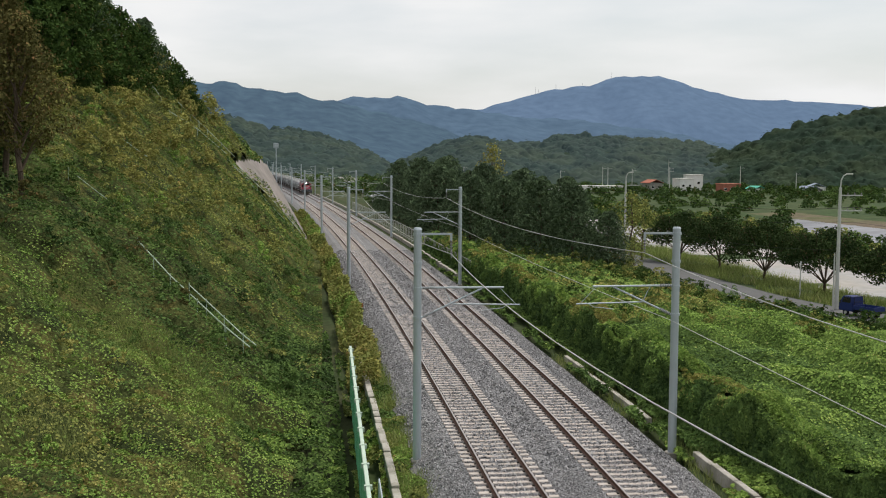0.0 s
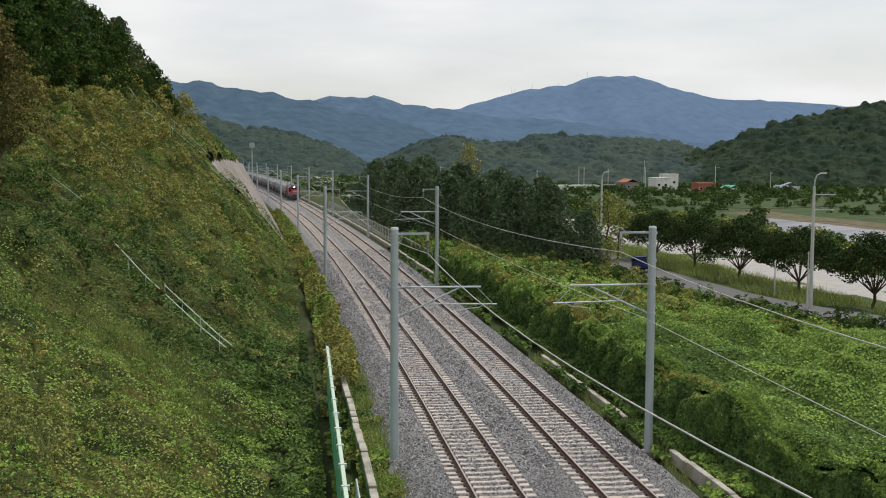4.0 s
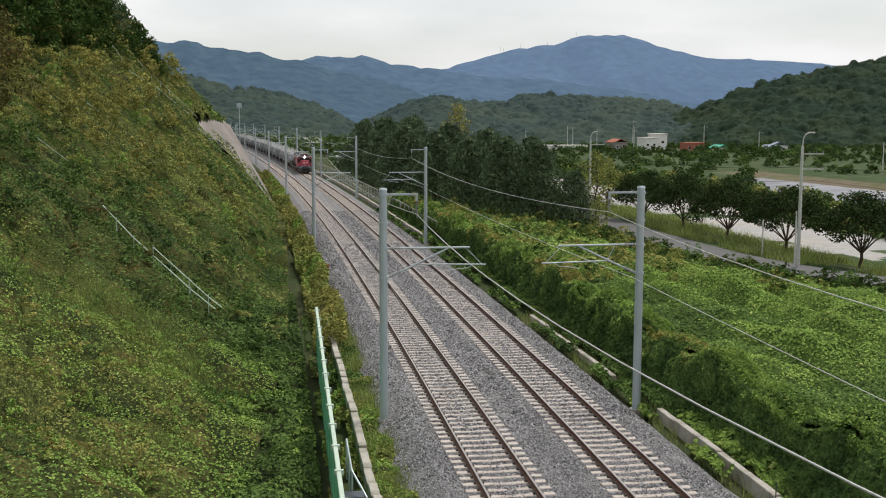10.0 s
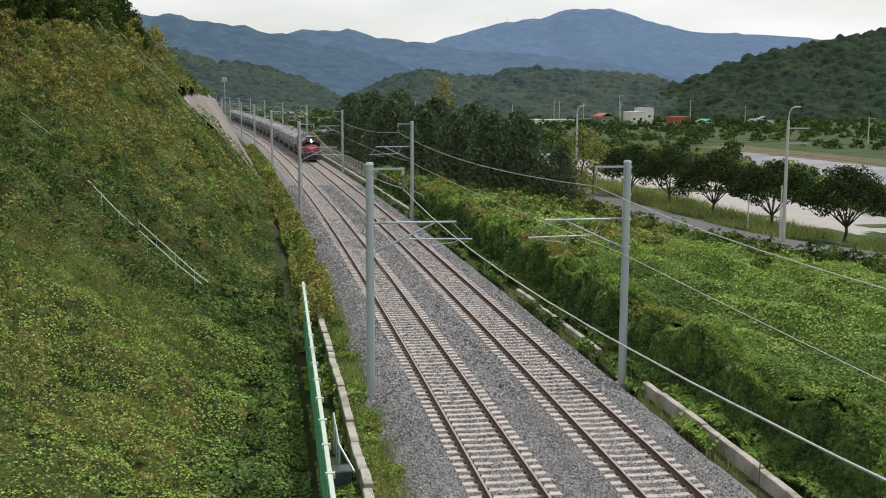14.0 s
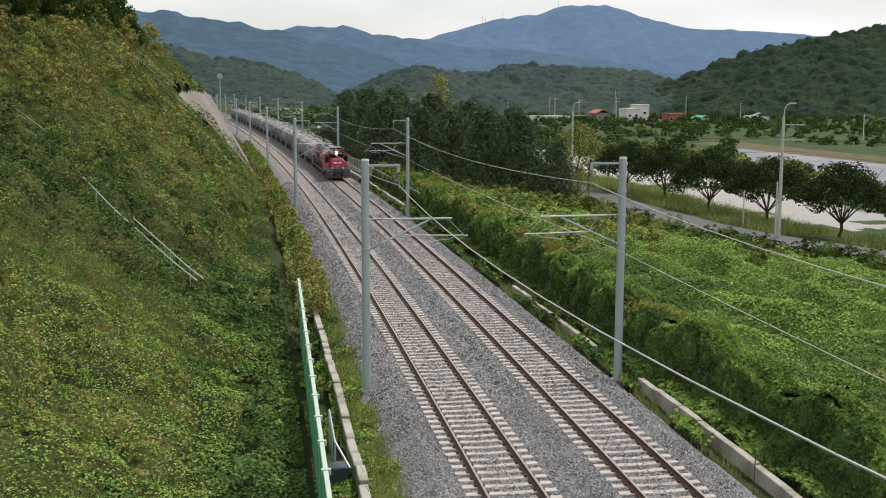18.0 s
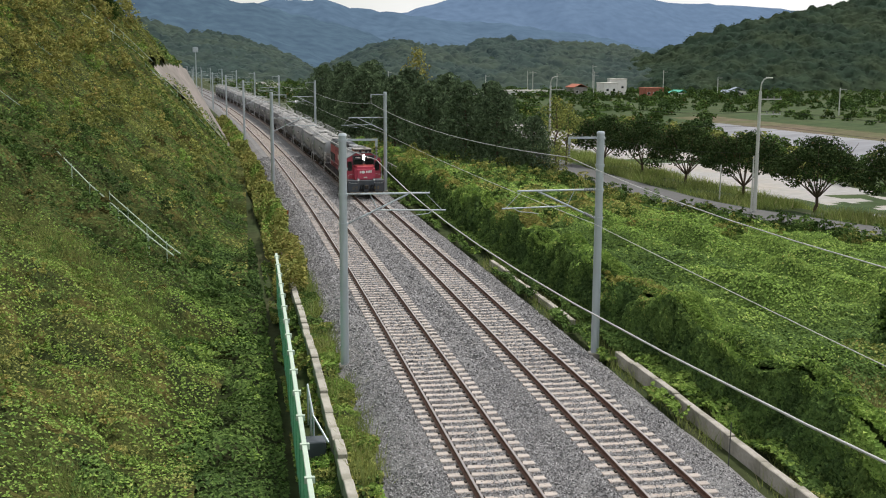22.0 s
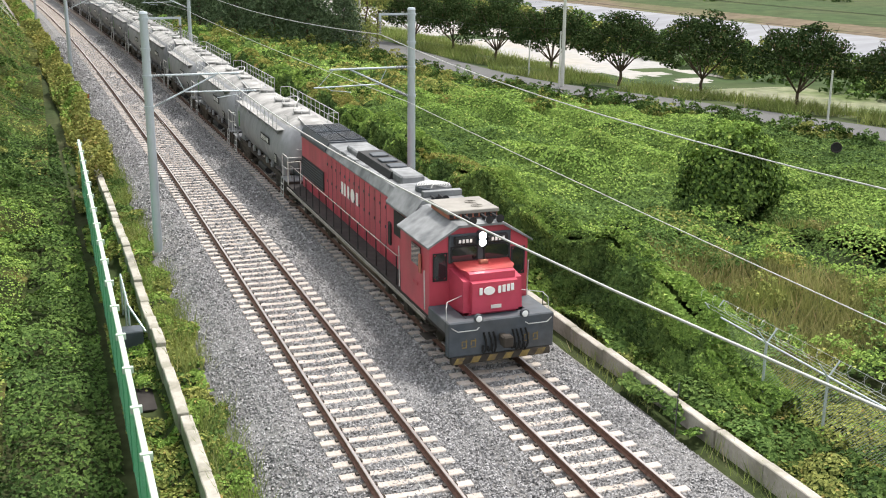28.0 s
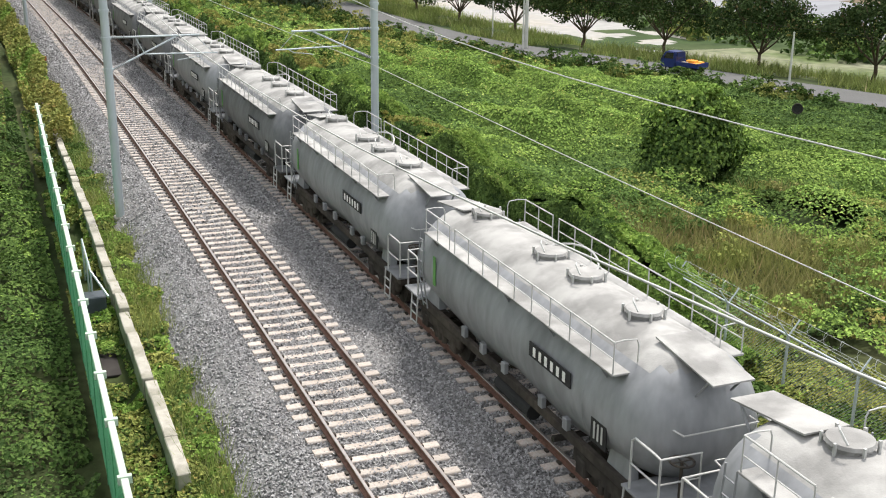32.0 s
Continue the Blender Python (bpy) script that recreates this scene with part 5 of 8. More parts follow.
            for dy in (4.35, 4.62):
                pipe(bm, [(sx * 1.22, way * dy, 0.9), (sx * 1.36, way * dy, 1.9), (sx * 1.31, way * dy, 2.82)], 0.018, 5)
            for i in range(7):
                z = 1.0 + i * 0.27
                w = 1.22 + 0.14 * min(1, (z - 0.9) / 1.0) - (0.05 * max(0, z - 1.9))
                tube(bm, (sx * w, way * 4.35, z), (sx * w, way * 4.62, z), 0.014, 5)
            if way > 0:
                part("side_ladder", bm, paint, tank)
            else:
                bm.free()
            bm = bmesh.new()
            vs = [bm.verts.new(p) for p in ((sx * 1.08, way * 4.7, 0.98), (sx * 1.08, way * 3.95, 0.98), (sx * 1.02, way * 4.1, 1.65), (sx * 1.02, way * 4.5, 1.65))]
            bm.faces.new(vs)
            ex = bmesh.ops.extrude_face_region(bm, geom=bm.faces[:])
            for v in ex["geom"]:
                if isinstance(v, bmesh.types.BMVert):
                    v.co.x -= sx * 0.18
            bmesh.ops.recalc_face_normals(bm, faces=bm.faces[:])
            part("saddle", bm, paint, tank)
    bm = bmesh.new()
    bmesh.ops.create_cone(bm, cap_ends=True, segments=10, radius1=0.03, radius2=0.03, depth=0.75, matrix=pose(-0.7, -5.6, 1.38))
    for k in range(16):
        a, b = k * math.pi / 8, (k + 1) * math.pi / 8
        tube(bm, (-0.7 + 0.2 * math.cos(a), -5.6 + 0.2 * math.sin(a), 1.76), (-0.7 + 0.2 * math.cos(b), -5.6 + 0.2 * math.sin(b), 1.76), 0.02, 5)
    for k in range(4):
        a = k * math.pi / 2
        tube(bm, (-0.7, -5.6, 1.76), (-0.7 + 0.2 * math.cos(a), -5.6 + 0.2 * math.sin(a), 1.76), 0.012, 5)
    part("brake_wheel", bm, "underframe", wagon)
    # number board and side panel
    for sx in (-1, 1):
        bm = bmesh.new()
        box(bm, sx * 1.345 - 0.012, sx * 1.345 + 0.012, -3.0, -1.35, 2.0, 2.3, 0.004)
        nb = part("number_board", bm, "black", tank, "black board with white figures as plain bars")
        for k in range(6):
            bm = bmesh.new()
            bars(bm, sx * 1.363 + (0.008 if sx > 0 else 0), -2.17 + (k - 2.5) * 0.237, 2.15, 0.16, 0.21, 1, "y", 0.008)
            part("number_bar", bm, "white", nb)
        bm = bmesh.new()
        box(bm, sx * 1.30 - 0.012, sx * 1.30 + 0.012, -4.25, -3.72, 1.35, 1.86, 0.004)
        sp = part("data_panel", bm, "black", tank)
        for k in (-1, 0, 1):
            bm = bmesh.new()
            bars(bm, sx * 1.318 + (0.006 if sx > 0 else 0), -3.98 + k * 0.13, 1.6, 0.09, 0.36, 1, "y", 0.006)
            part("data_bar", bm, "railing", sp)
        bm = bmesh.new()
        box(bm, sx * 1.345 - 0.01, sx * 1.345 + 0.01, 3.55, 3.68, 1.75, 2.45)
        part("green_stripe", bm, "green_mark", tank)
    # frame and running gear
    bm = bmesh.new()
    for sx in (-1, 1):
        box(bm, sx * 1.12 - 0.06, sx * 1.12 + 0.06, -5.75, 5.75, 0.80, 0.99, 0.01)
    box(bm, -0.2, 0.2, -5.75, 5.75, 0.70, 0.95)
    for y in (-5.7, -3.9, -1.2, 1.2, 3.9, 5.7):
        box(bm, -1.1, 1.1, y - 0.07, y + 0.07, 0.80, 0.95)
    part("underframe", bm, "underframe", wagon)
    for sx in (-1, 1):
        for y in (-2.6, -1.6, 0.1, 1.2, 2.2):
            bm = bmesh.new()
            box(bm, sx * 1.16 - 0.05, sx * 1.16 + 0.05, y - 0.09, y + 0.09, 0.98, 1.22, 0.01)
            part("side_bracket", bm, paint, wagon)
    for y in (-1.9, 1.9):
        bm = bmesh.new()
        bmesh.ops.create_cone(bm, cap_ends=True, segments=14, radius1=0.2, radius2=0.35, depth=0.35, matrix=pose(0, y, 0.4))
        tube(bm, (-1.05, y, 0.42), (1.05, y, 0.42), 0.07, 8)
        part("discharge_outlet", bm, "underframe", wagon)
    bm = bmesh.new()
    tube(bm, (-0.95, -0.9, 0.5), (-0.95, 0.7, 0.5), 0.17, 12)
    part("air_reservoir", bm, "black", wagon)
    bogie(wagon, -3.95, (0.88,), 0.42, 1.0)
    bogie(wagon, 3.95, (0.88,), 0.42, 1.0)
    coupler(wagon, -5.7, -1)
    coupler(wagon, 5.7, 1)
    return wagon


locomotive = build_locomotive()
pale_wagon = build_wagon("tank", "dusty grey steel cement tank wagon with roof walkways and hatches")
dark_wagon = build_wagon("tank_grimy", "grimy dark grey cement tank wagon with a dusty roof and hatches")
wagons = [pale_wagon, copy_thing(pale_wagon, pose(0, 0, 0)), copy_thing(pale_wagon, pose(0, 0, 0)), dark_wagon]
wagons += [copy_thing(pale_wagon if i in (4, 9, 13) else dark_wagon, pose(0, 0, 0)) for i in range(4, 20)]

LAMP_Y = [(0, 309.0), (6, 247.6), (12, 186.8), (19, 116.0), (24, 65.7), (26.5, 40.5), (28, 25.0), (29, 14.35), (30, 4.1), (31, -5.85), (32, -16.05)]


def lamps_at(t):
    """y of the locomotive's headlamps at t seconds."""
    return lerp(t, LAMP_Y)

# ---------------------------------------------------------------- plants: how they lie on the ground
GX, GY = np.arange(-90, 110.1, 0.5), np.arange(0, 280.1, 1.0)
GZ = np.array([[ground_z(float(x), float(y)) for x in GX] for y in GY])


def gz(x, y):
    """Ground height for arrays of x and y."""
    u, v = np.clip((x - GX[0]) / 0.5, 0, len(GX) - 1.001), np.clip(y - GY[0], 0, len(GY) - 1.001)
    i, j = u.astype(int), v.astype(int)
    a, b = u - i, v - j
    return GZ[j, i] * (1 - a) * (1 - b) + GZ[j, i + 1] * a * (1 - b) + GZ[j + 1, i] * (1 - a) * b + GZ[j + 1, i + 1] * a * b


TRACK_X = np.array([track(float(y)) for y in range(0, 700)])


def tx(y):
    return np.interp(y, np.arange(0, 700), TRACK_X)


def rnd2(i, j, seed):
    """A repeatable random number from 0 to 1 for each whole-numbered cell."""
    h = np.sin(i * 127.1 + j * 311.7 + seed * 74.7) * 43758.5453
    return h - np.floor(h)


def domes(x, y, cell, h0, h1, seed, power=0.40):
    """Rounded clumps on a jittered grid: height over the ground, its outward normal, and a random number for each clump."""
    ci, cj = np.floor(x / cell), np.floor(y / cell)
    best, nx, ny, nz, who = np.full(x.shape, 0.02), np.zeros(x.shape), np.zeros(x.shape), np.ones(x.shape), np.zeros(x.shape)
    for di in (-1, 0, 1):
        for dj in (-1, 0, 1):
            i, j = ci + di, cj + dj
            px, py = (i + 0.5 + 0.8 * (rnd2(i, j, seed) - 0.5)) * cell, (j + 0.5 + 0.8 * (rnd2(i, j, seed + 1) - 0.5)) * cell
            r = cell * (0.50 + 0.40 * rnd2(i, j, seed + 2))
            h = h0 + (h1 - h0) * rnd2(i, j, seed + 3) ** 0.9
            dx, dy = (x - px) / r, (y - py) / r
            q = 1 - dx * dx - dy * dy
            z = h * np.maximum(q, 0) ** power
            m = z > best
            best = np.where(m, z, best)
            nx, ny, nz = np.where(m, dx, nx), np.where(m, dy, ny), np.where(m, np.sqrt(np.maximum(q, 0.02)), nz)
            who = np.where(m, rnd2(i, j, seed + 5), who)
    return best, np.stack([nx, ny, nz], 1), who


def soft(x, y, size, seed):
    """Smooth patches from 0 to 1."""
    return 0.5 + 0.28 * (np.sin(x / size + seed + 1.7 * np.sin(y / size * 0.7 + seed)) + np.sin(y / size * 1.3 + seed * 2.1 + 1.3 * np.sin(x / size * 0.9)))


def cover(name, x, y, cell, h0, h1, size, kinds, label, seed, spread=0.55, depth=0.45, extra=None, aspect=0.8, droop=0.15, big=None, tone=None):
    """Leaves over clumps of plants, small clumps upon large ones. kinds: (material, share) from low tone to high; one object of loose foliage for each."""
    h, nrm, who = domes(x, y, cell, h0, h1, seed)
    lift = 0.0
    if big:
        lift, nb, wb = domes(x, y, *big, seed + 20)
        nrm, who = nrm * 0.6 + nb * 0.8, 0.4 * who + 0.6 * wb
    stay = (h > 0.03) | (rng.random(len(x)) < 0.15)
    if big:
        stay &= (lift > 0.03) | (rng.random(len(x)) < 0.45)
    x, y, h, nrm, who = x[stay], y[stay], h[stay], nrm[stay], who[stay]
    lift, extra, size, tone = (v if v is None or np.isscalar(v) else v[stay] for v in (lift, extra, size, tone))
    z = gz(x, y) + lift + h * (1 - depth * rng.random(len(x)) ** 2.2) + (0 if extra is None else extra)
    nrm = nrm * [1, 1, 1.1] + [0, 0, 0.35]
    pick = 0.5 * soft(x, y, 7.0, seed) + 0.5 * who if tone is None else 0.34 * tone + 0.16 * soft(x, y, 5.0, seed) + 0.50 * who
    pick = np.clip(pick + rng.normal(0, 0.05, len(x)), 0, 0.9999)
    edge = 0.0
    for mat, share in kinds:
        m = (pick >= edge) & (pick < edge + share)
        edge += share
        if m.sum():
            tagged(leaves(name, np.stack([x, y, z], 1)[m], nrm[m], size if np.isscalar(size) else size[m], mat, aspect, spread, droop=droop),
                   label, "foliage", kind="stuff")


def scatter(n, x0, x1, y0, y1, keep):
    """n tries of a place by offset from the track and y; those that keep() likes."""
    s, y = rng.uniform(x0, x1, n), rng.uniform(y0, y1, n)
    x = s + tx(y)
    m = keep(s, x, y)
    return s[m], x[m], y[m]


FOOT_A = np.array(FOOT, float)


def foot(y):
    return np.interp(y, FOOT_A[:, 0], FOOT_A[:, 1])


def shot(s, x, y):
    """Where the slope is bare sprayed concrete."""
    d = foot(y) - s
    return (y > 139.5 - 2.5 * (d - 1.2)) & (y < 216) & (d > -0.4) & (d * np.tan(np.radians(np.interp(y, [100, 130, 150, 200], [43, 52, 58, 60]))) < 10.0)


ROAD_A = np.array(ROAD, float)


def across(x, y):
    return (x - np.where(y > 200, tx(y) + 37.2, np.interp(y, ROAD_A[:, 0], ROAD_A[:, 1]))) / 1.066


def shade_of(s, y):
    """How yellow the slope's plants are: dark vines in the lower middle, yellowing above and at the near end."""
    d = foot(y) - s
    low = np.exp(-(((y - 56) / 12) ** 2 + ((d - 9) / 8) ** 2))
    return np.clip(0.38 + 0.46 * np.clip(d / 13, 0, 1) * np.clip((y - 40) / 25, 0, 1) + 0.5 * np.clip((46 - y) / 12, 0, 1) - 0.66 * low, 0, 1)


# the cut slope: a low leafy undergrowth, larger leaves farther off
def in_view(x, y):
    """The part of the slope that lies before the camera; the rest is kept thin."""
    return (x > -0.315 * y - 1.5) | (rng.random(len(x)) < 0.12)


SLOPE = ((16, 46, 110000, 0.085, 1.0, 0.5, (3.4, 0.02, 1.5)), (46, 92, 85000, 0.135, 1.0, 0.5, (3.4, 0.02, 1.5)),
         (92, 140, 40000, 0.22, 1.5, 0.7, (4.2, 0.05, 1.5)), (140, 262, 28000, 0.40, 2.0, 0.8, (4.5, 0.05, 0.8)))
for y0, y1, n, size, cell, h1, big in SLOPE:
    s, x, y = scatter(n, -34, -5.4, y0, y1, lambda s, x, y: (s < foot(y) + 1.0) & (s > foot(y) - 24) & ~shot(s, x, y) & in_view(x, y))
    kinds = (("vine_shade", 0.16), ("kudzu_dark", 0.26), ("kudzu", 0.28), ("shrub", 0.24), ("shrub_gold", 0.06)) if y1 == 46 else (("vine_shade", 0.30), ("kudzu_dark", 0.28), ("shrub", 0.42))
    cover("slope_shrubs", x, y, cell, 0.06, h1, size, kinds,
          "tangled green and yellowing shrubs on the cut slope", 3, spread=0.38, big=big, tone=shade_of(s, y))


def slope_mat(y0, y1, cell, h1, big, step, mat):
    """The closed lower layer of the slope's plants, on the same clumps as the leaves above it. Its dark colours paint
    shade between the bushes.
    """
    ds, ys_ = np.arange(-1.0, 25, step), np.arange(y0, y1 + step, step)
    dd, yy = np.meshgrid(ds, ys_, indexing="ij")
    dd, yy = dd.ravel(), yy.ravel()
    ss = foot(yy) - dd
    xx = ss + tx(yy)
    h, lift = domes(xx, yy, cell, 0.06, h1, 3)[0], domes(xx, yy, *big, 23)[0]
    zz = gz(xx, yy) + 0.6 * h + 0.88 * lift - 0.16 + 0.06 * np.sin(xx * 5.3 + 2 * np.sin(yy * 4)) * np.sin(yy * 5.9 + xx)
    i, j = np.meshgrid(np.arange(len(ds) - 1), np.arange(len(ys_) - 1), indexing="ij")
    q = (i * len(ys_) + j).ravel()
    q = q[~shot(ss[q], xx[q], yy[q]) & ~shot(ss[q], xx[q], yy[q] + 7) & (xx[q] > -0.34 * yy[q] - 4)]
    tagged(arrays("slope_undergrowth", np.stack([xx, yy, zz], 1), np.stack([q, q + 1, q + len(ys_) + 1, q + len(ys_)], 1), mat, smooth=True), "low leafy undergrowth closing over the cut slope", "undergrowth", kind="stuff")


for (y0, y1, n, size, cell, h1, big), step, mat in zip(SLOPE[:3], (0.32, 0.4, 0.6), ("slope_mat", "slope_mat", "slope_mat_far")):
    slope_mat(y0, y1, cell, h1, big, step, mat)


def bushes(x, y, r, tone, ground, size, per, label, kinds=("vine_shade", "kudzu_dark", "shrub", "shrub", "shrub_gold"), name="bushes", tall=1.0, ball=0.29):
    """Single bushes standing out of the cover, each of many leafy sprays with gaps between them; kinds run from low tone to high."""
    lots = {k: ([], []) for k in kinds}
    for i in range(len(x)):
        kind = kinds[int(min(max(tone[i], 0), 0.999) * len(kinds))]
        m = max(6, int(per * r[i] ** 2))
        k = max(6, int(17 * r[i] ** 0.8))
        d = rng.normal(0, 1, (k, 3))
        d /= np.linalg.norm(d, axis=1, keepdims=True)
        d[:, 2] = np.abs(d[:, 2]) * 1.25 - 0.42
        at = d * (r[i] * rng.uniform(0.55, 1.05, k))[:, None] * [1, 1, tall * rng.uniform(0.85, 1.3)]
        which = rng.integers(0, k, m)
        o = rng.normal(0, 1, (m, 3))
        o /= np.linalg.norm(o, axis=1, keepdims=True)
        o[:, 2] = np.where(rng.random(m) < 0.7, np.abs(o[:, 2]), o[:, 2])
        pos = at[which] + o * (r[i] * ball * rng.uniform(0.6, 1.25, k)[which] * rng.random(m) ** 0.4)[:, None] * [1, 1, 0.8]
        lots[kind][0].append(pos + [x[i], y[i], ground[i] + r[i] * 0.45 * tall])
        lots[kind][1].append(d[which] * 0.5 + o * 0.8 + [0, 0, 0.5])
    for mat, (ps, ns) in lots.items():
        if ps:
            tagged(leaves(name, np.concatenate(ps), np.concatenate(ns), size, mat, 0.7, 0.35, droop=0.25), label, "foliage", kind="stuff")


def slope_bushes(cell, y0, y1, size, per, r0, r1, share=0.85):
    """Bushes on a jittered grid, taller and more open on the upper slope, low vines on the lower."""
    i, j = np.meshgrid(np.arange(-40, -3, cell), np.arange(y0, y1, cell), indexing="ij")
    s, y = (i + rng.uniform(-0.45, 0.45, i.shape) * cell).ravel(), (j + rng.uniform(-0.45, 0.45, i.shape) * cell).ravel()
    x = s + tx(y)
    d = foot(y) - s
    m = (d > 0.5) & (d < 24) & ~shot(s, x, y) & ~shot(s + 1.5, x, y - 3) & ~shot(s, x, y + 5) & (rng.random(len(x)) < share) & (x > -0.33 * y - 2.5)
    s, x, y, d = s[m], x[m], y[m], d[m]
    high = np.clip((d - 5) / 8, 0, 1) * np.clip((y - 46) / 14, 0, 1)
    r = rng.uniform(r0, r1, len(x)) * (0.62 + 0.38 * high) * np.where((y > 98) & (d < 9), 0.5, 1.0)
    tone = shade_of(s, y) + 0.06 + 0.36 * (soft(x, y, 2.6, 7.0) - 0.5) + rng.normal(0, 0.17, len(x))
    dry = rng.random(len(x)) < np.where((y > 44) & (y < 66), 0.13, np.where(d > 8, 0.12, 0.05))
    for m, kinds in ((~dry, ("vine_shade", "kudzu_dark", "kudzu_dark", "shrub", "shrub", "kudzu", "shrub_gold", "shrub_gold")), (dry, ("brown_leaf", "brown_leaf", "shrub_gold"))):
        if m.any():
            bushes(x[m], y[m], r[m], tone[m], gz(x[m], y[m]) + 0.1 + 0.6 * domes(x[m], y[m], 3.4, 0.02, 1.5, 23)[0], size, per, "leafy bushes standing on the cut slope", kinds, "slope_bushes", tall=1.45)


slope_bushes(1.5, 26, 46, 0.085, 1150, 0.42, 0.80, 0.85)
slope_bushes(2.5, 46, 72, 0.125, 760, 0.70, 1.25, 0.86)
slope_bushes(2.9, 72, 98, 0.165, 480, 0.90, 1.5, 0.88)
slope_bushes(3.3, 98, 140, 0.25, 210, 1.0, 1.7, 0.88)
# weeds between slope and fence
s, x, y = scatter(120000, -13.0, -5.1, 9, 70, lambda s, x, y: (s > foot(y) - 1.5) & (s < -5.25) & (rng.random(len(y)) < np.clip(30 / y, 0.25, 1)))
cover("weeds", x, y, 0.9, 0.06, 0.42, np.interp(y, [9, 30, 70], [0.09, 0.12, 0.2]), (("vine_shade", 0.38), ("kudzu_dark", 0.38), ("kudzu", 0.18), ("shrub", 0.06)), "low weeds beside the green fence", 9, big=(3.0, 0.02, 0.7), extra=-0.15 * np.exp(-((s + 5.3) / 0.8) ** 2))
s, x, y = scatter(60000, -26, -9.0, 24, 45, lambda s, x, y: (soft(x, y, 2.4, 2.0) + 0.3 * soft(x, y, 0.8, 5.0) > 0.72) & (x > -0.32 * y - 1))
tagged(blades("long_grass", np.stack([x, y, gz(x, y) + 0.75 * domes(x, y, 3.4, 0.02, 1.5, 23)[0]], 1), 0.5, "grass", 0.008), "long pale grass on the lower slope", "grass", kind="stuff")
# drain and strip beside the left track
s, x, y = scatter(70000, -5.0, -2.45, 9, 62, lambda s, x, y: ((np.abs(s + 3.72) > 0.17) | (soft(y, y, 1.1, 2.0) > 0.86)) & (s < -2.75 + 0.3 * np.sin(y * 1.7) * np.sin(y * 0.45))
                  & (soft(x, y, 1.3, 4.0) > np.where(s < -4, 0.16, -1.0)) & (rng.random(len(y)) < np.clip(26 / y, 0.4, 1)))
cover("ditch_weeds", x, y, 0.7, 0.05, 0.38, np.interp(y, [9, 30, 62], [0.085, 0.11, 0.16]), (("kudzu_dark", 0.34), ("shrub", 0.24), ("kudzu", 0.24), ("shrub_gold", 0.18)), "weeds in the drain and along the ballast", 12)
s, x, y = scatter(9000, -3.55, -2.5, 12, 66, lambda s, x, y: soft(x, y, 1.3, 4.0) > 0.3)
tagged(blades("verge_grass", np.stack([x, y, gz(x, y)], 1), 0.5, "grass", 0.012), "grass along the ballast edge", "grass", kind="stuff")
# shrub hedge between drain and ballast, farther on
s, x, y = scatter(70000, -4.7, -2.9, 52, 205, lambda s, x, y: np.abs(s + 3.75 + 0.25 * np.sin(y * 0.4)) < 0.85)
cover("lineside_shrubs", x, y, 1.3, 0.6, 1.75, np.interp(y, [52, 120, 200], [0.16, 0.24, 0.36]), (("shrub_gold", 0.36), ("shrub", 0.34), ("kudzu", 0.3)),
      "yellowing shrubs along the drain", 15, depth=0.85)

# ---------------------------------------------------------------- right side: vines
# strip between kerb wall and the overgrown fence
s, x, y = scatter(110000, 6.95, 9.5, 9, 130, lambda s, x, y: (np.abs(s - 7.62) > 0.2) & ((s > 7.9) | (soft(x, y, 1.2, 8.0) > np.where(y > 38, 0.35, 0.66))) & (rng.random(len(y)) < np.clip(40 / y, 0.3, 1)))
cover("creeping_vines", x, y, 1.0, 0.06, 0.42, np.interp(y, [10, 60, 130], [0.13, 0.17, 0.3]), (("vine_shade", 0.24), ("kudzu_dark", 0.36), ("kudzu", 0.28), ("shrub", 0.12)), "creeping vines beside the kerb wall", 21, big=(2.2, 0.02, 0.35))
s, x, y = scatter(7000, 7.0, 9.2, 10, 60, lambda s, x, y: soft(x, y, 1.5, 5.0) > 0.45)
tagged(blades("kerb_grass", np.stack([x, y, gz(x, y)], 1), 0.45, "grass", 0.012), "grass tufts by the kerb wall", "grass", kind="stuff")


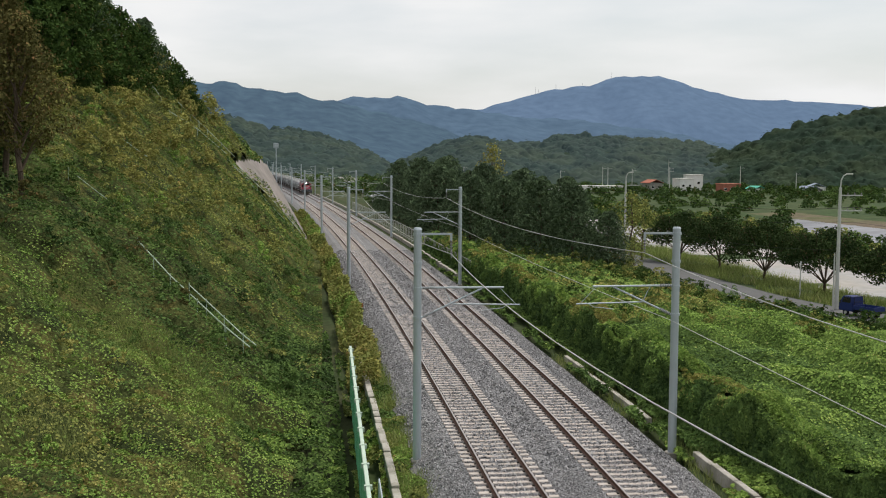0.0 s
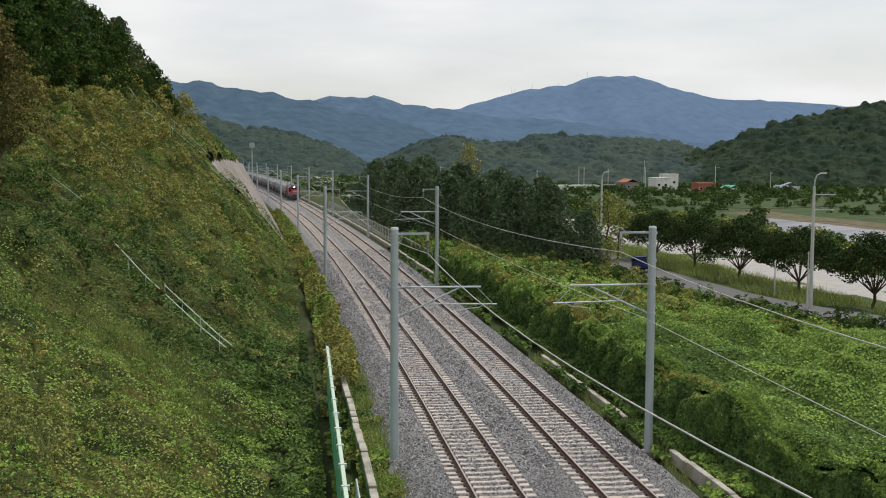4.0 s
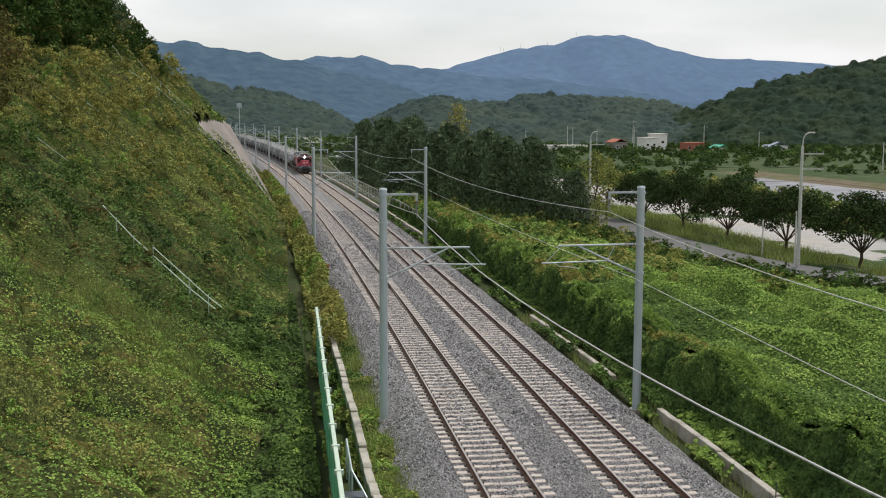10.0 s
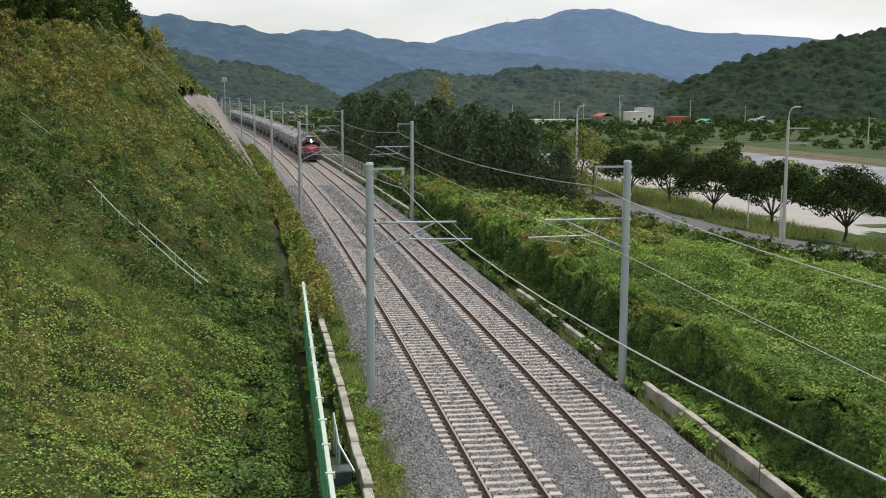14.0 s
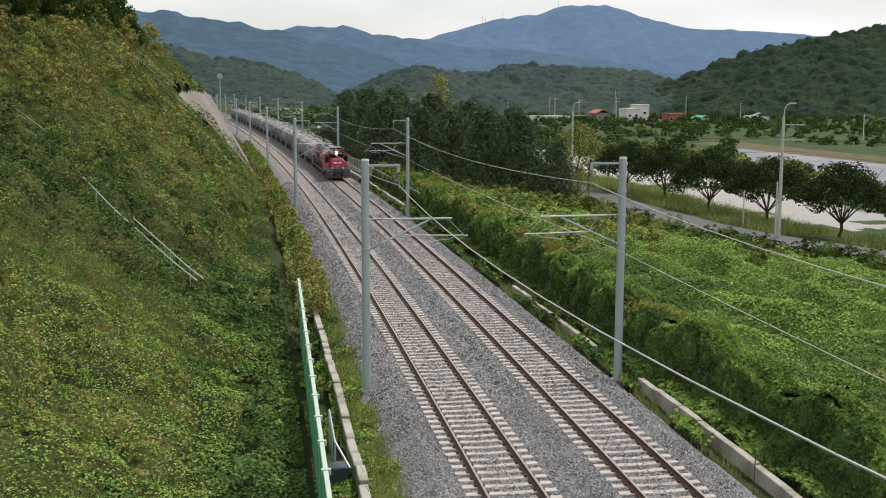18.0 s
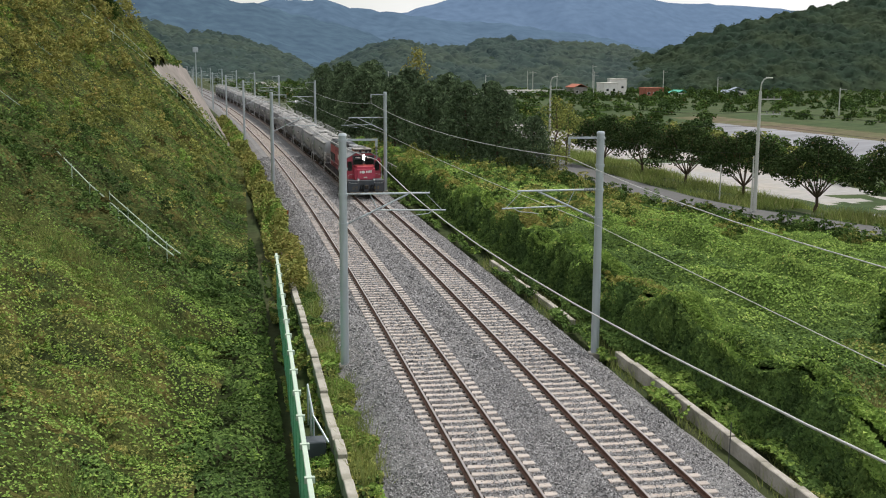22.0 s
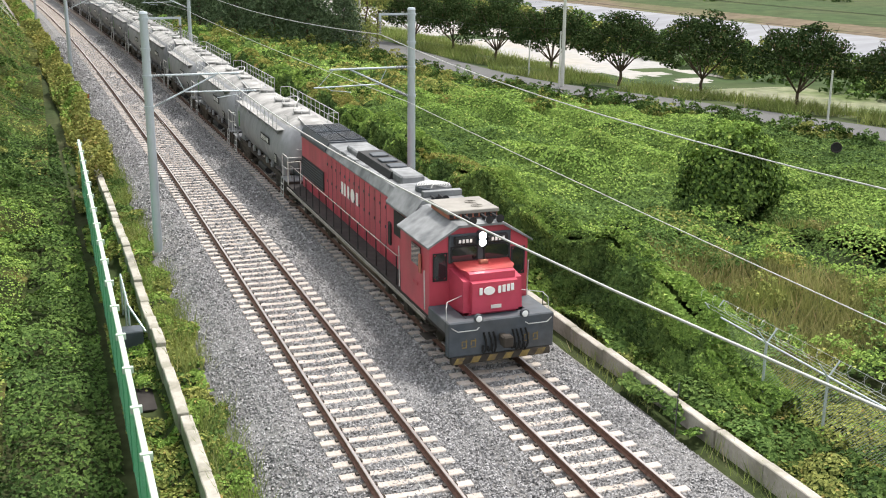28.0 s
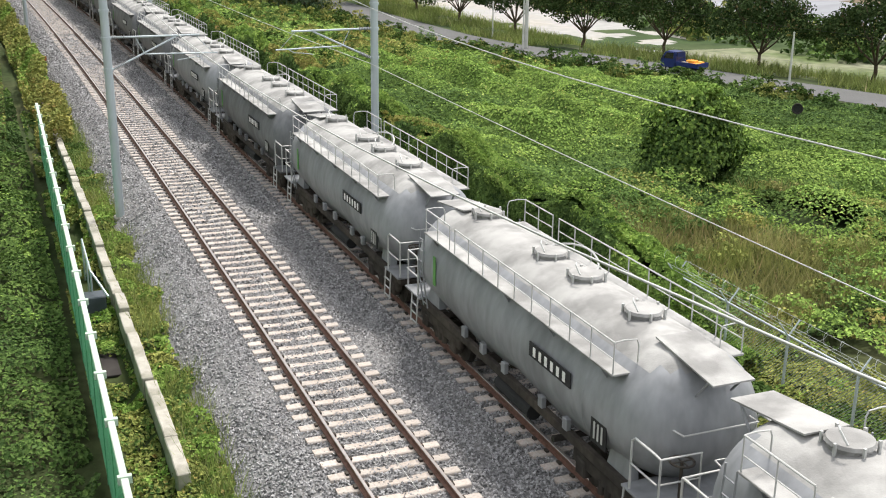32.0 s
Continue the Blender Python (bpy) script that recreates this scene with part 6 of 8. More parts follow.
def hedge(y0, y1, n, size):
    """Vines that bury a fence: a leafy bank, bulging and folded, with a steep side to the track."""
    y, k = rng.uniform(y0, y1, n), rng.random(n)
    top = 1.5 + 0.22 * np.sin(y * 0.55) + 0.18 * np.sin(y * 1.37 + 1) + np.interp(y, [19, 26, 60, 100, 130], [-1.7, 0, 0.1, 0.0, -0.5])
    base = -0.75
    side = k < 0.60
    up = rng.random(n) ** 0.85
    lump, nrm, who = domes(y * 1.0, up * 2.6 + 50, 1.25, 0.10, 0.62, 31, 0.55)
    leaf, nlf, wlf = domes(y * 1.0, up * 2.6 + 150, 0.42, 0.02, 0.16, 35, 0.6)
    lump2, nrm2, who2 = domes(y * 1.0, k * 9 + 90, 1.3, 0.05, 0.55, 33, 0.6)
    s = np.where(side, 9.20 - lump * 0.55 - leaf - 0.42 * (1 - up) + 0.16 * rng.random(n) ** 2, 9.2 + (k - 0.60) / 0.40 * 1.7)
    z = np.where(side, base + up * (top - base), top - 0.02 + lump2 * 0.7 - np.maximum(0, s - 9.9) * 0.9 - np.maximum(0, 9.35 - s) * 1.2)
    nn = np.where(side[:, None], np.stack([-0.60 + 0 * y, -0.50 + 0 * y, 0.62 + 0.2 * up], 1) + np.stack([-nrm[:, 2] * 0.3, nrm[:, 0] * 0.7, nrm[:, 1] * 0.7], 1),
                  np.stack([-0.15 + 0 * y, -0.1 + 0 * y, np.ones(n)], 1) + nrm2 * [0.7, 0.7, 0.2])
    x = s + tx(y)
    p = np.stack([x, y, z], 1)
    # tone paints the bank's shading: pale top and bulges, dark side, folds and foot
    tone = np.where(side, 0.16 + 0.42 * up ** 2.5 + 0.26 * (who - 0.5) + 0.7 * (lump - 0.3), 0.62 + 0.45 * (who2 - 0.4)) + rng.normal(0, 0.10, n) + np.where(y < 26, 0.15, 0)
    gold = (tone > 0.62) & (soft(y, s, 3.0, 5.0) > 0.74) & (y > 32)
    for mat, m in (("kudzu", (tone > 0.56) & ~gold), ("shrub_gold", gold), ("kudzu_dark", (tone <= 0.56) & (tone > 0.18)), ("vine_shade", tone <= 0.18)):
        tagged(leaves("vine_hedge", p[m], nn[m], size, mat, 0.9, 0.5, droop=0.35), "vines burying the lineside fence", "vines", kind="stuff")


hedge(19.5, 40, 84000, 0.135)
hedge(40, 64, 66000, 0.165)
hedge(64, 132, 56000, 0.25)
# the closed inner surface of the bank; its dark colour paints the shade inside
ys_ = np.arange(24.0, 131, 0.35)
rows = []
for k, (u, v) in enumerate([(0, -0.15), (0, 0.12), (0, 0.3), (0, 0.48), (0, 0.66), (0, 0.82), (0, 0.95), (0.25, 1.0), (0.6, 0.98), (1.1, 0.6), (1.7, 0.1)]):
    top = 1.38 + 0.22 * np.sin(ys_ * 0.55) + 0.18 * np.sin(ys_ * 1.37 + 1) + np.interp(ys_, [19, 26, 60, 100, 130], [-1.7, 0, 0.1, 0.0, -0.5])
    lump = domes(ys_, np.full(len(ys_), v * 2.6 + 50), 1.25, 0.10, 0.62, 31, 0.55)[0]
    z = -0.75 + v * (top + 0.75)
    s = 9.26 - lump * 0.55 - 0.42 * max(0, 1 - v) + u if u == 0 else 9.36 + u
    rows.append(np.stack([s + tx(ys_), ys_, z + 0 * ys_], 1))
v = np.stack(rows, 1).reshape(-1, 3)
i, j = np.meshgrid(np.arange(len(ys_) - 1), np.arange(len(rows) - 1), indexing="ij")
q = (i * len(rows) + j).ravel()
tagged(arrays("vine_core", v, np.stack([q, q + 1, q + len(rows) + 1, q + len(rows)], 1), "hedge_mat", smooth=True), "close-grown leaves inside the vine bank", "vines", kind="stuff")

s, x, y = scatter(26000, 7.9, 12.0, 12, 26, lambda s, x, y: s > 7.9)
cover("bank_weeds", x, y, 0.8, 0.05, 0.4, 0.10, (("kudzu_dark", 0.30), ("shrub", 0.24), ("kudzu", 0.34), ("shrub_gold", 0.12)), "low weeds and creepers along the wire fence", 25, big=(2.0, 0.02, 0.4))

RIDGES = (  # crest as (y, distance from the track), its height, and the stretch of y that it covers
    ([(44, 25.4), (49, 24.7), (54, 23.6), (58, 22.5), (64, 22.0), (70, 20.6), (76, 18.7), (90, 16.5)], 1.35, 45, 82),
    ([(40, 18.8), (46, 17.7), (50, 17.9), (53, 17.3), (56, 15.8), (62, 14.6)], 1.25, 43, 57),
    ([(44, 31.5), (54, 29.5), (64, 27.4), (76, 24.5), (92, 22.5)], 1.0, 48, 95),
    ([(58, 18.5), (66, 17.0), (74, 15.0), (86, 14.0)], 0.9, 59, 84),
)
MOUNDS = ((31.5, 38.6, 2.9, 1.35), (35.4, 39.2, 3.0, 1.3), (29.3, 32.6, 2.3, 0.8), (39.5, 40.5, 2.6, 0.9), (23.4, 53.6, 2.0, 0.7), (20.6, 43.5, 1.8, 0.6), (34.5, 45.5, 2.4, 0.7), (38.0, 34.5, 2.8, 0.9))


def relief(x, y):
    """Swells of the vine carpet over whatever it has buried: long ridges, steep towards the track, rounded mounds and a fine leafy ripple."""
    s = x - tx(y)
    far = np.clip((y - 78) / 20, 0, 1)
    z = np.zeros(x.shape)
    for crest, high, y0, y1 in RIDGES:
        c = np.array(crest, float)
        u = s - np.interp(y, c[:, 0], c[:, 1]) - 0.35 * np.sin(y * 0.9) - 0.25 * np.sin(y * 1.9 + 2)
        ends = np.clip((y - y0) / 3, 0, 1) * np.clip((y1 - y) / 6, 0, 1)
        form = np.where(u < 0, np.exp(-(u / 0.95) ** 2), np.exp(-(u / 2.3) ** 2))
        z = np.maximum(z, high * form * ends * (0.88 + 0.12 * np.sin(y * 0.6 + high * 9)))
    for mx, my, r, high in MOUNDS:
        q = np.maximum(0, 1 - ((x - mx) ** 2 + (y - my) ** 2) / r ** 2)
        z = np.maximum(z, high * q ** 0.65)
    a, b = domes(x + 0.5 * np.sin(y * 0.9), y * 0.8, 3.3, 0.05, 0.60, 61, 0.75)[0], domes(x, y * 0.85 + 0.3 * np.sin(x), 1.5, 0.02, 0.30, 62, 0.7)[0]
    z = z + (a * 0.8 + b) * (1 - 0.4 * far) - 0.55 * np.exp(-((s - 12.4) / 1.1) ** 2) * np.clip((70 - y) / 20, 0, 1)
    return z * (1 - np.exp(-((x - 27.9) ** 2 + (y - 40.3) ** 2) / 3.0)) * np.clip((s - 10.2) / 2.0, 0, 1)


def field_mat(name, xs, ys_):
    """The closed leafy surface of the vines, just under the outer leaves."""
    ss, yy = np.meshgrid(xs, ys_, indexing="ij")
    ss, yy = ss.ravel(), yy.ravel()
    xx = ss + tx(yy)
    zz = gz(xx, yy) + relief(xx, yy) - 0.07 + 0.05 * np.sin(xx * 7.1 + 2 * np.sin(yy * 5)) * np.sin(yy * 6.3 + xx)
    zz -= 0.5 * np.clip((across(xx, yy) + 3) / 2, 0, 1)
    i, j = np.meshgrid(np.arange(len(xs) - 1), np.arange(len(ys_) - 1), indexing="ij")
    q = (i * len(ys_) + j).ravel()
    q = q[(across(xx[q], yy[q]) < -1.5) & ((yy[q] > 36) | (ss[q] > 24))]
    tagged(arrays(name, np.stack([xx, yy, zz], 1), np.stack([q, q + len(ys_), q + len(ys_) + 1, q + 1], 1), "vine_mat", smooth=True), "thick mat of vines over the field", "vines", kind="stuff")


field_mat("vine_mat", np.arange(10.4, 52, 0.36), np.arange(18, 82.01, 0.4))
field_mat("vine_mat", np.arange(10.4, 52, 0.6), np.arange(82, 150, 0.8))
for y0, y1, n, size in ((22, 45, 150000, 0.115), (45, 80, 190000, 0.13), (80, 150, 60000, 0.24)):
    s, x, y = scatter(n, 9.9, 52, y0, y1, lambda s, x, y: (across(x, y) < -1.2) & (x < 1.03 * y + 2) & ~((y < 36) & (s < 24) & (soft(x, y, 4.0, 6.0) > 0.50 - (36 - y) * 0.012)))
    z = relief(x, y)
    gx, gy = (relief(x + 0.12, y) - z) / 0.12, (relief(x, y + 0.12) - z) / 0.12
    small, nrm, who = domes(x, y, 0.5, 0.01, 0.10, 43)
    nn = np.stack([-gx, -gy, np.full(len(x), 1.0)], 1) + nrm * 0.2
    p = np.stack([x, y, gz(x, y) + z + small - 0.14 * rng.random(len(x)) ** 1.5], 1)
    # tint follows height, painting hollows shaded and crests lit through leaf colour
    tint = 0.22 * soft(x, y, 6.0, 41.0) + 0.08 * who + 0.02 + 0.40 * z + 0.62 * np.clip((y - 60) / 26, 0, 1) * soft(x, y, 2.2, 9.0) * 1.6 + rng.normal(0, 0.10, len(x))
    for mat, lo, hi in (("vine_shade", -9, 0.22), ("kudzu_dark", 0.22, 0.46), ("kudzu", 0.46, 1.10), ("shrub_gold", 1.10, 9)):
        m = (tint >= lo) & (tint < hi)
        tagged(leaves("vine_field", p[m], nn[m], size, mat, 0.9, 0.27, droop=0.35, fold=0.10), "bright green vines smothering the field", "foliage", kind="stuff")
s, x, y = scatter(60000, 9.8, 34, 8, 38, lambda s, x, y: (y < 37) & (s < 26) & (soft(x, y, 4.0, 6.0) > 0.42 - (36 - y) * 0.012))
tagged(blades("straw_grass", np.stack([x, y, gz(x, y)], 1), 0.75, "straw", 0.018, 0.38), "straw-coloured tall grass behind the wire fence", "grass", kind="stuff")
s, x, y = scatter(110, 10.3, 25, 9, 37, lambda s, x, y: s > 10.3)
bushes(x, y, rng.uniform(0.35, 0.8, len(x)), rng.random(len(x)), gz(x, y), 0.12, 420, "straw-coloured and green weeds in clumps", ("kudzu_dark", "shrub", "shrub_gold", "straw"), "weed_clumps")
s, x, y = scatter(52000, 9.4, 30, 8, 38, lambda s, x, y: soft(x, y, 2.2, 9.0) > 0.40)
cover("field_weeds", x, y, 1.1, 0.1, 0.6, 0.12, (("kudzu_dark", 0.34), ("kudzu", 0.24), ("shrub", 0.32), ("shrub_gold", 0.10)), "mixed weeds behind the wire fence", 47, big=(3.0, 0.02, 0.7))
n = 170
y, s = rng.uniform(66, 140, n), rng.uniform(10.8, 33, n)
x = s + tx(y)
m = across(x, y) < -2
x, y = x[m], y[m]
r = rng.uniform(0.35, 0.95, len(x))
bushes(x, y, r, rng.random(len(x)), gz(x, y) + 0.4, 0.17, 300, "shrubs and tall weeds scattered over the far field", ("kudzu_dark", "shrub", "shrub_gold", "broad", "shrub"), "field_shrubs", tall=1.2)
# shrubs by the road
n = 330
y, q = rng.uniform(38, 150, n), rng.uniform(-5.5, -0.9, n)
x = np.where(y > 200, 0, np.interp(y, ROAD_A[:, 0], ROAD_A[:, 1])) + q * 1.066
bushes(x, y, rng.uniform(0.45, 1.05, n), rng.random(n), gz(x, y), 0.2, 260, "dusky shrubs beside the road", ("broad", "kudzu_dark", "broad", "shrub"), "roadside_shrubs")
n = 420
y, q = rng.uniform(85, 330, n), rng.uniform(35, 55, n)
x = np.where(y > 200, tx(y) + 37.2, np.interp(y, ROAD_A[:, 0], ROAD_A[:, 1])) + q * 1.066
bushes(x, y, rng.uniform(0.9, 2.4, n), rng.random(n), np.full(n, -5.2), 0.55, 36, "bushes and small trees on the river plain", ("broad", "kudzu_dark", "shrub", "broad"), "river_bushes")
s, x, y = scatter(150000, 25, 85, 40, 165, lambda s, x, y: (across(x, y) > 5.3) & (across(x, y) < 22) & (soft(x, y, 3.0, 7.0) > 0.30) & (rng.random(len(x)) < np.clip((24 - across(x, y)) / 12, 0, 1)))
tagged(blades("verge_reeds", np.stack([x, y, gz(x, y)], 1), 0.85, "grass", 0.022, 0.45), "soft long grass between road and river", "grass", kind="stuff")


# ---------------------------------------------------------------- trees
def crown_cloud(centres, radii, per, flat=0.75):
    """Points on the outsides of overlapping leaf clusters, with outward normals."""
    ps, ns = [], []
    for c, r in zip(centres, radii):
        d = rng.normal(0, 1, (per, 3))
        d /= np.linalg.norm(d, axis=1, keepdims=True)
        k = r * (0.45 + 0.55 * rng.random(per) ** 0.5)
        ps.append(np.asarray(c) + d * k[:, None] * [1, 1, flat])
        ns.append(d * [1, 1, 1.2] + [0, 0, 0.35])
    return np.concatenate(ps), np.concatenate(ns)


def limb(bm, a, b, r0, r1, bends=3, wander=0.12):
    """A tapering, slightly crooked limb; returns its last point."""
    a, b = Vector(a), Vector(b)
    pts = [a]
    for i in range(1, bends):
        p = a.lerp(b, i / bends) + Vector(rng.normal(0, wander, 3)) * (b - a).length * 0.3
        pts.append(p)
    pts.append(b)
    for i in range(len(pts) - 1):
        k0, k1 = i / (len(pts) - 1), (i + 1) / (len(pts) - 1)
        tube(bm, pts[i], pts[i + 1], r0 + (r1 - r0) * k0, 7, r0 + (r1 - r0) * k1)
    return b


def build_tree(name, label, height, width, trunk, kind, mat, leaf, per, clusters, group):
    """A tree with its base at the origin: trunk with limbs, and a crown of leaf clusters."""
    t = thing(name, label, "tree", group)
    bm = bmesh.new()
    centres, radii = [], []
    if kind == "vase":
        fork = Vector((rng.normal(0, 0.1), rng.normal(0, 0.1), height * trunk))
        limb(bm, (0, 0, -0.3), fork, 0.17, 0.13)
        for i in range(10):
            a = i * 2.4 + rng.uniform(-0.3, 0.3)
            tip = Vector((math.cos(a) * width * 0.36, math.sin(a) * width * 0.36, height * rng.uniform(0.55, 0.85)))
            limb(bm, fork, tip, 0.075, 0.02)
        for i in range(clusters):
            a, q = i * 2.4, math.sqrt((i + 0.5) / clusters)
            centres.append((math.cos(a) * q * width * 0.42, math.sin(a) * q * width * 0.42, height * (0.80 - 0.36 * q * q + rng.uniform(-0.14, 0.06))))
            radii.append(width * rng.uniform(0.07, 0.125))
    elif kind == "pine":
        limb(bm, (0, 0, -0.3), (rng.normal(0, 0.2), rng.normal(0, 0.2), height * 0.97), 0.2, 0.03, 5, 0.05)
        for i in range(clusters):
            k = i / clusters
            z = height * (trunk + (0.98 - trunk) * k)
            reach = width * 0.5 * (1 - k) ** 0.5 * rng.uniform(0.6, 1.0) + 0.3
            a = i * 2.4
            c = Vector((math.cos(a) * reach * 0.72, math.sin(a) * reach * 0.72, z))
            limb(bm, (0, 0, z - 0.3), c, 0.05, 0.015, 2)
            centres.append(c)
            radii.append(max(0.45, reach * 0.55))
    else:
        limb(bm, (0, 0, -0.3), (rng.normal(0, 0.3), rng.normal(0, 0.3), height * 0.75), 0.16, 0.06, 4)
        for i in range(clusters):
            k = (i + 0.5) / clusters
            z = height * (trunk + (1 - trunk) * k)
            reach = width * 0.5 * math.sin(math.pi * min(1, 0.25 + 0.75 * k)) * rng.uniform(0.4, 1.0)
            a = i * 2.4 + rng.uniform(-0.5, 0.5)
            c = Vector((math.cos(a) * reach, math.sin(a) * reach, z))
            if i % 2 == 0:
                limb(bm, (0, 0, max(height * 0.2, z - height * 0.18)), c, 0.05, 0.015, 2)
            centres.append(c)
            radii.append(width * rng.uniform(0.13, 0.2))
    part("trunk", bm, "bark", t, "dark tapering trunk with limbs")
    p, n = crown_cloud(centres, radii, per, 0.6 if kind == "pine" else 0.75)
    ob = leaves("crown", p, n, leaf, mat, 0.35 if kind == "pine" else 0.75, 0.5, t, droop=0.2)
    return t


def plant(model, x, y, z=None, k=1.0, first=False):
    """A copy of a model tree, turned and sized."""
    z = ground_z(x, y) if z is None else z
    o = model if first else copy_thing(model, pose(0, 0, 0))
    o.matrix_world = pose(x, y, z, 0, 0, rng.uniform(0, 360)) @ Matrix.Diagonal((k * rng.uniform(0.93, 1.07), k * rng.uniform(0.93, 1.07), k, 1))
    return o


street = [build_tree("street_tree", "round-crowned dark green street tree beside the road", 7.8, 9.4, 0.16, "vase", "street_leaf", 0.23, 105, 74, "street trees") for i in range(3)]
rows = [(44.6, 135.0), (46.1, 125.0), (46.9, 113.3), (48.3, 102.0), (50.7, 92.1), (55.0, 84.7), (57.6, 74.5), (62.3, 66.6), (66.5, 58.0), (71.0, 49.5), (75.5, 41.0)]
for i, (x, y) in enumerate(rows):
    plant(street[i % 3], x, y, -2.95, 1.0 if i < 5 else 1.03, first=i < 3)
pines = [build_tree("pine_tree", "dense dark green pine", 11.0, 9.6, 0.06, "pine", "pine", 0.56, 85, 56, "pine grove") for i in range(3)]
spots = [(15.5, 186, 0.85), (15.8, 168, 0.8), (16.0, 158, 0.95), (19.3, 147, 0.9), (18.0, 172, 1.0), (22.3, 137, 0.86), (22.5, 156, 1.0), (25.8, 132, 0.90), (26.5, 148, 1.0), (29.1, 128, 0.86),
         (31.0, 140, 0.95), (17.0, 200, 1.05), (13.5, 205, 0.7), (33.0, 126, 0.62), (20.5, 188, 1.1), (12.5, 222, 0.6), (11.5, 240, 0.5), (15.0, 228, 1.0)]
for i, (x, y, k) in enumerate(spots):
    plant(pines[i % 3], x, y, None, k, first=i < 3)
light = build_tree("poplar_tree", "tall thin tree with yellow-green leaves", 14.0, 5.5, 0.35, "round", "shrub_gold", 0.34, 42, 26, "roadside trees")
plant(light, 25.0, 165.0, None, 1.0, first=True)
thin = build_tree("locust_tree", "sparse tree with light green and browning leaves", 8.6, 5.0, 0.3, "round", "shrub", 0.30, 34, 24, "roadside trees")
plant(thin, 36.5, 129.0, None, 1.0, first=True)
plant(thin, 40.0, 136.0, None, 0.9)
plant(thin, 33.8, 118.0, None, 0.5)
crest = [build_tree("slope_tree", "dark broadleaf tree on the slope's crest", 9.0, 8.5, 0.08, "round", "broad", 0.52, 80, 34, "slope trees") for i in range(3)]
k = 0
for y, s, h in [(84, -29.5, 6.5), (88, -27, 6.5), (92, -29, 7.0), (95, -26.5, 6.2), (99, -28.5, 6.6), (102, -26, 6.2), (105, -28.5, 6.5), (108, -25.5, 5.9), (111, -27.5, 6.0), (114, -24.5, 5.6),
                (117, -26, 5.8), (119.5, -23, 4.8), (125, -21.5, 4.9), (128, -20, 4.2), (131, -19, 3.2), (134.5, -17.8, 2.0), (139, -16.5, 1.6), (116, -31, 7.5), (110, -31, 7.2),
                (104, -32, 7.0), (98, -32, 7.0), (98, -23.5, 4.6), (104, -22.8, 4.6), (110, -22, 4.2), (90, -24.5, 5.0), (84, -25.5, 5.4), (77, -28, 6.5), (70, -28, 6.5), (148, -14.2, 1.5), (158, -12.8, 1.4),
                (117, -20.0, 3.2), (124, -17.8, 2.6)]:
    plant(crest[k % 3], track(y) + s, y, None, h / 9.0, first=k < 3)
    k += 1
plant(pines[0], track(121) - 22.8, 121, None, 0.60)
plant(pines[1], track(106) - 27.0, 106, None, 0.72)
brown = build_tree("slope_tree", "thin tree with browning leaves on the slope", 9.0, 4.4, 0.32, "round", "brown_leaf", 0.17, 150, 40, "slope trees")
plant(brown, -13.9, 52.2, None, 0.95, first=True)
plant(brown, -15.3, 54.2, None, 1.05)
plant(brown, -17.0, 58.5, None, 1.0)
for x, y, h in ((-16.6, 54.5, 3.2), (-18.6, 57.5, 4.5), (-20.5, 62.0, 5.5), (-16.8, 60.0, 3.0)):
    plant(crest[int(y) % 3], x, y, None, h / 9.0)

# tree drowned in vines
vt = thing("vine_covered_tree", "low tree drowned in dark climbing vines", "tree")
bm = bmesh.new()
limb(bm, (0, 0, -0.4), (0.3, 0, 3.4), 0.2, 0.06)
limb(bm, (0, 0, 0.8), (-1.2, 0.3, 2.8), 0.11, 0.03)
limb(bm, (0, 0, 0.9), (1.4, 0.2, 2.6), 0.11, 0.03)
part("trunk", bm, "bark", vt, "dark stem under the vines")
hang, top = [], []
for i in range(34):                    # curtains of vine hung from the crown
    a = i * 2.4 + rng.uniform(-0.2, 0.2)
    r, z1, z0 = 1.5 + 0.4 * math.sin(2.1 * a + 1) + rng.uniform(-0.25, 0.25), 3.1 + 0.6 * math.sin(1.3 * a + 2) + rng.uniform(-0.4, 0.3), rng.uniform(-0.1, 0.9)
    m = 330
    q = rng.random(m)
    out = r * (0.80 + 0.30 * np.sin(q * math.pi) ** 0.7 - 0.25 * q ** 4) + rng.normal(0, 0.12, m)
    b = a + rng.normal(0, 0.17, m)
    hang.append(np.stack([out * np.cos(b) * 1.12, out * np.sin(b), z0 + (z1 - z0) * q], 1))
for i in range(22):                    # lumpy top
    a, q = i * 2.4, math.sqrt((i + 0.5) / 22)
    c = np.array((math.cos(a) * q * 1.75, math.sin(a) * q * 1.55, 3.7 - 0.9 * q * q + rng.uniform(-0.45, 0.35)))
    d = rng.normal(0, 1, (190, 3))
    d /= np.linalg.norm(d, axis=1, keepdims=True)
    top.append(c + d * rng.uniform(0.25, 0.55) * [1, 1, 0.8] * rng.uniform(0.6, 1.0, (190, 1)))
for cx, cy, cz, r in ((2.4, 0.2, 1.2, 0.75), (3.0, 0.5, 0.7, 0.7), (2.5, -0.5, 0.5, 0.7), (-1.9, -0.7, 0.5, 0.7), (-2.3, -0.2, 0.2, 0.6), (-1.6, -1.3, 0.3, 0.6), (2.2, 0.6, 2.2, 0.5), (3.8, 0.3, 0.4, 0.6)):
    d = rng.normal(0, 1, (420, 3))
    d /= np.linalg.norm(d, axis=1, keepdims=True)
    hang.append(np.array((cx, cy, cz)) + d * r * rng.uniform(0.6, 1.0, (420, 1)))
hang, top = np.concatenate(hang), np.concatenate(top)
out = hang * [1, 1, 0]
out = out / (np.linalg.norm(out, axis=1, keepdims=True) + 1e-6)
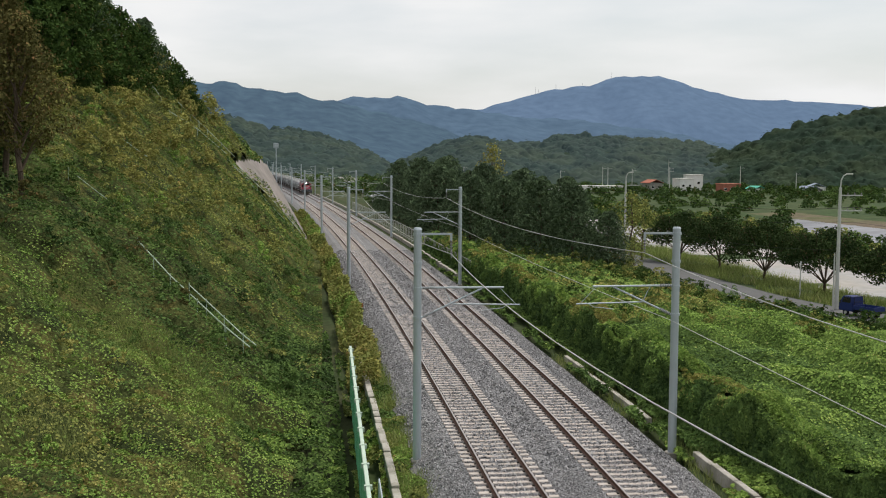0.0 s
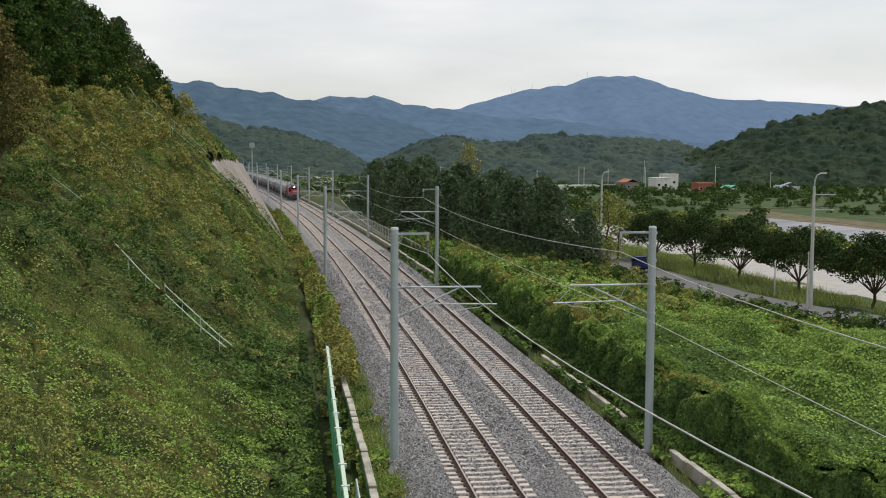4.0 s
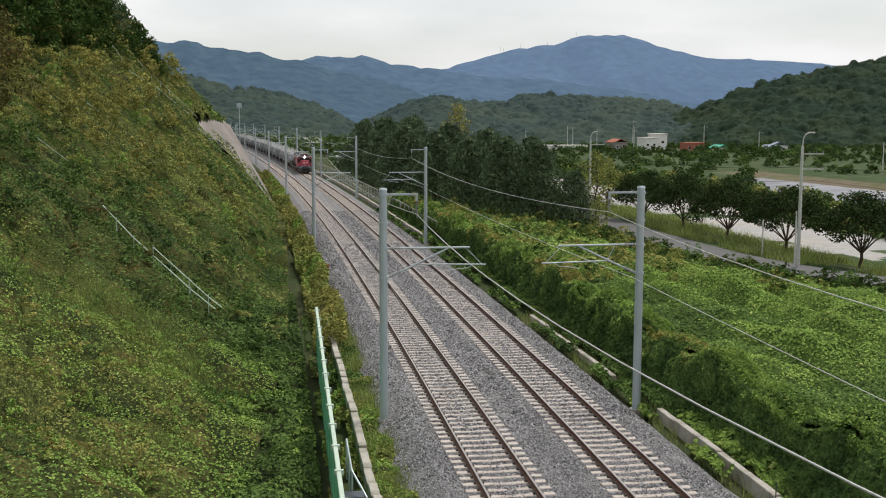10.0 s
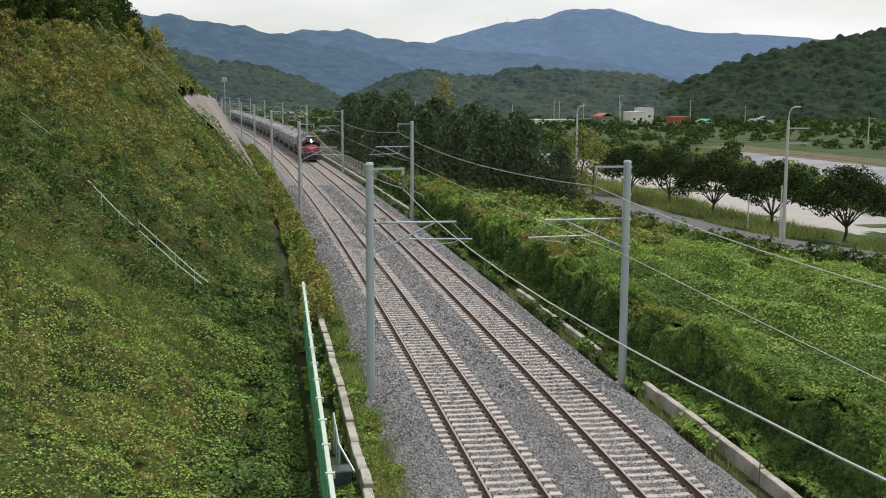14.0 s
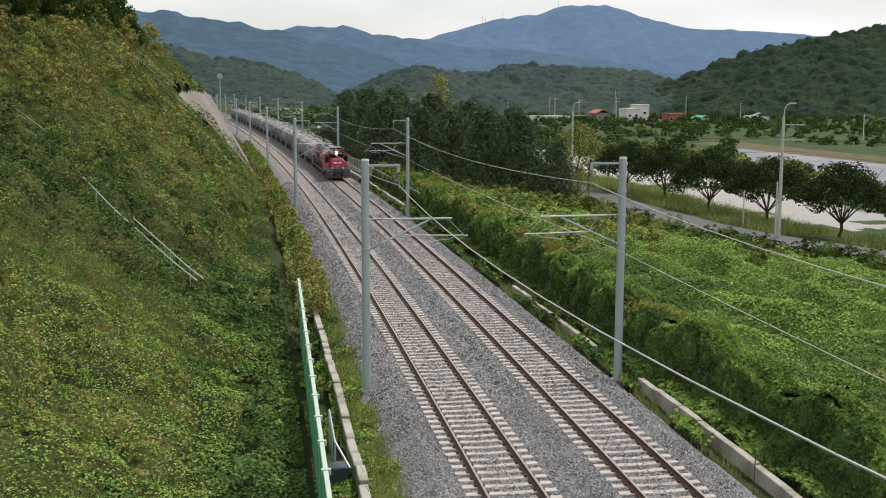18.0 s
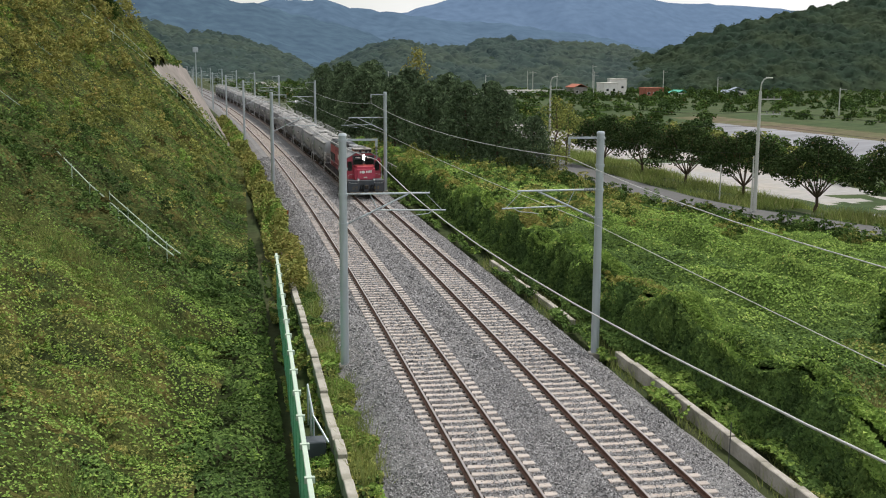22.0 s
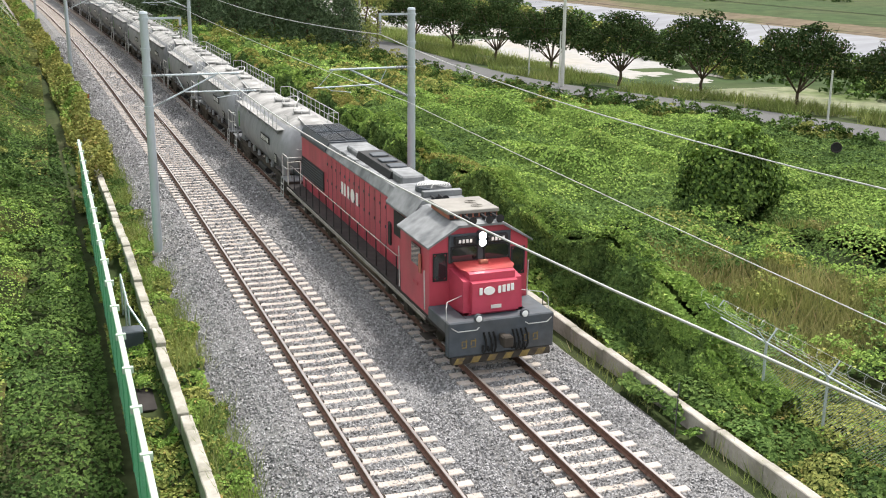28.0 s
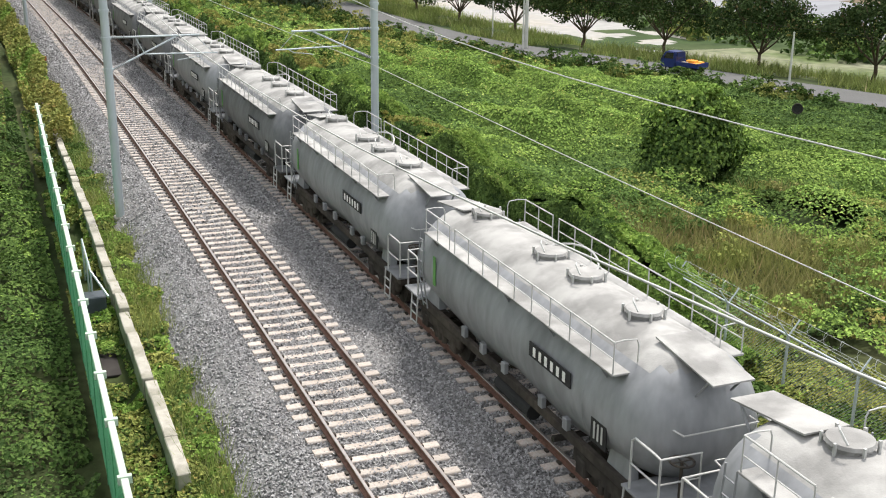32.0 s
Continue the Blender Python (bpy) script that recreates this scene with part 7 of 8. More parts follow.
# lower curtain leaves darker and top leaves pale: light put into leaf colour
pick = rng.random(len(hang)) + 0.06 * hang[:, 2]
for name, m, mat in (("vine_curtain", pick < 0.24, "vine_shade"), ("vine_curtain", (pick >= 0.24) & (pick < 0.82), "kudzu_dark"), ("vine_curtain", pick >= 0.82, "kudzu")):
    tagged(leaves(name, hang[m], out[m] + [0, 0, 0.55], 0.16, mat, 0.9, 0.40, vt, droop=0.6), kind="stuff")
tagged(leaves("vine_top", top, top * [0.3, 0.3, 0.0] + [0, 0, 1.5], 0.16, "kudzu", 0.9, 0.40, vt, droop=0.6), kind="stuff")
# solid leafy lump, coloured dark for the shade inside the vines
bm = bmesh.new()
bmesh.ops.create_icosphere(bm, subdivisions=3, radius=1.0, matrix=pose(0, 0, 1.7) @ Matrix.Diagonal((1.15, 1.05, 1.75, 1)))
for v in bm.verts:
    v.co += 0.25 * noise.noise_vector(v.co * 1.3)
part("stem_tangle", bm, "hedge_mat", vt, "solid dark leafy filler inside the vines")
vt.matrix_world = pose(27.9, 40.3, -1.35)

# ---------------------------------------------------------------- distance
# bluish base colours hold part of the air's haze
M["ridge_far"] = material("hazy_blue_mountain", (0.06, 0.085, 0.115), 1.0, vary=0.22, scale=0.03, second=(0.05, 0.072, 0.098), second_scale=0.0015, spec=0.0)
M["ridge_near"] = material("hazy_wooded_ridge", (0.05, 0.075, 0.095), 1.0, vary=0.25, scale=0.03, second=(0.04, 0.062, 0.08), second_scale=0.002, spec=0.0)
M["ridge_mid"] = material("hazy_blue_green_mountain", (0.042, 0.068, 0.078), 1.0, vary=0.28, scale=0.035, second=(0.033, 0.054, 0.060), second_scale=0.002, spec=0.0)
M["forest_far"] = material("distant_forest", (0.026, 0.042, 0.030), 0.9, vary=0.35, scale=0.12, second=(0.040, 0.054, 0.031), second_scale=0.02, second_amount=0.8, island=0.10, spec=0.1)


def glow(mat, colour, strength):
    """Paints the bluish haze of the air onto far mountains and hills as emission."""
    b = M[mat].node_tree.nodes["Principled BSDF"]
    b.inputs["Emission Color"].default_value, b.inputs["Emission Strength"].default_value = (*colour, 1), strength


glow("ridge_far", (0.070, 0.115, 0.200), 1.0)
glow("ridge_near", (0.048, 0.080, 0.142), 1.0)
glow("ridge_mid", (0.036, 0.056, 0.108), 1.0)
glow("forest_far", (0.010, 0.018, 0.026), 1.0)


def build_ridge(name, y, crest, depth, foot_z, mat, label, rough, steps=90):
    """A mountain: a folded face up to a crest line given as (x, height), and a back."""
    verts, faces, rows = [], [], 16
    x0, x1 = crest[0][0], crest[-1][0]
    for i in range(steps + 1):
        x = x0 + (x1 - x0) * i / steps
        top = lerp(x, crest) + rough * 0.35 * bump(x, 0, rough * 2.0, 3.0) + rough * 0.12 * bump(x, 0, rough * 0.5, 8.0)
        for j in range(rows + 1):
            k = j / rows
            fold = rough * 3.2 * bump(x, k * 400, rough * 7, 5.0) * math.sin(math.pi * min(1, k * 1.0))
            verts.append((x, y - depth * (1 - k) + fold, foot_z + (top - foot_z) * (k ** 0.85)))
        verts.append((x, y + depth * 0.6, foot_z))
    n = rows + 2
    for i in range(steps):
        for j in range(n - 1):
            faces.append((i * n + j, (i + 1) * n + j, (i + 1) * n + j + 1, i * n + j + 1))
    return tagged(arrays(name, verts, faces, mat, smooth=True), label, "mountain", kind="structure")


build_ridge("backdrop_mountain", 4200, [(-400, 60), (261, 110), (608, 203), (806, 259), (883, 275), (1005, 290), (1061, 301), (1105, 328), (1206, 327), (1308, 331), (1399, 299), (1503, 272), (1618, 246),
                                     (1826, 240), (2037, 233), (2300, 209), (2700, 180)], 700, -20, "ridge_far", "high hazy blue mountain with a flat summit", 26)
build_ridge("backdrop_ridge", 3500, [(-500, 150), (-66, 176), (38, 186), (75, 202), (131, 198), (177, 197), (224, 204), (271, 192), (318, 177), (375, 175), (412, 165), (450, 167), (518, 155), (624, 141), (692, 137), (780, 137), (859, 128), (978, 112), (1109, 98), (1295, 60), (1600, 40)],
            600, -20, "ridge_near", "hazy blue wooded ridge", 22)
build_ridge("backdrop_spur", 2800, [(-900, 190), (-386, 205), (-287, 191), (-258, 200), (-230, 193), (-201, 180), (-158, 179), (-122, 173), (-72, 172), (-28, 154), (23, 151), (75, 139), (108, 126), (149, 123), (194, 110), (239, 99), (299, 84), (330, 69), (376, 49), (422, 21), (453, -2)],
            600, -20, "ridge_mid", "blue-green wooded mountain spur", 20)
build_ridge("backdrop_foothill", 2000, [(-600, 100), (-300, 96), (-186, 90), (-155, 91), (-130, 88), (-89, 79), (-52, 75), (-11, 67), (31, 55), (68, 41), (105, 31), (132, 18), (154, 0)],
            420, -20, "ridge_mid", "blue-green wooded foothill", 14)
# masts on the summit
bm = bmesh.new()
for x, h in ((800, 40), (812, 26), (880, 34), (985, 22), (1098, 30)):
    z = lerp(x, [(261, 110), (608, 203), (806, 259), (883, 275), (1005, 290), (1061, 301), (1105, 328)])
    tube(bm, (x, 4195, z - 12), (x, 4195, z + h * 0.6), 0.55, 5)
tagged(part("summit_masts", bm, "wire"), "thin radio masts on the mountain ridge", "radio masts", kind="stuff")


def wooded_hill(name, y, crest, depth, foot_z, step, size, per, mat, label, seed):
    """A hill under trees: a ground form, rounded crowns over it and loose leaf clusters on the crowns."""
    base = build_ridge(name, y, crest, depth, foot_z, "forest", label, step * 0.6, 60)
    base["category"] = "hill"
    x0, x1 = crest[0][0], crest[-1][0]
    cx, cz = np.array([c[0] for c in crest], float), np.array([c[1] for c in crest], float)
    fine = step / 5.0
    nx, nk = int((x1 - x0) / fine), int(depth * 1.05 / fine)
    gx, gk = np.meshgrid(np.linspace(x0, x1, nx), np.linspace(0, 1, nk), indexing="ij")
    gx, gk = gx.ravel(), gk.ravel()
    way = depth * gk * 1.05
    h1, n1, w1 = domes(gx, way, step, step * 0.20, step * 0.62, seed, 0.6)
    h2, n2, w2 = domes(gx, way, step * 0.45, step * 0.06, step * 0.28, seed + 9, 0.6)
    top = np.interp(gx, cx, cz)
    z = foot_z + (top - foot_z) * gk ** 0.85 + ((h1 + h2 * 0.9) * np.clip((top - foot_z) / 8, 0, 1) - step * 0.18) * np.clip(gk * 9, 0, 1)
    yy = y - depth * (1 - gk)
    v = np.stack([gx, yy, z], 1)
    i, j = np.meshgrid(np.arange(nx - 1), np.arange(nk - 1), indexing="ij")
    q = (i * nk + j).ravel()
    tagged(arrays("wood_canopy", v, np.stack([q, q + nk, q + nk + 1, q + 1], 1), mat, smooth=True), label, "wood", kind="stuff")
    n = len(gx) * per // 100
    k = rng.integers(0, len(gx), n)
    tagged(leaves("wood_leaves", v[k] + rng.normal(0, fine * 0.5, (n, 3)) * [1, 1, 0.5], n1[k] * 0.5 + n2[k] * 0.3 + [0, -0.5, 0.6], size, mat, 0.85, 0.10, fold=0.04, droop=0.1), label, "wood", kind="stuff")


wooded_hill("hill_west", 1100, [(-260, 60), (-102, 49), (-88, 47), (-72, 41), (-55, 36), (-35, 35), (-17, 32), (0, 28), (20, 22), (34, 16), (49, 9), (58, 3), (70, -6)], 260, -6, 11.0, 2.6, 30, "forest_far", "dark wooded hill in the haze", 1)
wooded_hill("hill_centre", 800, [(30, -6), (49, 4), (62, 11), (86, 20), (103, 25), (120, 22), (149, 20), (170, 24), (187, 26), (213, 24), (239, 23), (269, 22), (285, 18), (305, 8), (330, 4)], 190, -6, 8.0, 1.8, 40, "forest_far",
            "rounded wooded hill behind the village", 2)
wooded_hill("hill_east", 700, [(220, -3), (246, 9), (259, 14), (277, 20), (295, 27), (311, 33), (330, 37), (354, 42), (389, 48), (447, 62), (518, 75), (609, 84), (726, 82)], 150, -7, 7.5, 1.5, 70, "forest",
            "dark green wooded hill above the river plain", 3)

# scrub and small trees on the plain between river and village
n = 1150
x, y = rng.uniform(40, 330, n), rng.uniform(230, 540, n)
m = (across(x, y) > 36) & ~((across(x, y) > 54) & (across(x, y) < 96) & (x > 0.44 * y) & (y < 335)) & (~((y < 400) & (across(x, y) > 96) & (across(x, y) < 125) & (x > 0.44 * y)) | (rng.random(n) < 0.35)) & ((y < 470) | (x < 140) | (x > 240))
x, y = x[m], y[m]
z0 = np.array([ground_z(float(a), float(b)) for a, b in zip(x, y)])
r = rng.uniform(1.1, 3.2, len(x)) * rng.uniform(0.6, 1.0, len(x))
bushes(x, y, r, rng.random(len(x)), z0 - 0.35 * r, 0.7, 38, "bushes and small trees on the river plain", ("broad", "vine_shade", "broad", "kudzu_dark"), "plain_scrub")
n = 420
x, y = rng.uniform(-60, 110, n), rng.uniform(240, 640, n)
s_ = x - tx(y)
m = (s_ > 14 + (y - 240) * 0.02) & (across(x, y) < 40)
x, y = x[m], y[m]
bushes(x, y, rng.uniform(1.5, 3.2, len(x)), rng.random(len(x)), np.full(len(x), -2.6), 1.0, 14, "low woodland beyond the pines", ("broad", "kudzu_dark", "broad", "pine"), "lineside_wood")


n = 170
x, y = rng.uniform(125, 250, n), rng.uniform(462, 560, n)
m = (y > 514) | (y < 482)
x, y = x[m], y[m]
r = rng.uniform(1.2, 3.4, len(x))
bushes(x, y, r, rng.random(len(x)), -4.6 - 0.35 * r, 0.8, 34, "garden trees and thickets about the village", ("broad", "vine_shade", "broad", "kudzu_dark"), "village_trees")


# ---------------------------------------------------------------- village
def house(x, y, z, w, d, h, roof, wall, label, turn=0.0, gable=True):
    """A plain house: walls, roof, windows and a door towards the river."""
    t = thing("house", label, "house", "village houses")
    bm = bmesh.new()
    box(bm, -w / 2, w / 2, -d / 2, d / 2, -2.0, h)
    wl_ = part("wall", bm, wall, t)
    bm = bmesh.new()
    if gable:
        prism(bm, [(-w / 2 - 0.5, h), (0, h + w * 0.22), (w / 2 + 0.5, h), (w / 2 + 0.5, h - 0.15), (0, h + w * 0.22 - 0.2), (-w / 2 - 0.5, h - 0.15)], -d / 2 - 0.5, d / 2 + 0.5)
    else:
        box(bm, -w / 2 - 0.2, w / 2 + 0.2, -d / 2 - 0.2, d / 2 + 0.2, h, h + 0.5, 0.05)
    part("roof", bm, roof, t)
    k = max(2, int(w / 2.8))
    for i in range(k):
        for fl in range(max(1, int(h / 3))):
            cx, cz = -w / 2 + (i + 0.5) * w / k, 1.5 + fl * 3
            bm = bmesh.new()
            box(bm, cx - 0.7, cx + 0.7, -d / 2 - 0.06, -d / 2 + 0.05, cz - 0.6, cz + 0.6)
            wn_ = part("window", bm, "white", t)
            bm = bmesh.new()
            box(bm, cx - 0.6, cx + 0.6, -d / 2 - 0.09, -d / 2 - 0.06, cz - 0.5, cz + 0.5)
            part("pane", bm, "glass", wn_)
    t.matrix_world = pose(x, y, z, 0, 0, turn)
    return t


house(166, 500, -3.6, 7, 7, 4.4, "dirty_white", "wall_white", "white two-storey house with a flat roof", 12, False)
house(175, 512, -2.6, 8, 7, 5.0, "dirty_white", "wall_white", "white flat-roofed house on the village edge", -8, False)
house(185, 492, -5.0, 9, 7, 3.6, "brick_red", "brick_red", "red-brown brick building with a flat roof", 6, False)
house(153, 506, -4.6, 7, 7, 3.6, "brick_red", "cream", "low house with a rust-orange roof", 15)
house(199, 494, -6.0, 6.5, 6, 2.6, "roof_green", "wall_white", "shed with a bright green roof", 20)
house(222, 488, -6.4, 8, 7, 2.8, "roof_blue", "cream", "old farmhouse with a dark tiled roof", 30)
house(231, 500, -5.6, 8, 7, 3.0, "roof_blue", "wall_white", "farmhouse with a slate-grey roof", -15)
house(15.5, 281, -2.2, 7, 8, 2.6, "white", "wall_white", "low white building by the railway", 5)
house(20.0, 267, -2.2, 6, 7, 2.4, "brick_red", "cream", "low hut with a rust-coloured roof", 5)
house(118, 480, -4.8, 26, 6, 2.6, "dirty_white", "wall_white", "long pale shed at the village edge", 4, False)
house(98, 470, -4.8, 22, 5, 2.4, "dirty_white", "wall_white", "long pale wall-like shed", -3, False)


def utility_pole(x, y, z, h, arms, label, r=0.16, lamp=0):
    t = thing("utility_pole", label, "utility pole", "utility poles")
    bm = bmesh.new()
    bmesh.ops.create_cone(bm, cap_ends=True, segments=10, radius1=r, radius2=r * 0.62, depth=h + 1, matrix=pose(0, 0, h / 2 - 0.5))
    part("post", bm, "lamp_pole", t)
    for i in range(arms):
        bm = bmesh.new()
        zz = h * 0.93 - i * 1.3
        box(bm, -0.1, 2.0, -0.05, 0.05, zz, zz + 0.09)
        a = part("cross_arm", bm, "lamp_pole", t)
        for k in range(3):
            bm = bmesh.new()
            bmesh.ops.create_cone(bm, cap_ends=True, segments=8, radius1=0.07, radius2=0.05, depth=0.2, matrix=pose(0.7 + k * 0.6, 0, zz + 0.18))
            part("pin_insulator", bm, "insulator", a)
    if lamp:
        bm = bmesh.new()
        pts = [(0, 0, h - 0.2), (0.05, 0, h + 0.6), (0.25, 0, h + 1.0), (0.6, 0, h + 1.15)]
        pipe(bm, pts, 0.05)
        arm = part("lamp_arm", bm, "lamp_pole", t)
        bm = bmesh.new()
        box(bm, 0.5, 1.05, -0.12, 0.12, h + 1.08, h + 1.2, 0.03)
        part("lamp_head", bm, "lamp_pole", arm)
    t.matrix_world = pose(x, y, z)
    return t


utility_pole(43.8, 90.0, -2.6, 10.6, 2, "tall pale concrete street pole with a curved lamp", 0.19, 1)
utility_pole(43.3, 89.6, -2.6, 5.0, 0, "short leaning support post", 0.09)
utility_pole(44.3, 98.5, -2.6, 3.4, 0, "thin wooden post by the road", 0.08)
utility_pole(41.5, 149.7, -2.7, 10.0, 1, "tall pale concrete street pole with a curved lamp", 0.19, 1)
utility_pole(50.6, 62.0, -2.6, 4.4, 0, "thin concrete post at the road's edge", 0.10)
for x, y, h in ((127.5, 500, 11), (130, 500, 11), (143, 505, 10), (150, 470, 10), (159.5, 500, 11), (193.8, 500, 11.5), (208, 470, 9), (112, 520, 9), (95, 540, 9), (60, 480, 9), (40, 520, 9), (75, 600, 10), (84, 610, 10),
                (178, 560, 14), (171, 300, 8), (190, 262, 8)):
    utility_pole(x, y, -4.6, h, 1, "distant concrete utility pole", 0.2)
# cables along the road
for dz, dx in ((8.9, 1.2), (8.9, 1.8), (7.6, 1.2), (5.2, 0.0)):
    pts = [Vector((76.0 + dx, 0.0, dz - 2.6)), Vector((43.8 + dx, 90.0, dz - 2.6)), Vector((41.5 + dx, 149.7, dz - 2.9)), Vector((39 + dx, 210.0, dz - 3.0))]
    vs, fs, k = [], [], 0
    for a, b in zip(pts, pts[1:]):
        for i in range(13):
            q = i / 12
            p = a.lerp(b, q) - Vector((0, 0, 1.1 * 4 * q * (1 - q)))
            vs += [p + Vector((0.012, 0, 0)), p + Vector((-0.012, 0, 0.008)), p + Vector((0, 0, -0.014))]
            if k:
                o = 3 * (k - 1)
                fs += [(o + j, o + (j + 1) % 3, o + 3 + (j + 1) % 3, o + 3 + j) for j in range(3)]
            k += 1
    tagged(arrays("power_cable", vs, fs, "dark_wire"), "black power cable slung along the road", "cable", "roadside cables")
# signal mast beyond the slope
t = thing("signal_mast", "tall grey mast with a lattice head beyond the slope", "mast")
bm = bmesh.new()
tube(bm, (0, 0, -1), (0, 0, 14.0), 0.22, 10, 0.15)
part("post", bm, "pole", t)
bm = bmesh.new()
box(bm, -1.0, 1.0, -0.2, 0.2, 13.6, 15.6, 0.3)
part("head", bm, "pole", t)
t.matrix_world = pose(-19.0, 420, 0)

# ---------------------------------------------------------------- sprayed concrete on the slope, stair rails
def shotcrete_sheet():
    ys, ds = spread((116, 218, 0.7)), spread((-0.5, 9.2, 0.22))
    verts, faces, n = [], [], len(ds)
    for y in ys:
        for d in ds:
            s = float(foot(np.array(y))) - d
            x = track(y) + s
            w = 0.10 + 0.10 * bump(x * 2, y, 1.3, ground_z(x, y))
            verts.append((x + 0.16 + w, y, ground_z(x, y) + 0.10 + w * 0.5))
    for i in range(len(ys) - 1):
        for j in range(n - 1):
            y, d = ys[i], ds[j]
            s = np.array(float(foot(np.array(y))) - d)
            if shot(s, s, np.array(y)):
                faces.append((i * n + j, i * n + j + 1, (i + 1) * n + j + 1, (i + 1) * n + j))
    return tagged(arrays("shotcrete_face", verts, faces, "shotcrete", smooth=True), "bare pale sprayed-concrete face on the cut slope", "retaining face", kind="structure")


shotcrete_sheet()


def on_slope(y, d):
    """The point on the slope at y, d metres in from its foot."""
    x = track(y) + lerp(y, FOOT) - d
    return Vector((x, y, ground_z(x, y)))


def stair_rail(lines, label, rise=1.5, thick=0.026):
    """Pale handrails up the slope on posts; each line is a run of (y, distance in from the foot)."""
    t = thing("stair_handrail", label, "handrail", "slope handrails")
    for points in lines:
        line = [on_slope(y, d) for y, d in points]
        for a, b in zip(line, line[1:]):
            k = max(1, round((b - a).length / 2.0))
            for i in range(k):
                p = a.lerp(b, i / k)
                bm = bmesh.new()
                tube(bm, p - Vector((0, 0, 0.4)), p + Vector((0, 0, rise + 0.1)), thick * 0.9, 6)
                part("post", bm, "fence_cap", t)
        bm = bmesh.new()
        pipe(bm, [p + Vector((0, 0, rise)) for p in line], thick)
        part("rail", bm, "fence_cap", t)
    return t


stair_rail([[(55.2, 8.0), (52.8, 6.1), (49.5, 3.2), (47.6, 1.9)], [(54.2, 5.4), (50.0, 2.5), (49.0, 1.8)]], "pale steel handrails climbing through the shrubs")
stair_rail([[(61.2, 12.6), (61.2, 10.4)]], "short pale steel handrail half hidden by shrubs", 1.05, 0.018)
stair_rail([[(84.0, 13.6), (85.0, 11.9)]], "short pale steel handrail half hidden by shrubs", 1.2, 0.026)
stair_rail([[(113.8, 16.4), (109.5, 13.4), (113.8, 11.2), (116.5, 8.5)], [(117.2, 16.0), (116.0, 13.0), (120.2, 10.7), (122.8, 8.0)]], "pale handrails along the crest", 1.7, 0.03)
stair_rail([[(116.5, 8.4), (119.5, 4.6), (124.5, 0.7)], [(121.0, 7.9), (125.0, 4.4), (131.0, 0.9)]], "pale handrails beside the sprayed concrete", 1.3, 0.034)


# ---------------------------------------------------------------- green lineside fence
def green_fence():
    f = thing("green_fence", "green slatted steel fence with a pale top rail", "fence")
    y0, y1, x, step = 12.0, 51.2, 1.07, 2.13
    n = round((y1 - y0) / step)
    for i in range(n + 1):
        y = y0 + i * step
        bm = bmesh.new()
        box(bm, x - 0.035, x + 0.035, y - 0.035, y + 0.035, -0.9, 1.47, 0.006)
        part("post", bm, "fence_green", f)
        bm = bmesh.new()
        box(bm, x - 0.105, x + 0.125, y - 0.05, y + 0.05, 1.40, 1.545, 0.008)
        part("rail_bracket", bm, "fence_cap", f)
    bm = bmesh.new()
    box(bm, x - 0.058, x + 0.062, y0, y1, 1.43, 1.52, 0.012)
    part("top_rail", bm, "fence_cap", f)
    for i in range(n):
        a = y0 + i * step + 0.04
        for k in range(14):
            z = -0.85 + k * 0.165
            bm = bmesh.new()
            box(bm, x - 0.022, x + 0.022, a, a + step - 0.08, z, z + 0.10)
            part("slat", bm, "fence_green", f)
    return f


green_fence()
# drain hatch railing and gauge board
t = thing("drain_railing", "small grey steel railing over the drain", "railing")
for y in (31.0, 32.6, 34.2):
    bm = bmesh.new()
    tube(bm, (1.62, y, -1.2), (1.62, y, 0.15), 0.03, 8)
    part("post", bm, "pole", t)
bm = bmesh.new()
pipe(bm, [(1.62, 34.2, 0.15), (1.62, 31.0, 0.15), (2.0, 30.2, -0.4)], 0.032)
part("rail", bm, "pole", t)
bm = bmesh.new()
box(bm, 1.35, 1.95, 30.4, 31.0, -1.25, -0.45, 0.03)
tagged(part("cable_box", bm, "dark_grey"), "dark steel box in the drain", "box")
bm = bmesh.new()
box(bm, 1.35, 1.95, 26.5, 28.5, -1.24, -1.18, 0.01)
tagged(part("drain_slab", bm, "walkway"), "grey concrete slab in the drain", "slab")
# small rust-orange marker beside the ballast
t = thing("track_marker", "small rust-orange marker post half hidden in the weeds", "marker post")
bm = bmesh.new()
tube(bm, (0, 0, -0.5), (0, 0, 0.35), 0.03, 8)
part("post", bm, "underframe", t)
bm = bmesh.new()
box(bm, -0.16, 0.16, -0.03, 0.03, 0.12, 0.42, 0.015)
part("plate", bm, material("rust_orange_plate", (0.36, 0.13, 0.04), 0.75, vary=0.2, second=(0.20, 0.08, 0.03), second_scale=6.0), t)
t.matrix_world = along(78.0, -2.6, -0.45)


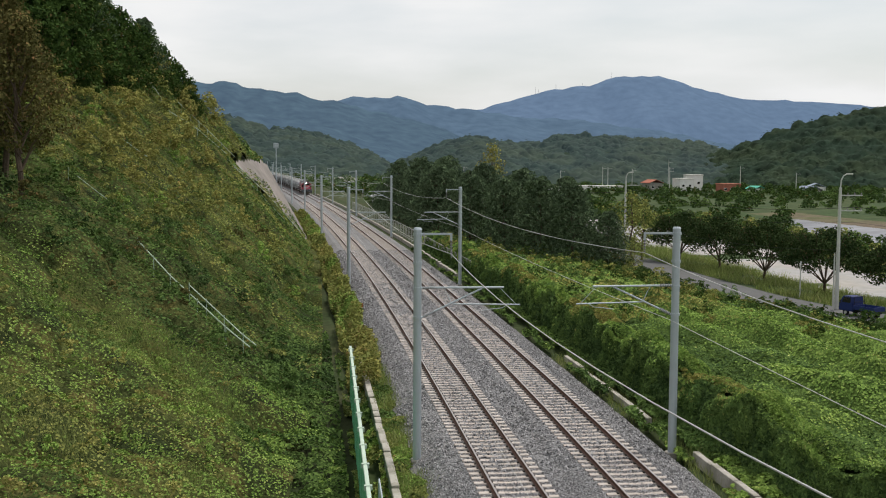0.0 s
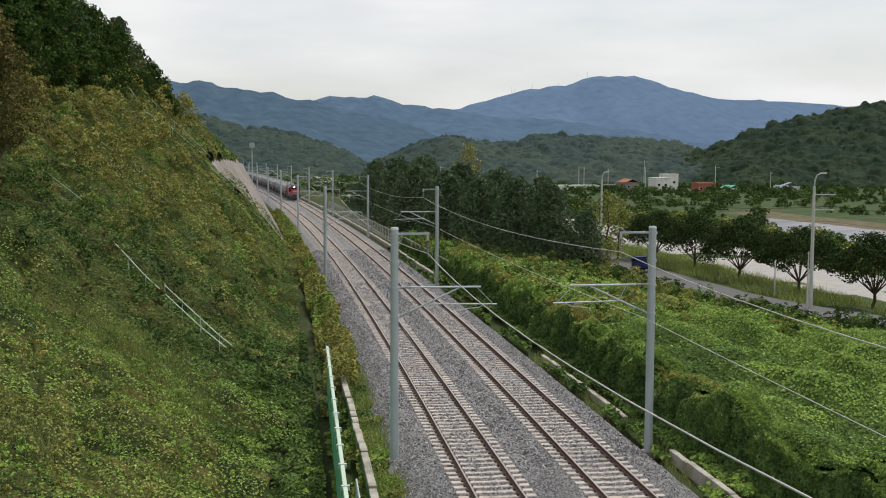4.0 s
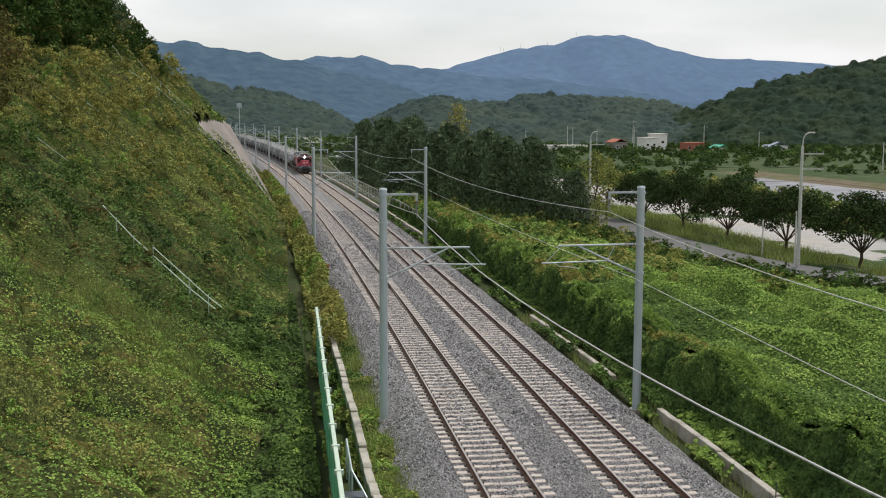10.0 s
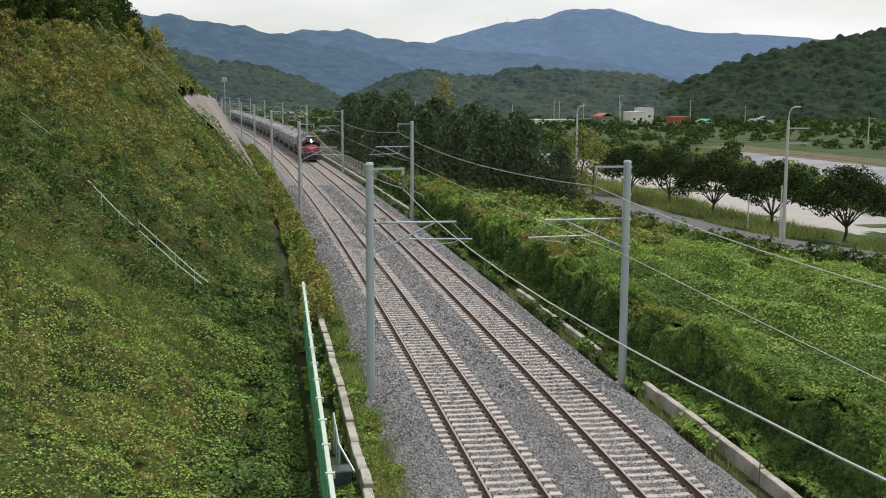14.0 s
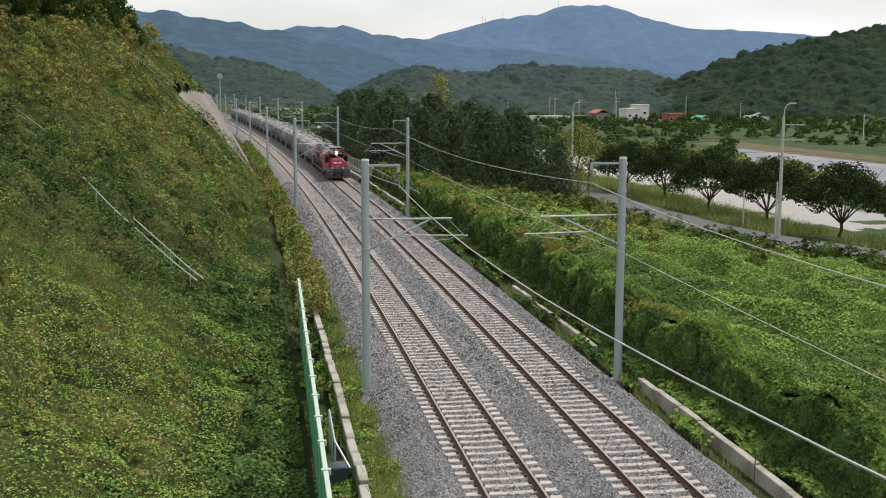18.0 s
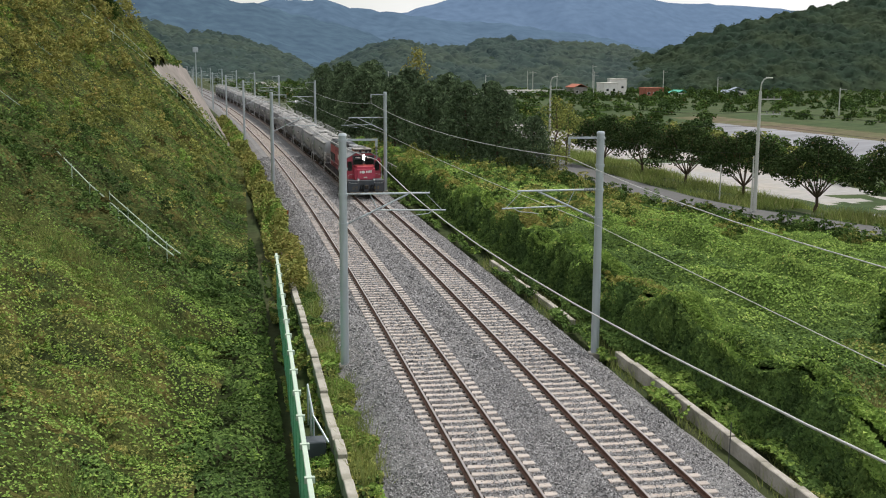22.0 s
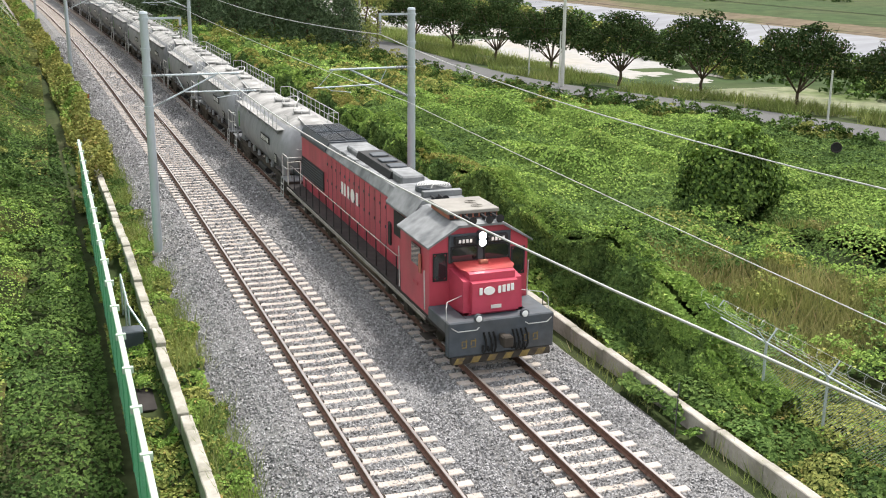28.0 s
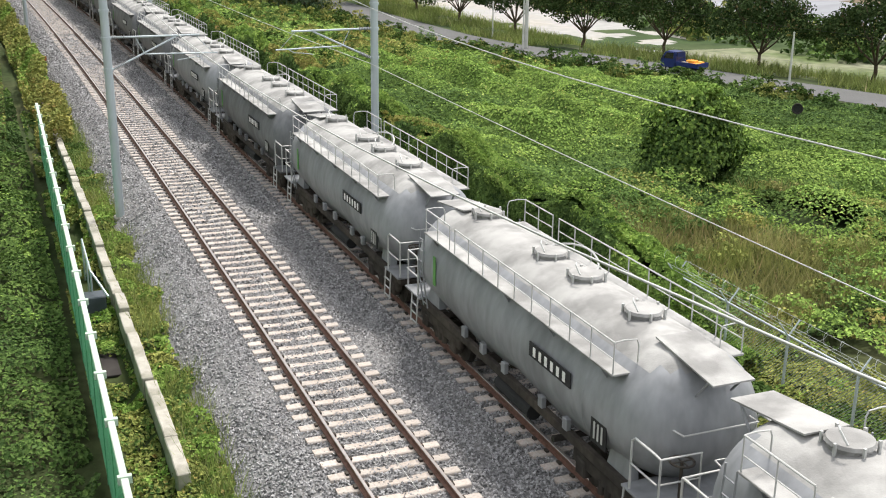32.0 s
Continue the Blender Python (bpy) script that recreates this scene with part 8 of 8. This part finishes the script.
# ---------------------------------------------------------------- wire fence
def wire_fence():
    f = thing("chain_link_fence", "galvanised chain-link fence with forked arms and barbed coils", "fence")
    y0, y1, step, off = 5.0, 24.0, 2.25, 9.72
    zb, zt = -0.75, 1.0
    n = round((y1 - y0) / step)

    def at(y, z, dx=0.0):
        return Vector((track(y) + off + dx, y, z))

    for i in range(n + 1):
        y = y0 + i * step
        bm = bmesh.new()
        tube(bm, at(y, zb - 0.3), at(y, zt), 0.035, 8)
        tube(bm, at(y, zt - 0.02), at(y, zt + 0.34, 0.28), 0.02, 6)
        tube(bm, at(y, zt - 0.02), at(y, zt + 0.34, -0.28), 0.02, 6)
        part("post", bm, "pole", f)
    for i in range(n):
        bm = bmesh.new()
        tube(bm, at(y0 + i * step, zt), at(y0 + (i + 1) * step, zt), 0.026, 8)
        part("top_rail", bm, "pole", f)
    vs, fs = [], []

    def strand(a, b, w=0.0045):
        k = len(vs)
        o = Vector((0, w, w))
        vs.extend((a - o, a + o, b + o, b - o))
        fs.append((k, k + 1, k + 2, k + 3))

    h, y = zt - zb, y0 - 1.8
    while y < y1:
        for way in (1, -1):
            ya, yb = (y, y + h) if way > 0 else (y + h, y)
            za, zb2 = zb, zt
            if min(ya, yb) >= y0 and max(ya, yb) <= y1:
                strand(at(ya, za), at(yb, zb2))
        y += 0.085
    tagged(arrays("net", vs, fs, "net", f), kind="stuff")
    for dx, dz in ((0.28, 0.34), (-0.28, 0.34), (0.14, 0.17), (-0.14, 0.17)):
        for i in range(n):
            bm = bmesh.new()
            tube(bm, at(y0 + i * step, zt + dz, dx), at(y0 + (i + 1) * step, zt + dz, dx), 0.005, 4)
            part("barbed_wire", bm, "net", f)
    bm = bmesh.new()
    pts = [at(y0 + k * 0.045, zt + 0.36 + 0.15 * math.cos(k * 0.55), 0.15 * math.sin(k * 0.55)) for k in range(int((y1 - y0) / 0.045))]
    pipe(bm, pts[:420], 0.004, 3)
    part("barbed_coil", bm, "net", f)
    return f


wire_fence()
bm = bmesh.new()
box(bm, -0.14, 0.14, 0, 2.6, -0.9, -0.55, 0.03)
o = tagged(part("concrete_slab", bm, "concrete"), "broken concrete slab in the weeds", "slab")
o.matrix_world = along(17.6, 8.85, 0.0, -8)
# mesh fence beside the far stretch of the line
f = thing("mesh_fence", "weathered grey mesh fence beside the line", "fence")
for i in range(46):
    bm = bmesh.new()
    m = along(98 + i * 3.0, 8.75)
    tube(bm, m @ Vector((0, 0, -1.0)), m @ Vector((0, 0, 1.0)), 0.04, 6)
    part("post", bm, "railing", f)
for z in (0.95, -0.5):
    sweep("rail", [(-0.02, z), (0.02, z), (0.02, z + 0.05), (-0.02, z + 0.05)], spread((98, 233, 3)), 8.75, "railing", f)
vs, fs = [], []
for i in range(900):
    m = along(98 + i * 0.15, 8.75)
    k = len(vs)
    for dy, z in ((-0.016, -0.8), (0.016, -0.8), (0.016, 0.95), (-0.016, 0.95)):
        vs.append(m @ Vector((0, dy, z)))
    fs.append((k, k + 1, k + 2, k + 3))
tagged(arrays("net", vs, fs, "railing", f), kind="stuff")
# culvert under the road
t = thing("culvert", "dark concrete culvert mouth among the weeds by the road", "culvert")
bm = bmesh.new()
for k in range(18):
    a, b = k * math.pi / 9, (k + 1) * math.pi / 9
    tube(bm, (0.5 * math.cos(a), 0, 0.5 * math.sin(a)), (0.5 * math.cos(b), 0, 0.5 * math.sin(b)), 0.07, 6)
part("rim", bm, "walkway", t)
# black disc painting the dark of the bore; the pipe has no depth
bm = bmesh.new()
bmesh.ops.create_cone(bm, cap_ends=True, segments=18, radius1=0.48, radius2=0.48, depth=0.1, matrix=pose(0, 0.1, 0, 90))
part("bore", bm, "black", t)
t.matrix_world = pose(44.6, 53.6, -1.7, 0, 0, -40) @ Matrix.Scale(0.6, 4)
# thin marker stakes by the kerb wall
for y, off in ((27.4, 6.95), (20.2, 7.0)):
    bm = bmesh.new()
    tube(bm, (0, 0, -0.9), (0.03, 0, 0.5), 0.016, 6)
    o = tagged(part("marker_stake", bm, "dark_wire"), "thin dark stake beside the ballast", "stake", "marker stakes")
    o.matrix_world = along(y, off)


# ---------------------------------------------------------------- lorries on the road
def build_lorry(label, paint, load):
    """A small flatbed lorry, 5 m long, facing +y."""
    v = thing("small_lorry", label, "lorry", "road traffic")
    bm = bmesh.new()
    prism(bm, [(-0.82, 0.45), (-0.82, 1.25), (-0.70, 1.92), (0.70, 1.92), (0.82, 1.25), (0.82, 0.45)], 0.75, 2.45)
    for vert in bm.verts:
        if vert.co.y > 2 and vert.co.z > 1.3:
            vert.co.y -= 0.45
    bmesh.ops.bevel(bm, geom=bm.edges[:], offset=0.06, segments=2, affect="EDGES")
    cab_ = part("cab", bm, paint, v)
    bm = bmesh.new()
    vs = [bm.verts.new(p) for p in ((-0.66, 2.40, 1.28), (0.66, 2.40, 1.28), (0.60, 2.08, 1.82), (-0.60, 2.08, 1.82))]
    bm.faces.new(vs)
    for q in bm.verts:
        q.co.y += 0.02
    part("windscreen", bm, "glass", cab_)
    for sx in (-1, 1):
        bm = bmesh.new()
        vs = [bm.verts.new(p) for p in ((sx * 0.832, 1.0, 1.3), (sx * 0.832, 2.1, 1.3), (sx * 0.735, 1.85, 1.82), (sx * 0.735, 1.05, 1.82))]
        bm.faces.new(vs)
        part("side_window", bm, "glass", cab_)
        bm = bmesh.new()
        box(bm, sx * 0.95 - 0.05, sx * 0.95 + 0.05, 2.1, 2.18, 1.2, 1.5, 0.02)
        part("mirror", bm, "black", cab_)
    bm = bmesh.new()
    box(bm, -0.5, 0.5, -1.65, 2.3, 0.42, 0.6)
    part("chassis", bm, "black", v)
    bm = bmesh.new()
    box(bm, -0.86, 0.86, -1.75, 0.65, 0.70, 0.78)
    bed_ = part("load_bed", bm, paint, v)
    for x0, x1, y0, y1 in ((-0.86, -0.81, -1.75, 0.65), (0.81, 0.86, -1.75, 0.65), (-0.86, 0.86, -1.75, -1.70), (-0.86, 0.86, 0.60, 0.65)):
        bm = bmesh.new()
        box(bm, x0, x1, y0, y1, 0.78, 1.12, 0.01)
        part("side_board", bm, paint, bed_)
    bm = bmesh.new()
    for x in (-0.75, 0.75):
        tube(bm, (x, 0.62, 0.8), (x, 0.62, 1.95), 0.025, 6)
    for z in (1.4, 1.9):
        tube(bm, (-0.75, 0.62, z), (0.75, 0.62, z), 0.025, 6)
    part("headboard", bm, "black", v)
    for y in (1.6, -0.95):
        for sx in (-1, 1):
            bm = bmesh.new()
            bmesh.ops.create_cone(bm, cap_ends=True, segments=18, radius1=0.31, radius2=0.31, depth=0.2, matrix=pose(sx * 0.70, y, 0.31, 0, 90, 0))
            w = part("wheel", bm, "rubber", v)
            bm = bmesh.new()
            bmesh.ops.create_cone(bm, cap_ends=True, segments=14, radius1=0.17, radius2=0.17, depth=0.05, matrix=pose(sx * 0.80, y, 0.31, 0, 90, 0))
            part("rim", bm, "railing", w)
    if load == "orange":
        for i, (x, y, s) in enumerate(((-0.3, -1.2, 0.42), (0.3, -1.15, 0.4), (0.0, -0.6, 0.45), (-0.4, 0.0, 0.38), (0.4, 0.0, 0.38))):
            bm = bmesh.new()
            box(bm, x - s * 0.7, x + s * 0.7, y - s, y + s * 0.8, 0.79, 1.10 + 0.1 * (i % 3), 0.08)
            part("sack", bm, "orange" if i != 3 else "cream", v)
    if load == "tank":
        bm = bmesh.new()
        bmesh.ops.create_cone(bm, cap_ends=True, segments=24, radius1=0.72, radius2=0.72, depth=2.2, matrix=pose(0, -0.6, 1.50, 90))
        bmesh.ops.bevel(bm, geom=[e for e in bm.edges if len(e.link_faces) == 2 and e.calc_face_angle() > 1], offset=0.16, segments=3, affect="EDGES")
        part("water_tank", bm, "cream", v, "worn cream round tank with brown patches")
        bm = bmesh.new()
        for y in (-1.4, -0.6, 0.2):
            bmesh.ops.create_cone(bm, cap_ends=False, segments=24, radius1=0.735, radius2=0.735, depth=0.1, matrix=pose(0, y, 1.5, 90))
        part("tank_band", bm, "brick_red", v)
    return v


lorries = [build_lorry("dark blue small flatbed lorry driving along the road", "blue", ""),
           build_lorry("white small lorry carrying a round cream tank", "white", "tank"),
           build_lorry("blue small flatbed lorry loaded with orange sacks", "blue", "orange")]
for v in lorries:
    for o in v.children_recursive:
        o.data.transform(Matrix.Scale(0.84, 4))

# ---------------------------------------------------------------- ballast stones
def stones(n, y0, y1, size):
    """Loose stones on the ballast: squashed, turned octahedra."""
    y, s = rng.uniform(y0, y1, n), rng.uniform(-2.75, 6.8, n)
    for c in (0.0, SPACING):
        on_rail = np.abs(np.abs(s - c) - 0.7525) < 0.10
        s = np.where(on_rail, c + np.sign(s - c) * rng.uniform(1.25, 1.9, n), s)
    z = np.interp(s, [-3.0, -2.45, -1.85, 1.6, 2.0, 2.4, 5.85, 6.4, 7.05], [-0.84, -0.5, -0.24, -0.22, -0.30, -0.22, -0.24, -0.5, -0.86])
    near = np.minimum(np.abs(s), np.abs(s - SPACING)) < 1.25
    z = np.where(near, -0.222, z) + rng.uniform(-0.01, 0.02, n)
    p = np.stack([s + tx(y), y, z], 1)
    q = rng.normal(0, 1, (n, 3, 3))
    a = q[:, 0] / np.linalg.norm(q[:, 0], axis=1, keepdims=True)
    b = np.cross(a, q[:, 1])
    b /= np.linalg.norm(b, axis=1, keepdims=True)
    c = np.cross(a, b)
    r = size * rng.uniform(0.55, 1.25, (n, 3))
    up = np.where(c[:, 2:] < 0, -1, 1)
    c = c * up
    tall = np.abs(c[:, 2:]) * 0.6 + 0.4
    v = np.stack([p + a * r[:, :1], p + b * r[:, 1:2], p - a * r[:, :1], p - b * r[:, 1:2], p + c * r[:, 2:] * 0.9 + [0, 0, 0.012] * tall], 1).reshape(-1, 3)
    k = np.arange(n)[:, None] * 5
    f = np.concatenate([k + t for t in ([0, 1, 4], [1, 2, 4], [2, 3, 4], [3, 0, 4])], 1).reshape(-1, 3)
    return tagged(arrays("ballast_stones", v, f, "stone"), "loose grey crushed stones", "stones", kind="stuff")


stones(76000, 10, 36, 0.043)
stones(46000, 36, 78, 0.06)
stones(26000, 74, 125, 0.085)

# ---------------------------------------------------------------- sleepers
sleeper_mesh = sleeper_data()
for tr, off in ((track_left, 0.0), (track_right, SPACING)):
    for i in range(150):
        o = new("sleeper", sleeper_mesh)
        o.parent = tr
        o.matrix_world = along(11.0 + i * SLEEPER_STEP, off, random.uniform(-0.006, 0.006), random.uniform(-0.4, 0.4))
    far_sleepers(tr, off, 11.0 + 150 * SLEEPER_STEP, 260)


# ---------------------------------------------------------------- what moves
def motions():
    times = [0, 3, 6, 9, 12, 15.5, 19, 21.5, 24, 26.5, 28, 29, 30, 31, 32]
    walk(locomotive, [(t, along(lamps_at(t) + 8.0, SPACING)) for t in times])
    for i, w in enumerate(wagons):
        back = 22.75 + i * WAGON_PITCH
        walk(w, [(t, along(lamps_at(t) + back, SPACING)) for t in times])

    def road_pose(y, lane):
        x = road_x(y) + lane
        a = math.atan2(road_x(y) - road_x(y + 2.0), 2.0)
        return pose(x, y, -2.53, 0, 0, math.degrees(a))

    plans = (((0, 85.4), (1, 92.4), (2, 100.4), (3, 110.0), (8, 165), (14, 236), (20, 308), (26, 380), (32, 452)),
             ((0, 15.0), (3, 58.0), (5.5, 94.0), (6, 101.0), (7, 116.0), (12, 186), (18, 270), (25, 368), (32, 466)),
             ((0, -90.0), (6, -58.0), (12, -27.0), (18, 4.0), (24, 35.0), (28, 51.6), (30, 61.3), (31, 66.7), (32, 72.5)))
    for v, plan, lane in zip(lorries, plans, (2.3, 2.3, 2.1)):
        times = [i * 0.5 for i in range(65)]
        walk(v, [(t, road_pose(lerp(t, plan), lane)) for t in times])


motions()
